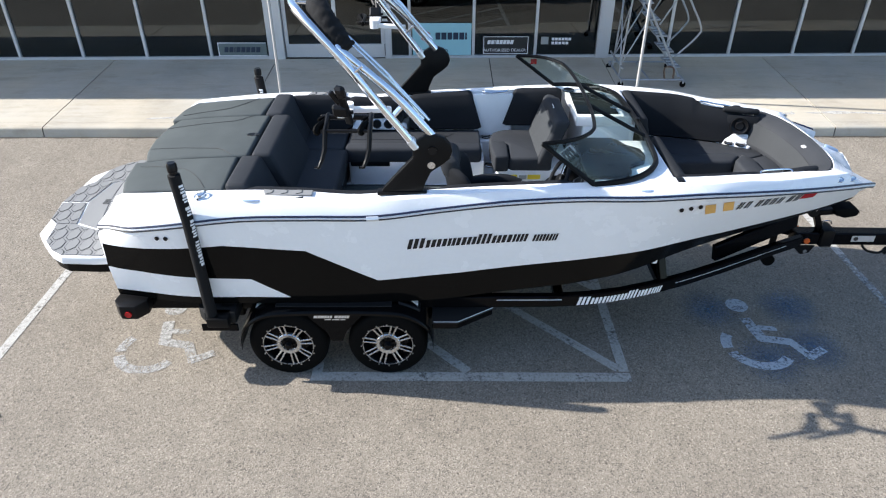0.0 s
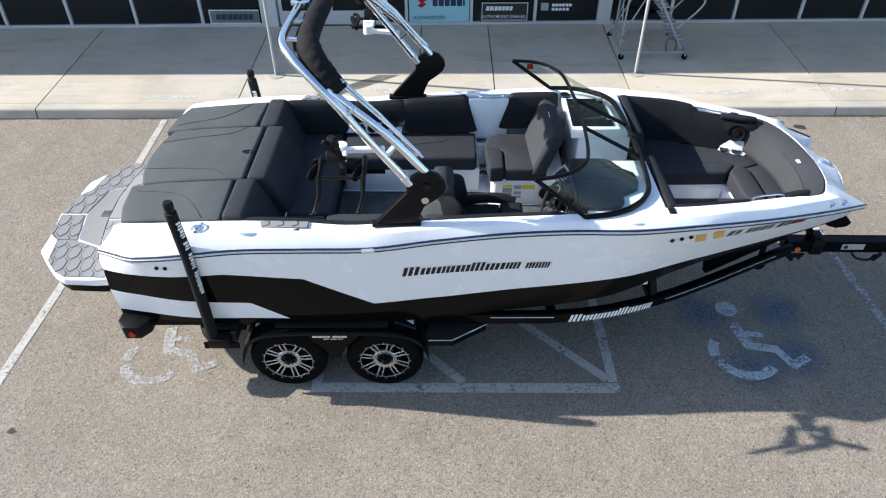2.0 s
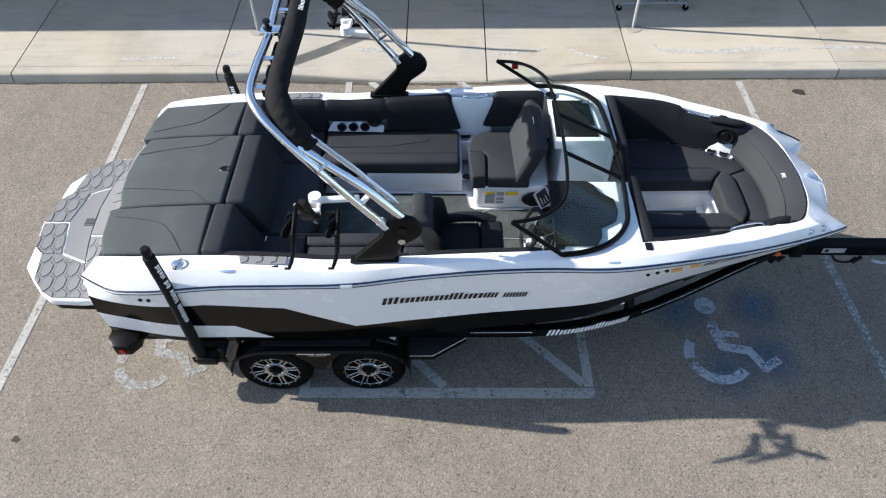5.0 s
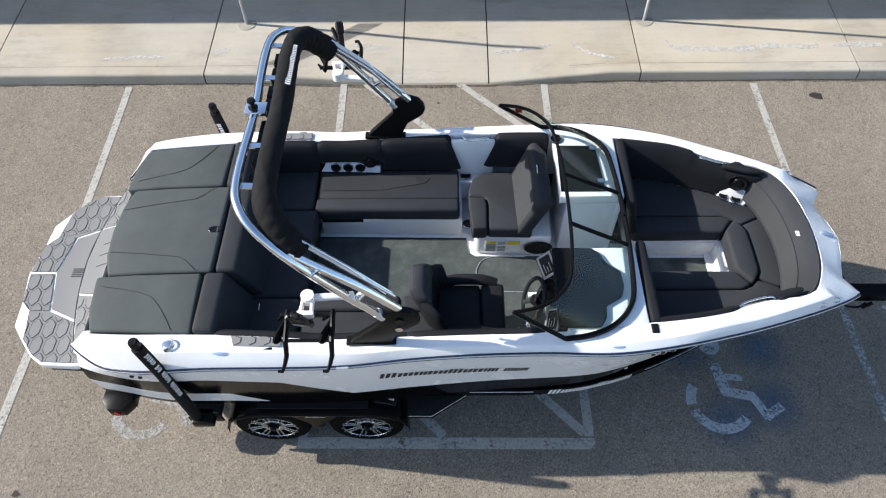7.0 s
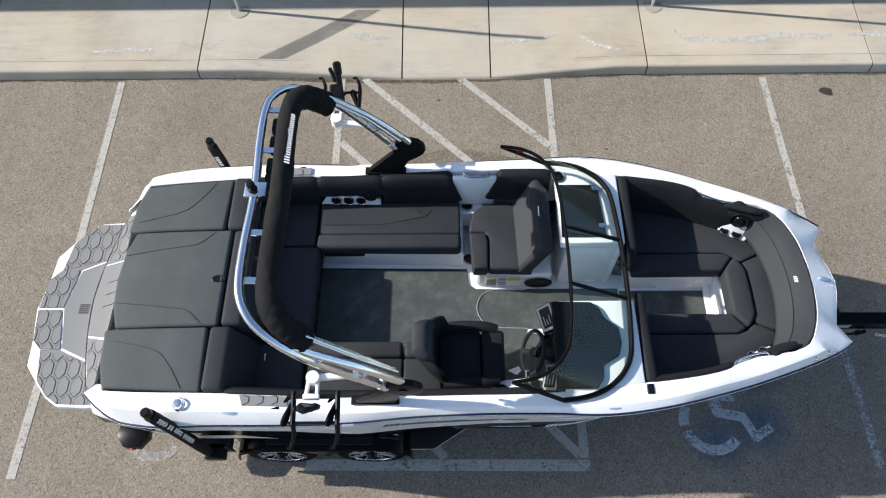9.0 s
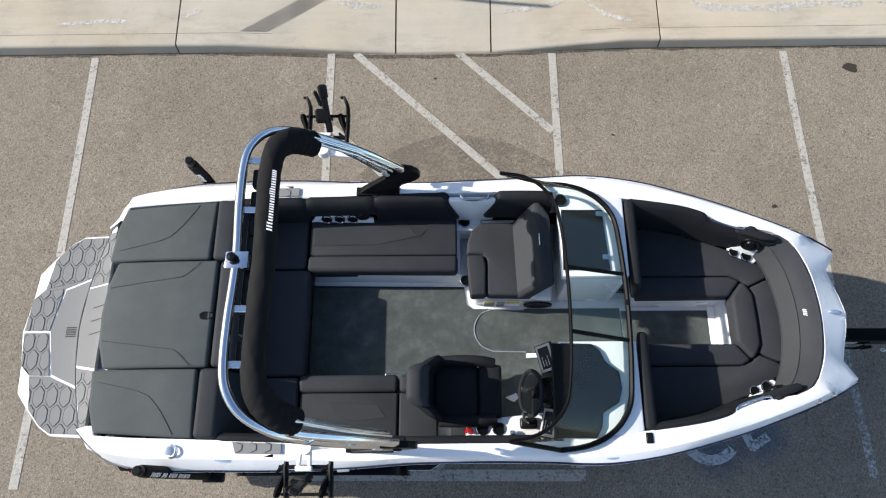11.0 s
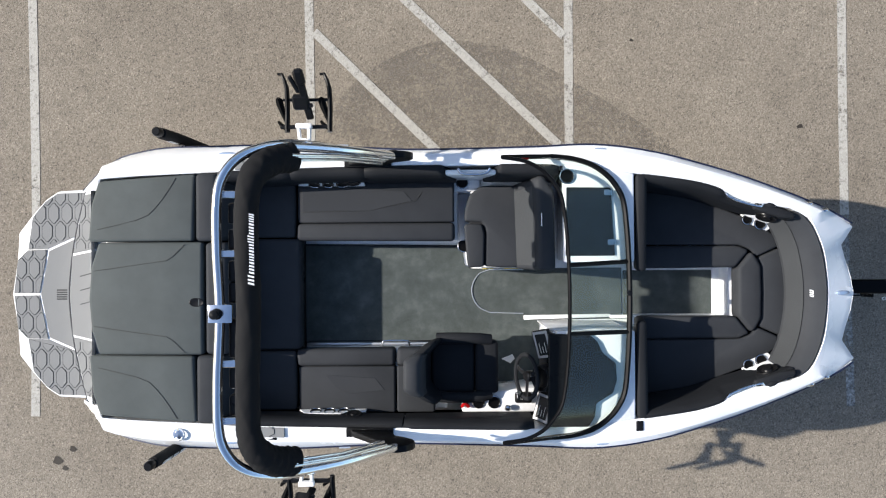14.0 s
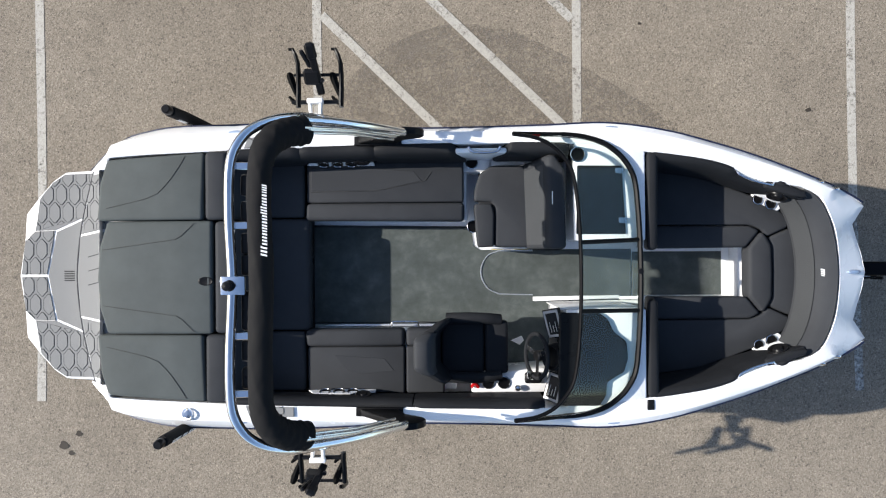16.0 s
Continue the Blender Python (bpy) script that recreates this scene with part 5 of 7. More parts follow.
for s in (-1, 1):
    bolster(1.80, 2.86, s, 1.355, "bow_side_bolster", VINYL_BLACK, "black vinyl bow bolster", 0.03, 0.085, 36, lambda x: -0.018 if 2.47 < x < 2.78 else 0.006, 0.0, 0.04)
    cushion("bow_corner_bolster", [(2.70, s * 0.67), (2.72, s * 0.73), (2.93, s * 0.672), (3.03, s * 0.635), (3.035, s * 0.585), (2.92, s * 0.60)], 1.672, 1.728, VINYL_BLACK, "black vinyl bow corner bolster", 0.024)
    part("speaker_panel", bm_prism([(2.76, s * 0.665), (3.03, s * 0.575), (3.05, s * 0.605), (2.78, s * 0.70)], 1.475, 1.66, 0.008, 2), VINYL_BLACK, boat, "black panel round the bow speaker")
    part("speaker_plinth", bm_prism([(2.765, s * 0.662), (3.06, s * 0.548), (3.08, s * 0.60), (2.78, s * 0.70)], 1.35, 1.475, 0.008, 2, lambda x, y, z, s=s: (x, y - s * 0.22 * (1.475 - z), z)), GEL, boat, "white moulded corner under the bow speaker")
    pl = part("bow_cup_panel", bm_prism([(2.755, s * 0.65), (2.80, s * 0.575), (2.97, s * 0.505), (3.03, s * 0.56), (2.86, s * 0.66)], 1.335, 1.38, 0.012, 2), GEL, boat, "white panel with two cup holders")
    cup(2.80, s * 0.602, 1.382, pl, 0.036)
    cup(2.905, s * 0.565, 1.382, pl, 0.040)
    sp = bm_lathe([(0.0, 0.02), (0.034, 0.022), (0.04, 0.006), (0.045, 0.002), (0.066, 0.012), (0.078, 0.018), (0.084, 0.004), (0.084, -0.02)], 22)
    sp.transform(Matrix.Translation((2.88, s * 0.620, 1.555)) @ Vector((0, 0, 1)).rotation_difference(Vector((-0.38, -s, 0.22)).normalized()).to_matrix().to_4x4())
    part("bow_speaker", sp, SATIN_BLACK, boat, "round black bow speaker")
    rows = []
    for k in range(13):
        x = 2.42 + 0.40 * k / 12
        w = 0.036 * min(1.0, k / 3, (12 - k) / 2 + 0.15)
        v, z = cv(x), cz(x)
        rows.append([(x, s * (v + 0.012), z + 0.001), (x, s * (v - w * 0.3), z - 0.006), (x, s * (v - w), z - 0.03), (x, s * (v - w - 0.006), z - 0.07)])
    part("handle_recess", bm_loft(rows), GEL, boat)
    part("bow_grab_handle", bm_tube(spline([(x, s * (cv(x) - d), cz(x) + h) for x, d, h in ((2.48, 0.02, -0.012), (2.51, 0.042, 0.0), (2.63, 0.05, 0.002), (2.75, 0.042, 0.0), (2.78, 0.02, -0.012))], 4), 0.0085, 8), STEEL, boat, "stainless bow grab handle")

# deck fittings


def cleat(x, v, z, s, L=0.13):
    c = part("pop_up_cleat", bm_lathe([(0, 0.006), (0.8, 0.005), (1.0, 0.0)], 20), LENS_BLUE, boat, "oval bright pop-up cleat")
    c.matrix_basis = Matrix.Translation((x, v, z)) @ Matrix.Rotation(radians(s * 8), 4, "X") @ Matrix.Diagonal((L / 2, 0.022, 1.5, 1))


for s in (-1, 1):
    cleat(-1.42, s * 1.135, 1.697, s, 0.15)
    cleat(1.50, s * 1.13, 1.775, s, 0.14)
    mt = part("gunwale_mat", bm_prism([(-1.36, s * 1.01), (-0.98, s * 1.025), (-0.98, s * 1.10), (-1.33, s * 1.095)], 1.712, 1.726, 0.003, 1), EVA, boat, "small grey foam step mat")
    for k in range(3):
        part("groove", bm_tube([(-1.32 + 0.11 * k, s * 1.015, 1.728), (-1.28 + 0.11 * k, s * 1.03, 1.728), (-1.28 + 0.11 * k, s * 1.07, 1.728), (-1.32 + 0.11 * k, s * 1.09, 1.728)], 0.003, 4), EVA_LINE, mt)
    part("mat_notch", bm_box(-1.27, -1.04, s * 1.11 - 0.012, s * 1.11 + 0.012, 1.695, 1.712, 0.004), SATIN_BLACK, boat)
    for k in range(3):
        x = 1.80 + 0.075 * k
        d = bm_disc((0, 0, 0), 0.017, 0.008, 12, "Y")
        part("drain_fitting", d, SATIN_BLACK, boat).matrix_basis = Matrix.Translation(on_side(x, 1.60 + 0.006 * k, s, 0.004 + (0.004 if s > 0 else 0)))
        part("drain_ring", bm_tube([(0.021 * math.cos(a), 0, 0.021 * math.sin(a)) for a in [2 * math.pi * i / 14 for i in range(14)]], 0.005, 5, True), BRUSHED, boat).matrix_basis = Matrix.Translation(on_side(x, 1.60 + 0.006 * k, s, 0.006))
    for k in range(2):
        x = -2.18 + 0.07 * k
        part("drain_fitting", bm_disc((0, 0, 0), 0.016, 0.008, 12, "Y"), SATIN_BLACK, boat).matrix_basis = Matrix.Translation(on_side(x, 1.395 + 0.004 * k, s, 0.004 + (0.004 if s > 0 else 0)))
    for k, x in enumerate((3.16, 3.29)):
        q = part("bow_fitting", bm_lathe([(0, 0.008), (0.7, 0.008), (0.9, 0.012), (1.0, 0.0)], 18), STEEL, boat)
        q.matrix_basis = Matrix.Translation((x, s * (rv(x) - 0.035), rz(x) + 0.062)) @ Matrix.Rotation(radians(-s * 55), 4, "X") @ Matrix.Diagonal((0.045, 0.026, 1, 1))


part("bow_light", bm_loft([[(3.462 + 0.068 * k * math.cos(a), 0.004 + 0.019 * k * math.sin(a), z - 0.028 * k * math.cos(a)) for a in [2 * math.pi * i / 20 for i in range(20)]] for k, z in ((1.0, 1.57), (1.0, 1.604), (0.9, 1.613), (0.5, 1.617), (0.05, 1.618))], closed=True), LENS_BLUE, boat, "raised oval bow light with a blue-grey lens", 60)
bitt = part("mooring_bitt", bm_lathe([(0, 0.028), (0.03, 0.026), (0.034, 0.014), (0.05, 0.012), (0.056, 0.0)], 20), STEEL, boat, "round stainless mooring bitt")
bitt.matrix_basis = Matrix.Translation((-1.82, -1.075, 1.693))
part("ring", bm_tube([(0.042 * math.cos(a), 0.042 * math.sin(a), 0.02 + 0.02 * math.cos(a)) for a in [2 * math.pi * k / 16 for k in range(16)]], 0.008, 6, True), CHROME, bitt)
part("fuel_filler", bm_box(1.76, 1.815, -1.04, -0.96, 1.79, 1.808, 0.012, 3), SATIN_BLACK, boat, "small black oval deck filler")

# hull lettering as plain slanted blocks, and plain bars for the registration
def side_mark(name, x0, z0, dzdx, widths, h, gap, slant, mat, s, label=""):
    def put(u, w):
        x = x0 + u
        z = z0 + dzdx * u + w
        return on_side(x, z, s, 0.004)
    for b in bar_list(widths, h, gap, slant, put):
        part(name, b, mat, boat, label)


def letter_blocks(name, x0, z0, dzdx, total, h, mat, s, shapes, label=""):
    mark_bars(script_blocks(shapes, total, h, lambda u, w: on_side(x0 + u, z0 + dzdx * u + w, s, 0.004)), mat, boat, label)


for s in (-1, 1):
    letter_blocks("maker_mark", -0.28, 1.275, 0.055, 0.93, 0.095, PRINT_BLACK, s, [1.7, 1, 1, 0.8, 1, 0.9, 1.4, 0.9, 1, 0.7, 0.7], "dark grey printed bar")
    letter_blocks("model_mark", 0.69, 1.325, 0.05, 0.19, 0.085, PRINT_BLACK, s, [1, 1, 1, 0.8])
    side_mark("registration_bar", 2.28, 1.52, 0.0, [0.017, 0.015, -0.008, 0.017, 0.014, -0.04, 0.017, 0.015, -0.006, 0.017, 0.015, -0.006, 0.015, 0.017, -0.006, 0.017, 0.015, -0.035, 0.015, 0.017, -0.006, 0.016, 0.016], 0.080, 0.008, 0.2, PRINT_GREY, s, "grey registration character as a plain bar")
    side_mark("registration_sticker", 2.83, 1.535, -0.02, [0.13], 0.07, 0, 0.25, RED, s, "red registration sticker")
    side_mark("orange_sticker", 2.02, 1.515, 0.02, [0.088], 0.105, 0, -0.3, ORANGE, s, "square orange permit sticker")
    side_mark("orange_sticker", 2.17, 1.52, 0.02, [0.088], 0.105, 0, -0.3, ORANGE, s, "square orange permit sticker")


# transom step and swim platform with grooved foam mats
def clip(poly, edge_a, edge_b):
    out = []
    (ax, ay), (bx, by) = edge_a, edge_b

    def inside(p):
        return (bx - ax) * (p[1] - ay) - (by - ay) * (p[0] - ax) >= 0
    for i, p in enumerate(poly):
        q = poly[(i + 1) % len(poly)]
        ip, iq = inside(p), inside(q)
        if ip:
            out.append(p)
        if ip != iq:
            d1 = (bx - ax) * (p[1] - ay) - (by - ay) * (p[0] - ax)
            d2 = (bx - ax) * (q[1] - ay) - (by - ay) * (q[0] - ax)
            t = d1 / (d1 - d2)
            out.append((p[0] + (q[0] - p[0]) * t, p[1] + (q[1] - p[1]) * t))
    return out


def area(poly):
    return 0.5 * sum(poly[i][0] * poly[(i + 1) % len(poly)][1] - poly[(i + 1) % len(poly)][0] * poly[i][1] for i in range(len(poly)))


def hex_tiles(mat_ob, polys, z, zfun, w=0.118, h=0.212, p=0.050, strip=0.022):
    """Elongated hexagon panels clipped to convex outlines: a dark groove ring round a raised grey face."""
    pitch = h - p
    for poly in polys:
        if area(poly) < 0:
            poly = poly[::-1]
        for j in range(-7, 8):
            for i in range(-33, -20):
                cx = i * w + (w / 2 if j % 2 else 0)
                cy = j * pitch + 0.07

                def hexa(cutb):
                    a, b, q = w / 2 - cutb, h / 2 - cutb * 1.2, p * (1 - cutb / w)
                    return [(cx - a, cy - b + q), (cx - a * 0.16, cy - b), (cx + a * 0.16, cy - b), (cx + a, cy - b + q), (cx + a, cy + b - q), (cx + a * 0.16, cy + b), (cx - a * 0.16, cy + b), (cx - a, cy + b - q)]
                bits = []
                for cutb, z0, z1, slot in ((strip / 2, z - 0.001, z + 0.0012, 1), (strip / 2 + 0.0055, z - 0.001, z + 0.003, 0)):
                    hx = hexa(cutb)
                    for k in range(len(poly)):
                        hx = clip(hx, poly[k], poly[(k + 1) % len(poly)])
                        if len(hx) < 3:
                            break
                    if len(hx) < 3 or abs(area(hx)) < 0.0006:
                        break
                    b = bm_prism(hx, z0, z1, 0, 1, lambda x, y, zz: (x, y, zz + zfun(x, y)))
                    for f in b.faces:
                        f.material_index = slot
                    bits.append(b)
                if bits:
                    part("hexagon_panel", bm_join(bits), [EVA, EVA_LINE], mat_ob)


half = [(-3.567, 0.0), (-3.52, 0.32), (-3.506, 0.545), (-3.39, 0.695), (-3.263, 0.84), (-3.15, 0.915), (-2.88, 0.93), (-2.74, 0.92)]
plat_poly = half + [(x, -v) for x, v in reversed(half[1:])]
plat = part("swim_platform", bm_prism(plat_poly, 0.97, 1.05, 0.018, 3), GEL, boat, "white swim platform with grey hexagon foam mats")
part("platform_underside", bm_prism([(x * 1.0 + 0.015, v * 0.965) for x, v in plat_poly], 0.875, 0.969, 0.01, 1), GEL_BLACK, plat)


def flat(x, y):
    return 0.0


for s in (-1, 1):
    a = [(-3.545, s * 0.010), (-3.32, s * 0.010), (-3.245, s * 0.398), (-3.425, s * 0.392), (-3.508, s * 0.31)]
    b = [(-3.422, s * 0.396), (-3.245, s * 0.402), (-3.01, s * 0.505), (-2.80, s * 0.56), (-2.80, s * 0.905), (-3.15, s * 0.893), (-3.258, s * 0.823), (-3.378, s * 0.68), (-3.398, s * 0.53)]
    m_ = part("platform_mat", bm_join([bm_prism(a, 1.049, 1.055), bm_prism(b, 1.049, 1.055)]), EVA, boat, "grey foam platform mat with hexagon grooves")
    hex_tiles(m_, [a, b], 1.056, flat)
cp = part("platform_mat", bm_prism([(-3.305, 0.0), (-3.228, 0.385), (-2.99, 0.49), (-2.90, 0.50), (-2.93, 0.0), (-2.90, -0.50), (-2.99, -0.49), (-3.228, -0.385)], 1.049, 1.06, 0.003, 1), EVA, boat, "plain grey centre mat with an embossed emblem")
for k in range(5):
    part("emblem_bar", bm_box(-3.16, -3.07, -0.05 + 0.02 * k, -0.038 + 0.02 * k, 1.06, 1.063, 0), EVA_LINE, cp)


def step_z(x, y):
    return max(0.0, (x + 2.90)) * 0.22


st_half = [(-2.955, 0.0), (-2.925, 0.35), (-2.87, 0.62), (-2.79, 0.90), (-2.70, 0.955), (-2.50, 0.95), (-2.36, 0.93), (-2.36, 0.0)]
st_poly = st_half + [(x, -v) for x, v in reversed(st_half[1:-1])]
part("transom_step", bm_prism(st_poly, 0.95, 1.24, 0.012, 2, lambda x, y, z: (x, y, z + (step_z(x, y) if z > 1.1 else 0))), GEL, boat, "white moulded transom step")
for s in (-1, 1):
    a = [(-2.91, s * 0.36), (-2.87, s * 0.55), (-2.79, s * 0.86), (-2.60, s * 0.90), (-2.44, s * 0.86), (-2.46, s * 0.40), (-2.70, s * 0.40)]
    sheet = bm_prism(a, 1.242, 1.247, 0, 1, lambda x, y, z: (x, y, z + step_z(x, y)))
    m_ = part("step_mat", sheet, EVA, boat, "grey foam step mat with hexagon grooves")
    hex_tiles(m_, [a], 1.248, step_z)
    part("corner_fitting", bm_disc((-2.46, s * 0.93, 1.50), 0.03, 0.02, 12), SATIN_BLACK, boat)
cs = part("step_mat", bm_prism([(-2.94, 0.0), (-2.915, 0.34), (-2.72, 0.375), (-2.46, 0.375), (-2.46, -0.375), (-2.72, -0.375), (-2.915, -0.34)], 1.242, 1.25, 0, 1, lambda x, y, z: (x, y, z + step_z(x, y))), EVA, boat, "plain grey step mat with an embossed mark")
for k in range(3):
    part("emblem_bar", bm_prism([(-2.84, 0.16 - 0.12 * k), (-2.68, 0.20 - 0.12 * k), (-2.68, 0.207 - 0.12 * k), (-2.84, 0.167 - 0.12 * k)], 1.251, 1.254, 0, 1, lambda x, y, z: (x, y, z + step_z(x, y))), EVA_LINE, cs)
part("hinge_line", bm_tube(spline([(x + 0.004, v, 1.236 + step_z(x, v)) for x, v in [(a, b) for a, b in st_half[:4]][::-1]] + [(x + 0.004, -v, 1.236 + step_z(x, v)) for x, v in st_half[1:4]], 3), 0.007, 6), STRIPE_DARK, boat)


# ---- tower ----
def both(pts):
    return pts + [(x, -y, z) for x, y, z in reversed(pts[:-1])]


hoop_pts = [(-0.20, -1.06, 2.10), (-0.45, -1.067, 2.43), (-0.68, -1.055, 2.73), (-0.83, -1.005, 2.89), (-0.945, -0.925, 2.985), (-1.02, -0.81, 3.025), (-1.05, -0.67, 3.035), (-1.055, -0.40, 3.03), (-1.04, 0.0, 3.025)]
tower = part("wake_tower", bm_tube(spline(both(hoop_pts), 6), 0.031, 14), CHROME, boat, "folding polished aluminium wake tower")
cover_pts = [(-0.66, -0.965, 2.76), (-0.74, -0.935, 2.86), (-0.815, -0.875, 2.95), (-0.865, -0.75, 3.015), (-0.875, -0.5, 3.035), (-0.865, 0.0, 3.035)]
cp_path = spline(both(cover_pts), 16)
rng = random.Random(4)
ph = [rng.uniform(0, 6.28) for _ in range(8)]


def wrinkle(i, a):
    end = min(1.0, abs(i - 80) / 80) ** 3
    fold = 1 - abs(math.sin(i * 0.13 + 1.6 * a + ph[0]))
    crease = 1 - abs(math.sin(i * 0.41 - 2.3 * a + ph[2] + 1.5 * math.sin(i * 0.07)))
    return 1 + 0.028 * math.sin(i * 0.09 + ph[4]) * math.sin(2 * a + ph[1]) + 0.07 * fold ** 4 - (0.055 + 0.05 * end) * crease ** 5 + (0.008 + 0.03 * end) * math.sin(i * 0.9 + a + ph[3])


def boot_radius(y):
    return 0.072 + 0.017 * max(0.0, min(1.0, (abs(y) - 0.72) / 0.16))


part("canopy_cover", bm_tube(cp_path, [boot_radius(p.y) for p in cp_path], 36, False, 1.0, wrinkle), CANVAS, tower, "wrinkled black canvas boot over a rolled canopy", 80)
mark_bars(script_blocks([1.7, 1, 1, 0.8, 1, 0.9, 1.3, 0.9, 1, 0.7, 0.7], 0.42, 0.036, lambda u, w: (-0.808 - w, 0.17 + u, 3.110 + w * 0.14), 0.8), WHITE, tower, "white printed bar")
for s in (-1, 1):
    part("inner_leg", bm_tube(spline([(-0.07, s * 1.05, 2.17), (-0.34, s * 1.045, 2.48), (-0.66, s * 1.03, 2.76), (-0.72, s * 1.0, 2.83)], 4), 0.031, 14), CHROME, tower)
    part("leg_tie", bm_beam((-0.62, s * 1.07, 2.64), (-0.55, s * 1.045, 2.69), 0.05, 0.02), CHROME, tower)
    part("leg_tie", bm_beam((-0.36, s * 1.065, 2.32), (-0.28, s * 1.03, 2.40), 0.05, 0.02), CHROME, tower)
    for k, (dy, dz) in enumerate(((0.030, 0.03), (0.045, 0.05), (0.060, 0.025), (0.035, 0.06))):
        part("canopy_bow", bm_tube([(-0.10 - 0.02 * k, s * (1.04 - dy), 2.25 + dz), (-0.38, s * (1.03 - dy), 2.55 + dz), (-0.64, s * (1.0 - dy), 2.80 + dz)], 0.0105, 8), STEEL, tower)
    part("bow_clamp", bm_box(-0.255, -0.215, s * 0.985 - 0.02, s * 0.985 + 0.02, 2.375, 2.405, 0.006, 2, lambda x, y, z: (x, y, z + (x + 0.235) * -1.0)), STEEL, tower)
    # pivot bracket: sloped foot and round head
    foot = [(-0.46, 1.735), (-0.15, 1.745), (-0.135, 1.80), (-0.09, 1.90), (0.0, 1.965), (0.05, 2.01), (0.07, 2.07), (0.055, 2.12), (0.01, 2.175), (-0.06, 2.20), (-0.13, 2.19), (-0.19, 2.15), (-0.22, 2.09), (-0.22, 2.02), (-0.44, 1.775)]
    br = bm_prism(foot, 0, 0.052, 0.010, 2, lambda x, y, z, s=s: (x, s * (1.034 + z), y + 0.0))
    bk = part("pivot_bracket", br, POWDER, tower, "black cast pivot bracket on the gunwale", 40)
    part("bracket_foot", bm_box(-0.49, -0.12, s * 1.058 - 0.036, s * 1.058 + 0.036, 1.715, 1.745, 0.006, 2), POWDER, bk)
    part("pivot_bolt", bm_disc((0, 0, 0), 0.028, 0.014, 18, "Y"), STEEL, bk).matrix_basis = Matrix.Translation((-0.085, s * 1.085 + (0.0 if s < 0 else 0.014), 1.965))
    part("pivot_cap", bm_disc((0, 0, 0), 0.032, 0.016, 18, "Y"), SATIN_BLACK, bk).matrix_basis = Matrix.Translation((-0.075, s * 1.085 + (0.0 if s < 0 else 0.016), 2.08))
    part("tube_collar", bm_tube([(-0.19, s * 1.06, 2.09), (-0.235, s * 1.06, 2.15)], 0.036, 12), BRUSHED, bk)
    # board rack: white cast arm, inner bar, two wavy forks with hooks, central lock
    arm = part("rack_arm", bm_beam((-0.36, s * 1.06, 2.38), (-0.66, s * 1.09, 2.39), 0.045, 0.04, 0.008), WHITE, tower, "white cast rack arm")
    part("arm_hub", bm_disc((-0.66, s * 1.095, 2.365), 0.044, 0.075, 20), WHITE, arm)
    for xo in (-0.038, 0.038):
        part("arm_rail", bm_beam((-0.66 + xo * 0.8, s * 1.10, 2.39), (-0.66 + xo, s * 1.24, 2.41), 0.022, 0.04, 0.005), WHITE, arm)
    part("arm_cap", bm_box(-0.715, -0.605, s * 1.225 - 0.018, s * 1.225 + 0.018, 2.385, 2.435, 0.008, 2), WHITE, arm)
    vs, zs = ((1.215, 1.385, 1.50), (2.385, 2.355, 2.145)) if s < 0 else ((1.225, 1.41, 1.595), (2.375, 2.385, 2.36))

    def fp(f, x, dz=0.0):
        """A point on the rack: f from the inner bar (0) over the outer bar (0.5) to the fork's tip (1)."""
        return (x, s * float(np.interp(f, [-0.2, 0, 0.5, 1.0], [vs[0] - 0.07, *vs])), float(np.interp(f, [0, 0.5, 0.75, 1.0], [zs[0], zs[1], zs[1] * 0.4 + zs[2] * 0.6, zs[2]])) + dz)
    part("rack_bar", bm_beam(fp(0.0, -0.83), fp(0.0, -0.49), 0.026, 0.034, 0.006), SATIN_BLACK, arm, "black rack cross bar")
    part("rack_bar", bm_beam(fp(0.5, -0.81), fp(0.5, -0.49), 0.020, 0.024, 0.005), SATIN_BLACK, arm)
    low, top = (Vector((-0.625, s * (vs[0] + 0.06), zs[0] - 0.02)), Vector((-0.665, s * (1.365 if s < 0 else 1.545), 2.63 if s < 0 else 2.567)))
    part("rack_spine", bm_beam(low, top, 0.050, 0.036, 0.008), SATIN_BLACK, arm, "black lock spine of a board rack")
    part("lock_head", bm_beam(low.lerp(top, 0.76), low.lerp(top, 1.10), 0.070, 0.050, 0.016), SATIN_BLACK, arm)
    part("lock_latch", bm_beam(low.lerp(top, 0.60) + Vector((-0.03, 0, 0)), low.lerp(top, 0.95) + Vector((-0.065, 0, 0)), 0.03, 0.035, 0.008), SATIN_BLACK, arm)
    part("lock_body", bm_beam(low.lerp(top, 0.22) + Vector((-0.04, 0, 0)), low.lerp(top, 0.55) + Vector((-0.03, 0, 0)), 0.11, 0.05, 0.014), SATIN_BLACK, arm)
    part("lock_bolt", bm_disc(low.lerp(top, 0.30) + Vector((0.03, 0, 0)), 0.014, 0.02, 12), SATIN_BLACK, arm)
    for x in (-0.79, -0.495):
        path = [fp(f, x + d) for f, d in ((-0.10, 0.008), (0.0, 0.006), (0.25, 0.010), (0.5, 0.010), (0.72, 0.004), (0.88, -0.014), (1.0, -0.034), (1.01, -0.062))]
        part("rack_fork", bm_tube(path, [0.017, 0.019, 0.018, 0.018, 0.016, 0.014, 0.012, 0.009], 8, False, 1.4), FRAME_BLACK, arm, "black board fork with a hooked foot")
        part("fork_finger", bm_tube(spline([fp(0.06, x + 0.004), fp(0.24, x - 0.018), fp(0.44, x - 0.042), fp(0.54, x - 0.052)], 3), [0.010, 0.012, 0.015, 0.018, 0.021, 0.024, 0.025, 0.025, 0.023, 0.014], 8, False, 1.5), RUBBER, arm, "thick black rubber finger")
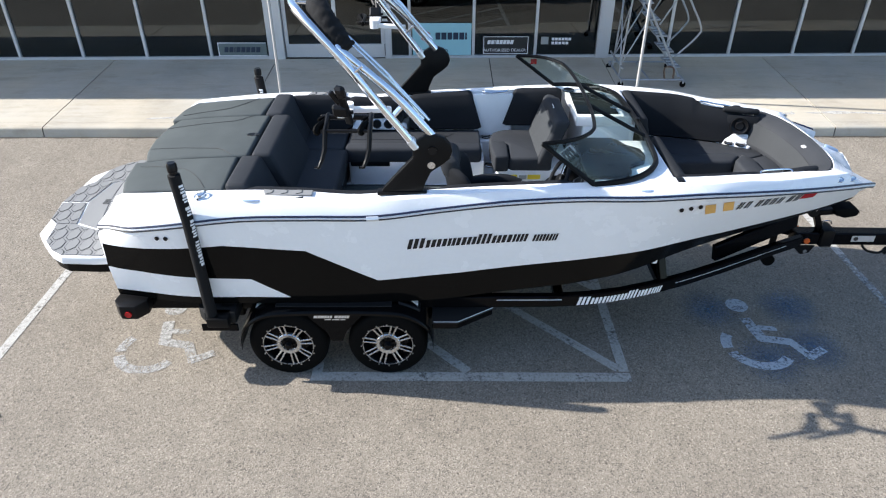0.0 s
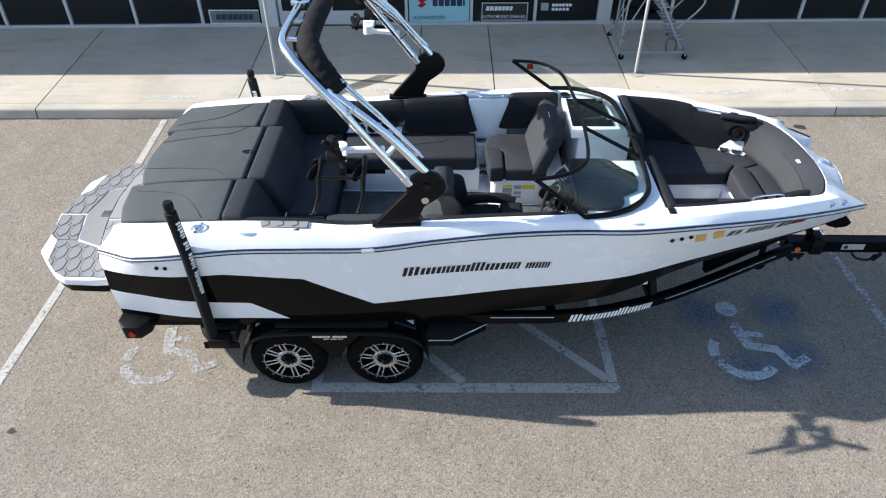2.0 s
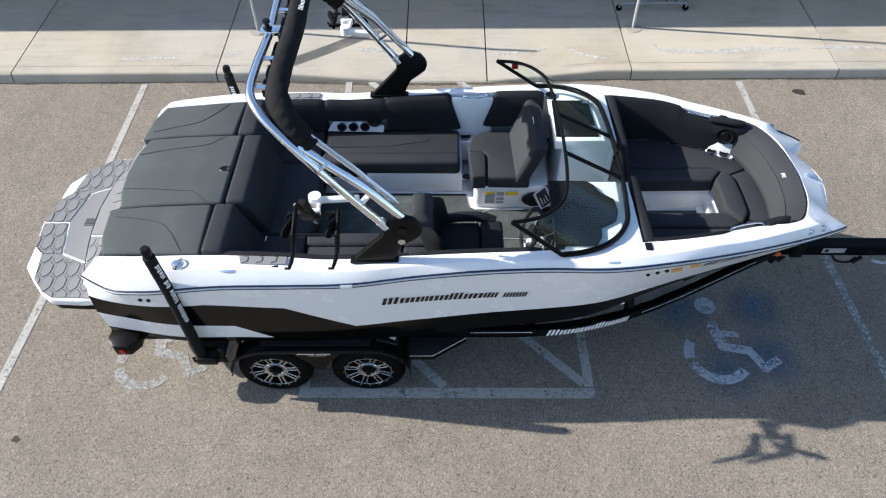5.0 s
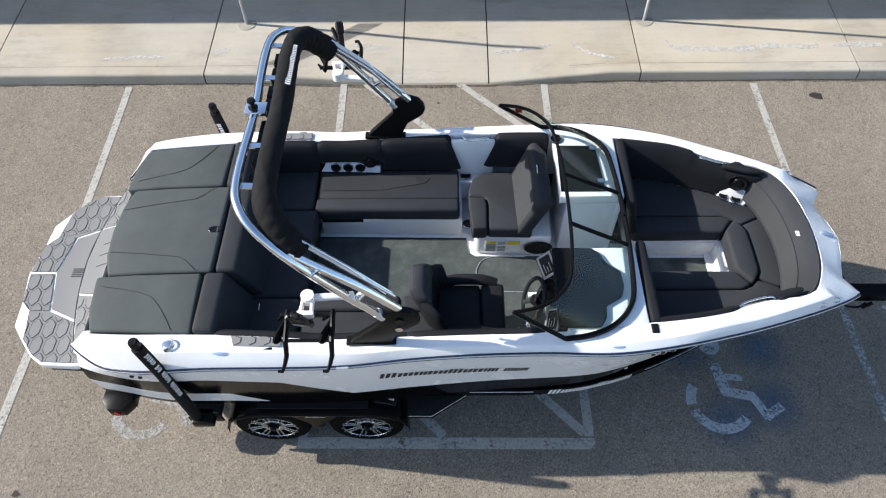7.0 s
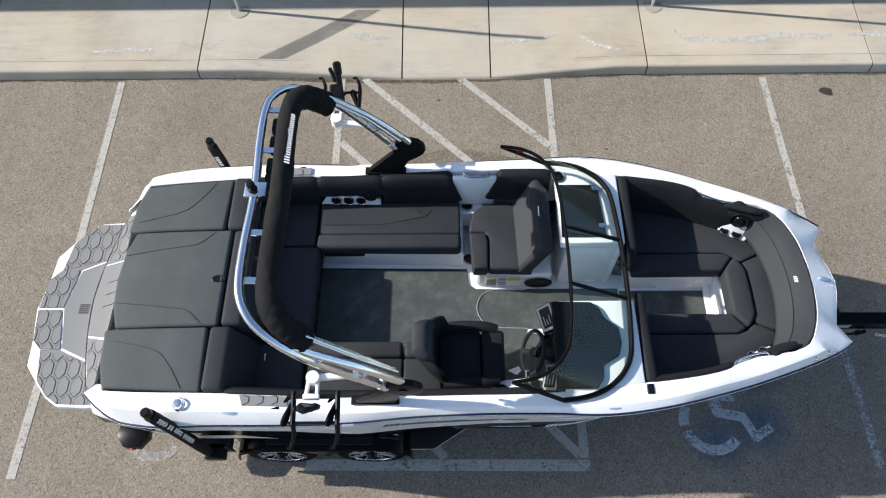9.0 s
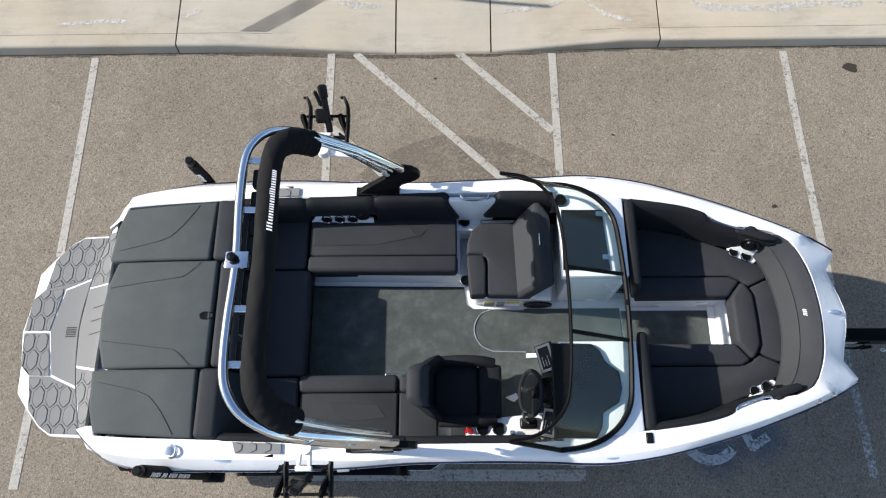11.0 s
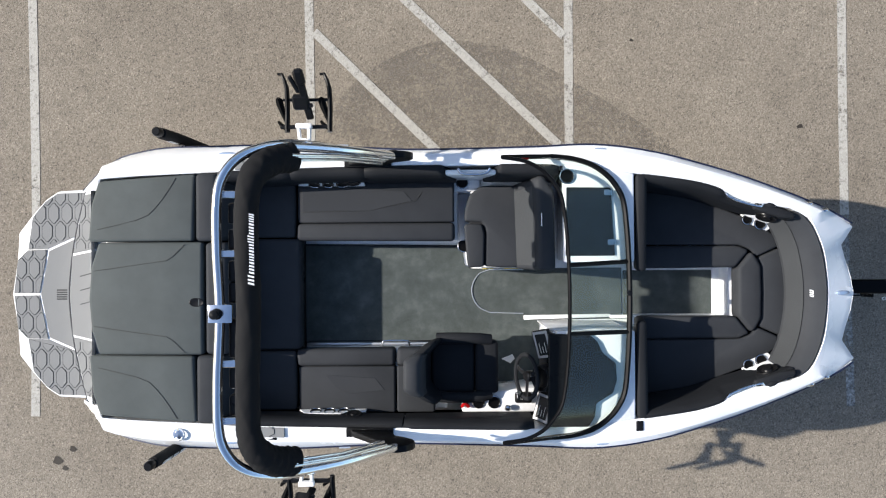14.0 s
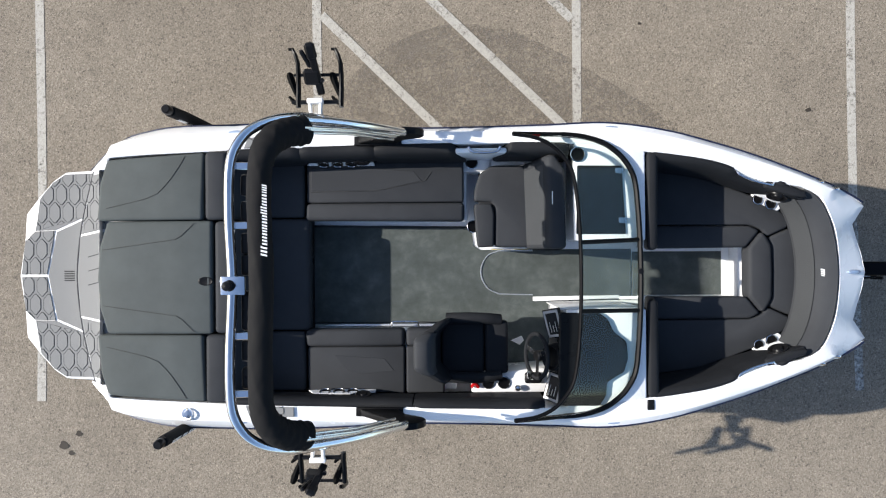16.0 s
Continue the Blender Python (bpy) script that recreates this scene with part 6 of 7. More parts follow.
        part("fork_hook", bm_tube(spline([fp(-0.04, x + 0.004), fp(0.02, x - 0.026), fp(0.11, x - 0.056)], 3), [0.012, 0.014, 0.015, 0.015, 0.013, 0.011, 0.008], 8), RUBBER, arm)
for v in (-0.647, -0.303, 0.356, 0.711):
    part("cross_rung", bm_beam((-1.05, v, 3.01), (-0.87, v, 3.00), 0.045, 0.02, 0.004), CHROME, tower)
for v in (-0.56, -0.395, -0.21, -0.10, 0.12, 0.25, 0.44, 0.60):
    part("tower_light_pod", bm_box(-1.005, -0.915, v - 0.065, v + 0.065, 2.90, 2.985, 0.018, 2), SATIN_BLACK, tower, "square black light pod under the tower")
mh = part("tow_fitting", bm_box(-1.10, -0.955, -0.055, 0.055, 3.03, 3.062, 0.006, 2), CHROME, tower, "bright tow point with a black pin")
part("tow_pin", bm_lathe([(0, 0.075), (0.026, 0.07), (0.03, 0.055), (0.018, 0.045), (0.018, 0.012), (0.034, 0.006), (0.034, 0.0)], 16), SATIN_BLACK, mh).matrix_basis = Matrix.Translation((-1.045, 0.0, 3.06))

# ---- the trailer ----
trailer = base_empty("boat_trailer", 0, CY, 0, "gloss black tandem-axle boat trailer with step fenders", "trailer")
trail_v = smooth([-2.6, 0.5, 1.1, 1.5, 1.85, 2.3, 2.7, 3.1, 3.45], [0.97, 0.97, 0.965, 0.92, 0.83, 0.65, 0.45, 0.24, 0.07])
trail_z = smooth([-2.6, 0.5, 1.2, 1.8, 2.4, 3.0, 3.45], [0.64, 0.645, 0.655, 0.69, 0.705, 0.70, 0.695])
for s in (-1, 1):
    rail_path = [(x, s * trail_v(x), trail_z(x)) for x in (-2.55, 0.9, 1.2, 1.5, 1.8, 2.1, 2.5, 2.9, 3.2, 3.4)]
    rows = []
    for i, p in enumerate(rail_path):
        x, y, z = p
        rows.append([(x, y - 0.035, z - 0.055), (x, y + 0.035, z - 0.055), (x, y + 0.035, z + 0.055), (x, y - 0.035, z + 0.055)])
    rb = bm_loft(rows, closed=True)
    for r in (rows[0], rows[-1]):
        rb.faces.new([rb.verts.new(p) for p in r])
    bmesh.ops.remove_doubles(rb, verts=rb.verts, dist=0.0005)
    bmesh.ops.bevel(rb, geom=list(rb.edges), offset=0.008, segments=2, affect="EDGES", clamp_overlap=True)
    rail_ob = part("side_rail", rb, TRAILER, trailer, "black box-section side rail")
    part("pin_line", bm_tube([(0.45, s * 1.007, 0.672), (1.0, s * 1.007, 0.674)], 0.0035, 5), WHITE, rail_ob)
    part("pin_line", bm_tube([(x, s * (trail_v(x) + 0.037), trail_z(x) + 0.012) for x in np.linspace(2.0, 3.2, 14)], 0.002, 5), WHITE, rail_ob)
    mark_bars(script_blocks([1.7, 1, 1, 0.8, 1, 0.9, 1.4, 0.9, 1, 0.7, 0.7], 0.74, 0.082, lambda u, w: (1.13 + u, s * (trail_v(1.13 + u) + 0.0385), trail_z(1.13 + u) - 0.04 + w)), WHITE, rail_ob, "white printed bar")
    # stern light boxes
    tb = bm_prism([(-2.70, -0.98), (-2.45, -0.98), (-2.44, -1.10), (-2.51, -1.19), (-2.64, -1.19), (-2.71, -1.10)], 0.61, 0.74, 0.01, 2, lambda x, y, z, s=s: (x, -s * y if s > 0 else y, z))
    box = part("tail_light_box", tb, POWDER, trailer, "black angular corner box with a red light")
    part("red_lamp", bm_disc((0, 0, 0), 0.028, 0.012, 18, "Y"), RED, box).matrix_basis = Matrix.Translation((-2.575, s * 1.19 + (0.0 if s < 0 else 0.012), 0.665))
    # wheels
    for wx in (-1.305, -0.465):
        r = 0.335
        prof = [(0.20, 0.095), (0.235, 0.10), (0.30, 0.098), (0.322, 0.085), (r, 0.06), (r, -0.06), (0.322, -0.085), (0.30, -0.098), (0.20, -0.095)]
        tyre = part("wheel", bm_lathe(prof, 40), RUBBER, trailer, "black road tyre on a machined alloy rim")
        tyre.matrix_basis = Matrix.Translation((wx, s * 1.095, r)) @ Matrix.Rotation(radians(90 if s < 0 else -90), 4, "X")
        part("rim_barrel", bm_lathe([(0.0, -0.02), (0.10, -0.02), (0.17, 0.0), (0.195, 0.03), (0.203, 0.085), (0.218, 0.10)], 36), RIM_BLACK, tyre)
        part("rim_lip", bm_lathe([(0.207, 0.096), (0.209, 0.103), (0.213, 0.103), (0.215, 0.096)], 40), RIM_FACE, tyre, "thin bright machined rim lip")
        rot0 = 0.2 if wx < -1 else 0.5
        for k in range(8):
            a = 2 * math.pi * k / 8 + rot0
            for off in (-0.017, 0.017):
                q = bm_beam((0.085, off * 0.90, 0.080), (0.208, off * 1.30, 0.094), 0.0145, 0.008, 0.002, (0, 0, 1))
                q.transform(Matrix.Rotation(a, 4, "Z"))
                part("spoke", q, RIM_FACE, tyre)
        for k in range(16):
            a = 2 * math.pi * k / 16
            part("rim_bolt", bm_disc((0.224 * math.cos(a), 0.224 * math.sin(a), 0.096), 0.006, 0.012, 6), RIM_FACE, tyre)
        part("rim_centre", bm_lathe([(0.0, 0.066), (0.062, 0.068), (0.072, 0.082), (0.100, 0.087), (0.107, 0.080), (0.104, 0.05)], 28), RIM_FACE, tyre, "bright machined wheel centre")
        part("hub_cap", bm_lathe([(0.0, 0.128), (0.022, 0.126), (0.030, 0.112), (0.034, 0.078), (0.061, 0.074), (0.064, 0.068)], 18), RIM_BLACK, tyre)
        for k in range(6):
            a = math.pi * k / 3 + rot0
            part("lug_nut", bm_disc((0.047 * math.cos(a), 0.047 * math.sin(a), 0.074), 0.009, 0.022, 6), RIM_BLACK, tyre)
    # tandem fender: arched sheet with rolled edge
    arch = spline([(-1.69, 0.36, 0), (-1.67, 0.50, 0), (-1.59, 0.62, 0), (-1.43, 0.705, 0), (-1.18, 0.725, 0), (-0.885, 0.727, 0), (-0.59, 0.725, 0), (-0.34, 0.705, 0), (-0.18, 0.62, 0), (-0.10, 0.50, 0), (-0.08, 0.36, 0)], 3)
    rows = []
    for p in arch:
        rows.append([(p.x, s * v, p.y + dz) for v, dz in ((0.84, 0.0), (1.20, 0.0), (1.225, -0.006), (1.235, -0.022), (1.23, -0.045), (1.215, -0.05), (1.215, -0.022), (0.84, -0.02))])
    fen = part("fender", bm_loft(rows, closed=True), TRAILER, trailer, "gloss black tandem fender with step pad")
    part("step_pad", bm_box(-1.37, -0.42, s * 1.04 - 0.14, s * 1.04 + 0.14, 0.728, 0.738, 0.004, 1), TREAD, fen, "textured black step pad")
    part("fender_end_box", bm_box(-0.37, -0.19, s * 0.99 - 0.13, s * 0.99 + 0.13, 0.69, 0.733, 0.01, 1, lambda x, y, z: (x, y, z - 0.08 * max(0, (x + 0.33)) / 0.14)), SATIN_BLACK, fen)
    web = [(-1.13, 0.70), (-0.64, 0.70), (-0.70, 0.62), (-0.80, 0.50), (-0.84, 0.40), (-0.93, 0.40), (-0.97, 0.50), (-1.08, 0.62)]
    # black sheet added behind the wheels to stand for the shade there
    part("wheel_gap_shade", bm_prism([(-1.62, 0.70), (-0.15, 0.70), (-0.15, 0.46), (-0.62, 0.44), (-0.72, 0.27), (-1.05, 0.27), (-1.15, 0.44), (-1.62, 0.46)], 0, 0.012, 0.002, 1, lambda x, y, z, s=s: (x, s * (0.86 + z), y)), TRAILER, fen, "black panel added to stand for the shade behind the wheels")
    part("fender_web", bm_prism(web, 0, 0.012, 0.002, 1, lambda x, y, z, s=s: (x, s * (1.20 + z), y)), TRAILER, fen)
    mk = [bars([0.03, 0.018, 0.03, 0.02, 0.018, 0.02, -0.012, 0.03, 0.02, 0.02, 0.018, 0.02], 0.028, 0.003, 0.3, lambda u, w, s=s: (-1.06 + u, s * 1.216, 0.645 + w)), bars([0.05, 0.06, 0.04], 0.01, 0.01, 0.1, lambda u, w, s=s: (-0.97 + u, s * 1.216, 0.625 + w))]
    part("dealer_mark", bm_join(mk), BRUSHED, fen, "silver dealer script as plain bars")
    for x in (-1.535, -0.235):
        tilt = -1 if x < -1 else 1
        part("spec_label", bm_prism([(-0.035, s * 1.02), (0.035, s * 1.02), (0.035, s * 1.085), (-0.035, s * 1.085)], 0, 0.003, 0, 1, lambda xx, y, z, x=x, t=tilt: (x + xx * 0.75 + z * 0.6 * t, y, (0.695 if t > 0 else 0.672) - xx * 0.7 * t + z)), WHITE, fen)
    # running boards
    part("front_step", bm_prism([(-0.09, s * 0.84), (0.42, s * 0.84), (0.42, s * 1.0), (0.12, s * 1.19), (-0.09, s * 1.19)], 0.56, 0.59, 0.006, 2), TREAD, trailer, "black front running board")
    part("step_edge", bm_tube([(0.42, s * 1.0, 0.585), (0.12, s * 1.19, 0.585), (-0.08, s * 1.19, 0.585)], 0.003, 6), BRUSHED, trailer)
    part("step_skirt", bm_prism([(-0.09, s * 1.175), (0.12, s * 1.175), (0.42, s * 0.985), (0.42, s * 0.97), (0.11, s * 1.155), (-0.09, s * 1.155)], 0.50, 0.56, 0.003, 1), TRAILER, trailer)
    part("rear_step", bm_prism([(-2.02, s * 0.84), (-1.70, s * 0.84), (-1.70, s * 1.20), (-1.95, s * 1.20), (-2.02, s * 1.12)], 0.58, 0.69, 0.008, 2), TREAD, trailer, "black rear running board")
    part("step_skirt", bm_box(-2.0, -1.70, s * 1.185 - 0.008, s * 1.185 + 0.008, 0.49, 0.56, 0.003, 1), TRAILER, trailer)
    # guide pole with padded sleeve
    gx, gv, gt = (-1.915, -1.225, 2.045) if s < 0 else (-1.90, 1.29, 1.90)
    pole = part("guide_pole", bm_tube([(gx + 0.035, gv, 0.66), (gx + 0.03, gv, 1.0), (gx + 0.02, gv, 1.55), (gx - 0.005, gv, gt - 0.09), (gx - 0.005, gv, gt - 0.085)], [0.045, 0.046, 0.046, 0.045, 0.03], 14), CANVAS, trailer, "black padded loading guide pole with white print")
    part("pole_tip", bm_lathe([(0.0, 0.0), (0.03, 0.0), (0.03, 0.03), (0.037, 0.035), (0.037, 0.085), (0.028, 0.10), (0, 0.10)], 14), SATIN_BLACK, pole).matrix_basis = Matrix.Translation((gx - 0.005, gv, gt - 0.095))
    part("pole_socket", bm_box(gx + 0.0, gx + 0.18, gv - 0.065, gv + 0.075, 0.60, 0.69, 0.012, 2), POWDER, pole)

    def ring_mark(z0, z1, a0, a1):
        rows = []
        for k in range(4):
            a = a0 + (a1 - a0) * k / 3
            rows.append([(gx + float(np.interp(z, [0.66, 1.0, 1.55, gt - 0.09], [0.035, 0.03, 0.02, -0.005])) + 0.0495 * math.cos(a), gv + 0.0495 * math.sin(a), z) for z in (z0, z1)])
        return bm_loft(rows)
    marks = []
    z = gt - (0.16 if s < 0 else 0.20)
    rr = random.Random(7)
    face = radians(-32) if s < 0 else radians(-85)
    for k in range(24):
        h = rr.choice((0.014, 0.018, 0.024))
        if k in (6, 9, 15):
            z -= 0.03
        marks.append(ring_mark(z - h, z, face - 0.40 + 0.14 * (k % 2), face + 0.40))
        z -= h + 0.008
    for b in marks:
        part("printed_bar", b, WHITE, pole)
    # bunk under the hull
    part("bunk", bm_beam((-2.4, s * 0.55, 0.585), (1.1, s * 0.55, 0.60), 0.14, 0.05), CANVAS, trailer)
    part("bunk_bracket", bm_beam((-1.0, s * 0.55, 0.46), (-1.0, s * 0.55, 0.56), 0.06, 0.06), TRAILER, trailer)
    part("front_brace", bm_beam((1.90, s * 0.80, 0.69), (1.86, s * 0.70, 0.94), 0.07, 0.05), TRAILER, trailer)
    part("guide_bunk", bm_beam((1.3, s * 0.60, 0.92), (2.35, s * 0.36, 1.02), 0.05, 0.14), CANVAS, trailer)
    part("bow_cradle", bm_beam((2.45, s * 0.42, 0.76), (3.30, s * 0.09, 0.93), 0.06, 0.17, 0.01), TRAILER, trailer, "black bow cradle plate")
    part("side_marker", bm_disc((0, 0, 0), 0.028, 0.012, 14, "Y"), AMBER, trailer).matrix_basis = Matrix.Translation((3.45, s * 0.112 + (0.0 if s < 0 else 0.012), 0.70))
part("rear_crossbar", bm_beam((-2.52, -1.0, 0.62), (-2.52, 1.0, 0.62), 0.10, 0.10, 0.008), TRAILER, trailer)
for x in (-1.305, -0.465):
    part("axle", bm_beam((x, -1.0, 0.335), (x, 1.0, 0.335), 0.07, 0.07, 0.008), TRAILER, trailer)
for x, z, w in ((-0.05, 0.50, 0.95), (-1.75, 0.50, 0.95), (1.0, 0.60, 0.94), (1.92, 0.64, 0.78)):
    part("crossmember", bm_beam((x, -w, z), (x, w, z), 0.08, 0.08, 0.008), TRAILER, trailer)
part("tongue", bm_beam((3.36, 0, 0.688), (5.6, 0, 0.66), 0.13, 0.13, 0.01), TRAILER, trailer, "black square trailer tongue")
part("swing_hinge", bm_box(3.60, 3.72, -0.09, 0.09, 0.61, 0.79, 0.012, 2), POWDER, trailer)
part("hinge_plate", bm_prism([(3.34, 0.63), (3.56, 0.63), (3.52, 0.55), (3.44, 0.53)], -0.095, -0.075, 0.004, 1, lambda x, y, z: (x, z, y)), POWDER, trailer)
part("hinge_bolt", bm_disc((0, 0, 0), 0.02, 0.012, 8, "Y"), STEEL, trailer).matrix_basis = Matrix.Translation((3.47, -0.096, 0.575))
post = part("winch_post", bm_beam((3.62, 0, 0.72), (3.50, 0, 0.98), 0.055, 0.055, 0.006), TRAILER, trailer, "black winch post with bow stop")
part("post_arm", bm_beam((3.47, 0, 0.95), (3.72, 0, 0.97), 0.07, 0.06, 0.008), TRAILER, post)
part("bow_stop", bm_prism([(3.66, 0.95), (3.76, 0.92), (3.86, 0.94), (3.89, 0.985), (3.84, 1.03), (3.74, 1.03), (3.65, 1.0)], -0.075, 0.075, 0.015, 2, lambda x, y, z: (x, z, y)), RUBBER, post)
part("winch_drum", bm_tube([(3.46, -0.07, 0.98), (3.46, 0.07, 0.98)], 0.05, 14), POWDER, post)
part("spec_plate", bm_prism([(3.90, 0.66), (4.12, 0.66), (4.12, 0.725), (3.90, 0.725)], 0, 0.003, 0, 1, lambda x, y, z: (x, -0.067 - z, y)), BRUSHED, trailer, "small silver specification plate")
part("plate_print", bm_disc((0, 0, 0), 0.022, 0.002, 14, "Y"), SIGN_BLACK, trailer).matrix_basis = Matrix.Translation((3.94, -0.0705, 0.692))
part("tongue_handle", bm_tube(spline([(4.02, -0.07, 0.62), (4.08, -0.09, 0.57), (4.20, -0.09, 0.55), (4.26, -0.07, 0.60)], 4), 0.012, 8), POWDER, trailer)
part("tongue_grip", bm_beam((4.24, -0.09, 0.54), (4.30, -0.09, 0.63), 0.03, 0.03), POWDER, trailer)
part("coil_wire", bm_tube(spline([(3.62, 0.0, 0.80), (3.58, -0.02, 0.85), (3.66, -0.03, 0.87), (3.70, 0.0, 0.82)], 5), 0.005, 6), STEEL, trailer)
jack = part("jack_leg", bm_tube([(3.25, 0.10, 0.40), (3.25, 0.10, 0.74)], 0.03, 12), POWDER, trailer, "black jack with small rubber wheel")
part("jack_wheel", bm_tube([(3.25, 0.065, 0.35), (3.25, 0.135, 0.35)], 0.06, 18), RUBBER, jack)
chain = []
for k in range(7):
    b = bm_tube([(0.022 * math.cos(a), 0.013 * math.sin(a), 0) for a in [2 * math.pi * i / 10 for i in range(10)]], 0.004, 5, True)
    b.transform(pose(4.42 + 0.036 * k, -0.12, 0.60 - 0.03 * math.sin(k * 0.5), 90 * (k % 2), 0, 0))
    chain.append(b)
part("safety_chain", bm_join(chain), BRUSHED, trailer, "short bright safety chain")

# ---- rolling ladder on the walkway ----
lad = base_empty("rolling_ladder", 3.36, 11.12, 0.355, "grey steel rolling warehouse ladder by the shop front", "ladder")


def lt(pts, r=0.014, name="tube"):
    part(name, bm_tube([Vector(p) for p in pts], r, 8), GALV, lad)


# base frame, treads rising to the rear platform, braces and hand rails
x0, x1, ya, yb = -0.50, 0.50, -0.42, 0.50
for a, b in (((x0, ya, 0.12), (x1, ya, 0.12)), ((x0, yb, 0.12), (x1, yb, 0.12)), ((x0, ya, 0.12), (x0, yb, 0.12)), ((x1, ya, 0.12), (x1, yb, 0.12)), ((x0, ya, 0.30), (x0, yb, 0.30)), ((-0.05, ya, 0.12), (-0.05, yb, 0.12))):
    lt([a, b], 0.015, "base_tube")
for y in (-0.25, 0.25):
    lt([(0.47, y, 0.12), (-0.42, y, 1.62)], 0.02, "stringer")
    lt([(x0, y, 0.12), (x0 + 0.06, y, 1.62)], 0.015, "back_leg")
    lt([(x0, y, 0.30), (-0.12, y, 1.10)], 0.012, "brace")
    lt(spline([(0.33, y * 1.2, 0.45), (0.62, y * 1.3, 0.78), (0.64, y * 1.3, 0.95), (0.40, y * 1.3, 1.35), (-0.20, y * 1.2, 2.35), (-0.45, y * 1.2, 2.45), (-0.48, y * 1.2, 1.62)], 4), 0.015, "hand_rail")
    lt([(0.02, y * 1.1, 0.95), (0.30, y * 1.25, 1.50)], 0.012, "rail_post")
lt([(x0, -0.25, 0.30), (x0 + 0.03, 0.25, 1.2)], 0.011, "cross_brace")
lt([(x0, 0.25, 0.30), (x0 + 0.03, -0.25, 1.2)], 0.011, "cross_brace")
for k in range(6):
    f = (k + 0.6) / 6
    x, z = 0.47 - 0.89 * f, 0.12 + 1.50 * f
    t = part("tread", bm_box(x - 0.09, x + 0.09, -0.27, 0.27, z - 0.012, z + 0.012, 0.004, 1), GALV, lad, "perforated grey steel tread")
    for j in range(3):
        part("grip_rib", bm_box(x - 0.075, x + 0.075, -0.18 + 0.15 * j, -0.12 + 0.15 * j, z + 0.012, z + 0.018, 0.002, 1), BRUSHED, t)
part("platform", bm_box(-0.62, -0.34, -0.27, 0.27, 1.62, 1.65, 0.005, 1), GALV, lad)
for x in (x0, x1):
    for y in (ya, yb):
        w = part("caster", bm_tube([(x, y - 0.016, 0.045), (x, y + 0.016, 0.045)], 0.045, 16), RUBBER, lad, "small black caster")
        part("fork", bm_box(x - 0.012, x + 0.012, y - 0.028, y + 0.028, 0.06, 0.12, 0.003, 1), GALV, w)
part("foot_bracket", bm_tube(spline([(0.22, -0.35, 0.10), (0.20, -0.33, 0.28), (0.34, -0.33, 0.28), (0.36, -0.35, 0.10)], 3), 0.014, 6), basic("rusty_steel", (0.12, 0.07, 0.04), 0.8), lad)

# ---- walkway of concrete slabs with a dropped kerb ----
walkway = new("pavement")
tagged(walkway, "pale concrete walkway with a dropped kerb", "pavement", "", "structure")
JOINTS = [-17.2, -14.35, -11.5, -8.65, -5.79, -2.94, -0.325, 0.82, 2.82, 5.69, 8.55, 11.4, 14.25, 17.1]
kerb_h = at([-2.3, -0.325, 0.82, 2.4], [0.265, 0.14, 0.14, 0.265])
RAMP = 1.1


def walk_z(x, d):
    """Height of the walkway d metres behind the kerb's face."""
    h = kerb_h(x)
    return h + (0.265 - h) * min(1.0, d / RAMP) + 0.05 * max(0.0, d)


def on_slab(x, y):
    """Height of the slabs' top at a place on the walkway."""
    bow = -0.06 * (1 - (kerb_h(x) - 0.14) / 0.125)
    return walk_z(x, y - yk(x) - bow) + 0.003


def slab(a, b):
    g = 0.009
    n = max(2, int((b - a) / 0.35))
    prof = [(-0.02, -0.20), (0.0, -0.03), (0.008, -0.010), (0.028, 0.0)]
    rows = []
    for k in range(n + 1):
        x = a + g + (b - a - 2 * g) * k / n
        bow = -0.06 * (1 - (kerb_h(x) - 0.14) / 0.125)
        row = []
        for d, dz in prof:
            row.append((x, yk(x) + bow + d, walk_z(x, max(d, 0)) + dz))
        for d in (0.16, 0.45, 0.8, RAMP, 2.0, front_y(x) - yk(x) - 0.05 - bow):
            row.append((x + 0.10 * d / 3.4 * 0, yk(x) + bow + d, walk_z(x, d)))
        rows.append(row)
    bmx = bm_loft(rows)
    for r in (rows[0], rows[-1]):
        for p, q in zip(r, r[1:]):
            bmx.faces.new([bmx.verts.new(v) for v in (p, q, (q[0], q[1], q[2] - 0.1), (p[0], p[1], p[2] - 0.1))])
    bmesh.ops.remove_doubles(bmx, verts=bmx.verts, dist=0.0003)
    link("slab", bmx, CONCRETE, walkway, "", 50)


for a, b in zip(JOINTS, JOINTS[1:]):
    slab(a, b)
part("slab_bed", bm_loft([[(x, yk(x) + d + (0.0 if d > 0.3 else -0.05 * (1 - (kerb_h(x) - 0.14) / 0.125)), walk_z(x, max(d, 0)) - (0.018 if d > 0 else 0.2)) for d in (-0.008, 0.012, 0.4, 0.9, RAMP, 2.75)] for x in np.linspace(-17.0, 17.0, 120)]), basic("joint_dirt", (0.05, 0.046, 0.04), 0.9), walkway)

# dirt gathered along the foot of the kerb
rows = []
rr = random.Random(3)
for x in np.linspace(-17, 17, 220):
    x = float(x)
    y1 = yk(x) - 0.06 * (1 - (kerb_h(x) - 0.14) / 0.125) - 0.012
    y0 = y1 - 0.018 - 0.03 * rr.random() - 0.02 * max(0.0, math.sin(x * 0.9 + 2.0))
    rows.append([Vector((x, y, gz(y) + 0.003)) for y in (y1, y0)])
GUTTER = road_paint("gutter_dirt", (0.085, 0.070, 0.055), 0.72, 0.26)
tagged(link("gutter_dirt", bm_loft(rows), GUTTER), "dark dirt along the foot of the kerb", "stain", "", "structure")

# chalky scrapes on the concrete
SCRAPE = road_paint("pale_scrape", (0.66, 0.645, 0.61), 0.72, 0.34)


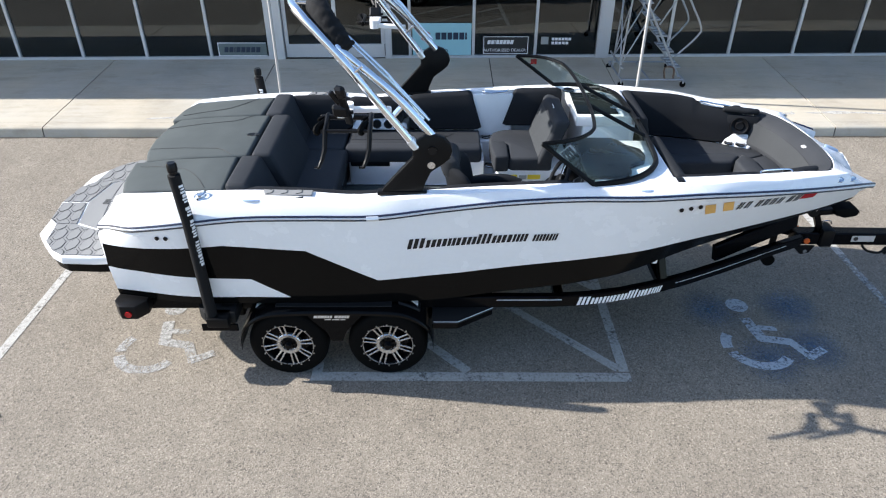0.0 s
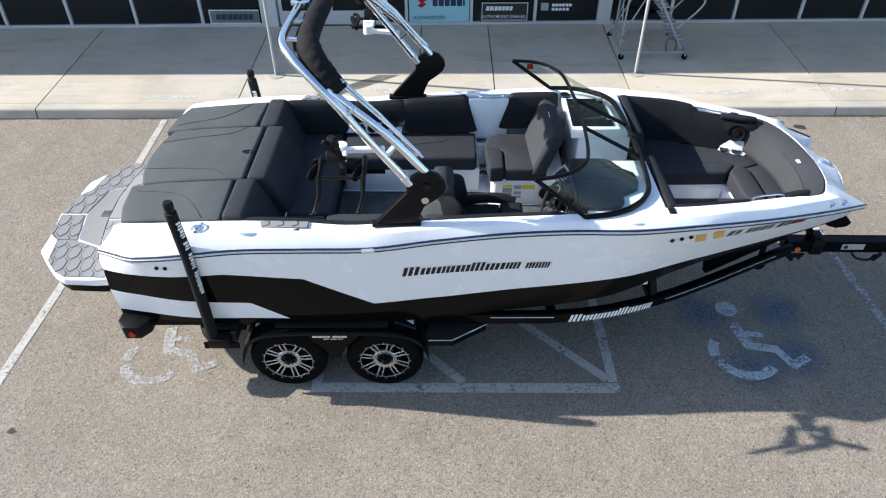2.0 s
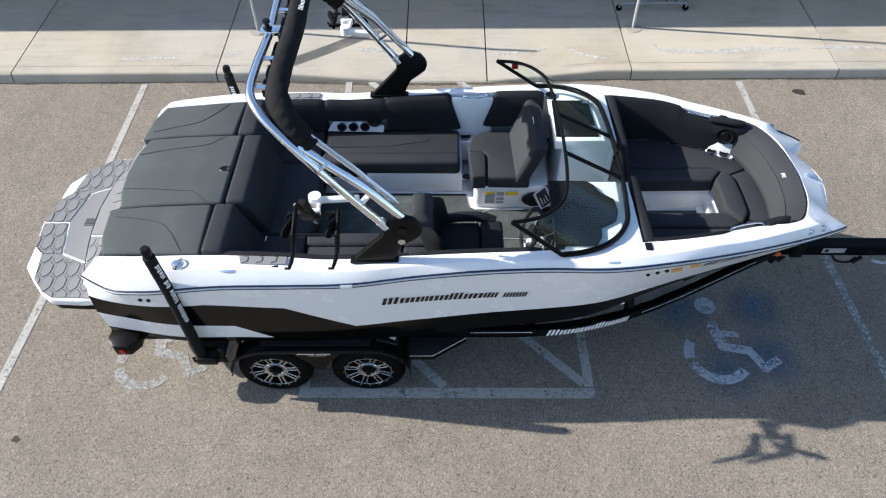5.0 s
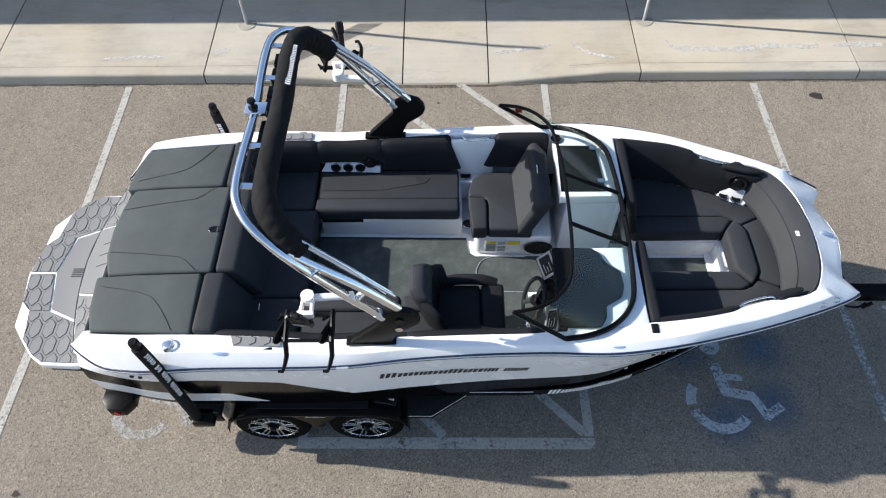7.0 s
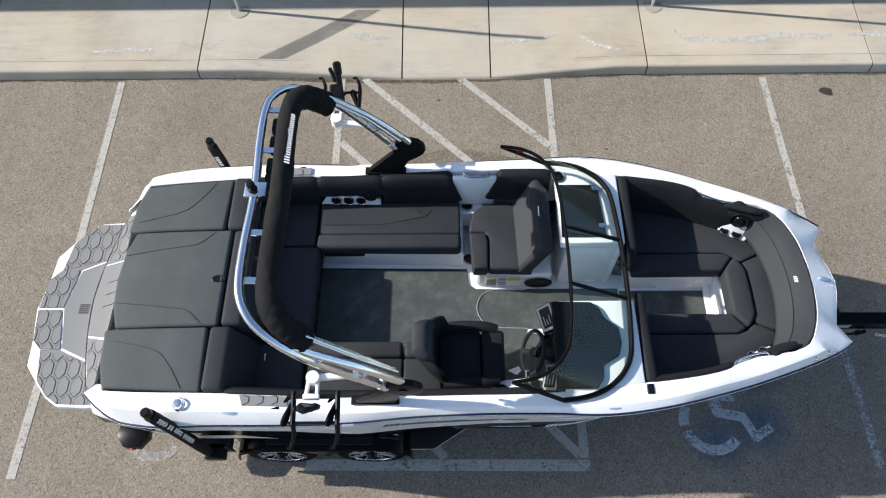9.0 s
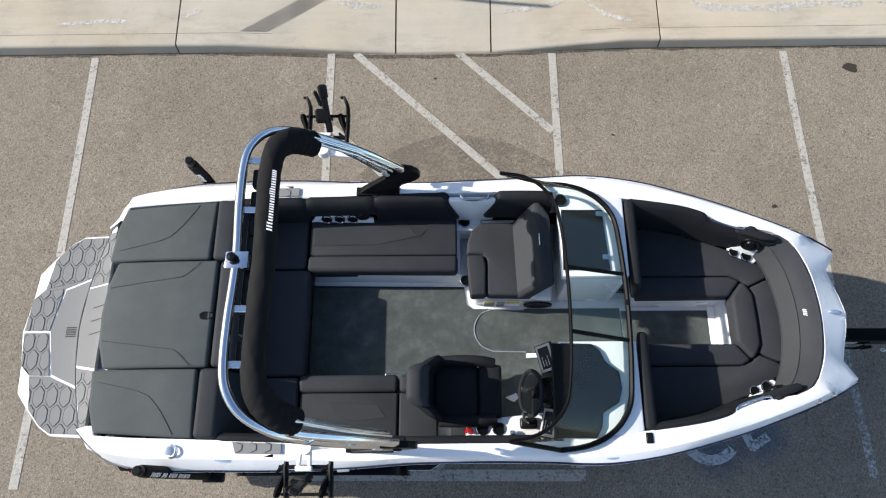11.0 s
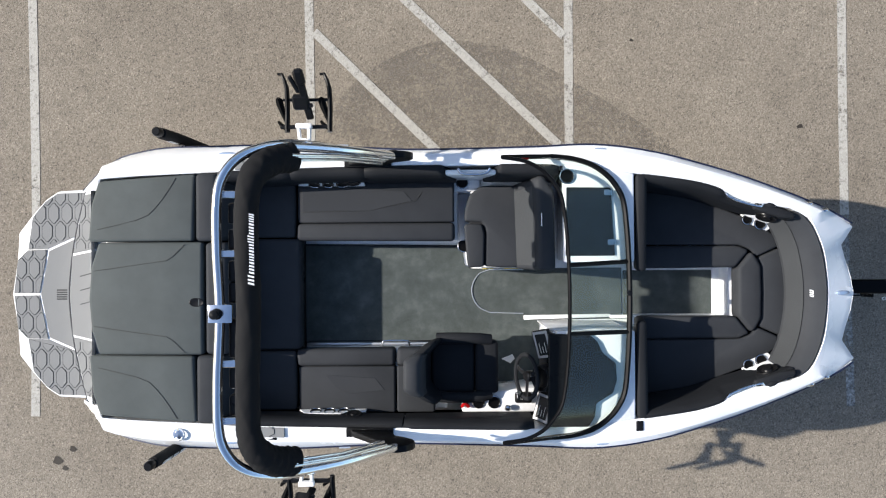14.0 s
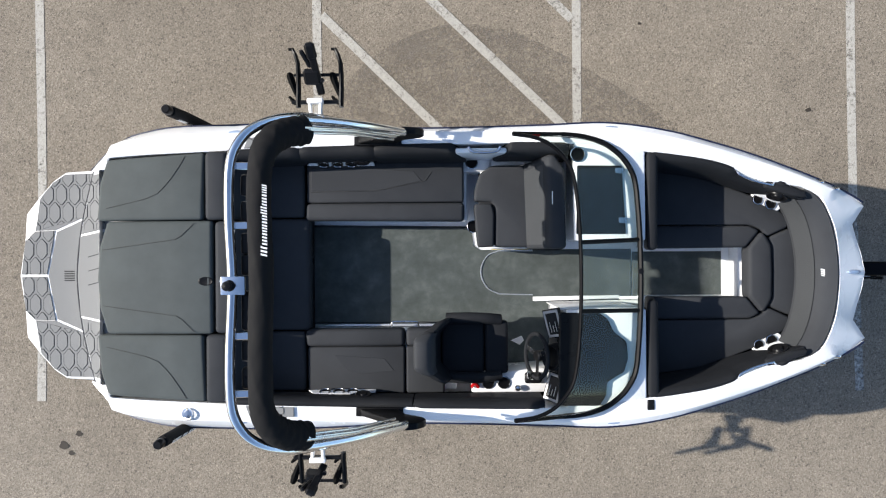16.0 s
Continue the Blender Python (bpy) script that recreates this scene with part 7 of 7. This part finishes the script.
def scrape(pts, w, mat, label):
    rows = []
    P = spline([(x, y, 0) for x, y in pts], 5)
    for i, p in enumerate(P):
        d = (P[min(i + 1, len(P) - 1)] - P[max(i - 1, 0)]).normalized()
        end = math.sqrt(max(0.02, math.sin(math.pi * i / (len(P) - 1))))
        sd = Vector((-d.y, d.x, 0)) * w * end * (0.5 + 0.16 * math.sin(i * 1.7) + 0.12 * math.sin(i * 0.6 + p.x))
        rows.append([Vector((q.x, q.y, on_slab(q.x, q.y))) for q in (p + sd, p - sd)])
    tagged(link("scrape_mark", bm_loft(rows), mat), label, "stain", "walkway scrapes", "structure")


scrape([(3.24, 9.86), (3.32, 9.73), (3.6, 9.69), (4.2, 9.68), (4.7, 9.74), (5.20, 9.72), (5.26, 9.80)], 0.10, SCRAPE, "pale chalky scrape on the walkway concrete")
scrape([(5.45, 9.74), (6.0, 9.76), (6.7, 9.72)], 0.085, SCRAPE, "pale chalky scrape on the walkway concrete")
scrape([(-4.39, 9.53), (-4.0, 9.57), (-3.53, 9.58)], 0.075, SCRAPE, "pale chalky scrape on the walkway concrete")
scrape([(1.95, 9.83), (2.2, 9.62), (2.5, 9.52)], 0.06, SCRAPE, "pale chalky scrape on the walkway concrete")
scrape([(-1.05, 9.84), (-0.80, 9.80), (-0.47, 9.79)], 0.09, SCRAPE, "pale chalky smear on the ramp concrete")
scrape([(0.9, 9.70), (1.3, 9.74), (1.72, 9.82)], 0.07, SCRAPE, "pale chalky smear on the ramp concrete")
scrape([(-2.86, 9.62), (-2.78, 9.68), (-2.66, 9.72)], 0.075, SCRAPE, "pale chalky scrape on the walkway concrete")
# diagonal band of thin dark lines along the ramp flare
FINE_LINE = road_paint("fine_dark_line", (0.20, 0.19, 0.17), 0.55)
strip = base_empty("hatched_band", 0, 0, 0, "diagonal band of thin dark lines across the ramp flare", "pavement strip")
strip["kind"] = "structure"
for k in range(60):
    f = k / 59
    x, y = -2.02 + 1.22 * f, 9.43 + 0.80 * f
    b = ragged((x - 0.17, y), (x + 0.17, y), 0.0075)
    for v in b.verts:
        v.co.z = on_slab(v.co.x, v.co.y) + 0.001
    part("groove", b, FINE_LINE, strip)
# tooled line behind the kerb edge
b = bm_loft([[(x, yk(x) + d, walk_z(x, d) + 0.0015) for d in (0.158, 0.164)] for x in np.linspace(-17, 17, 160)])
tagged(link("tooled_line", b, FINE_LINE), "fine tooled line along the kerb edge", "pavement joint", "", "structure")
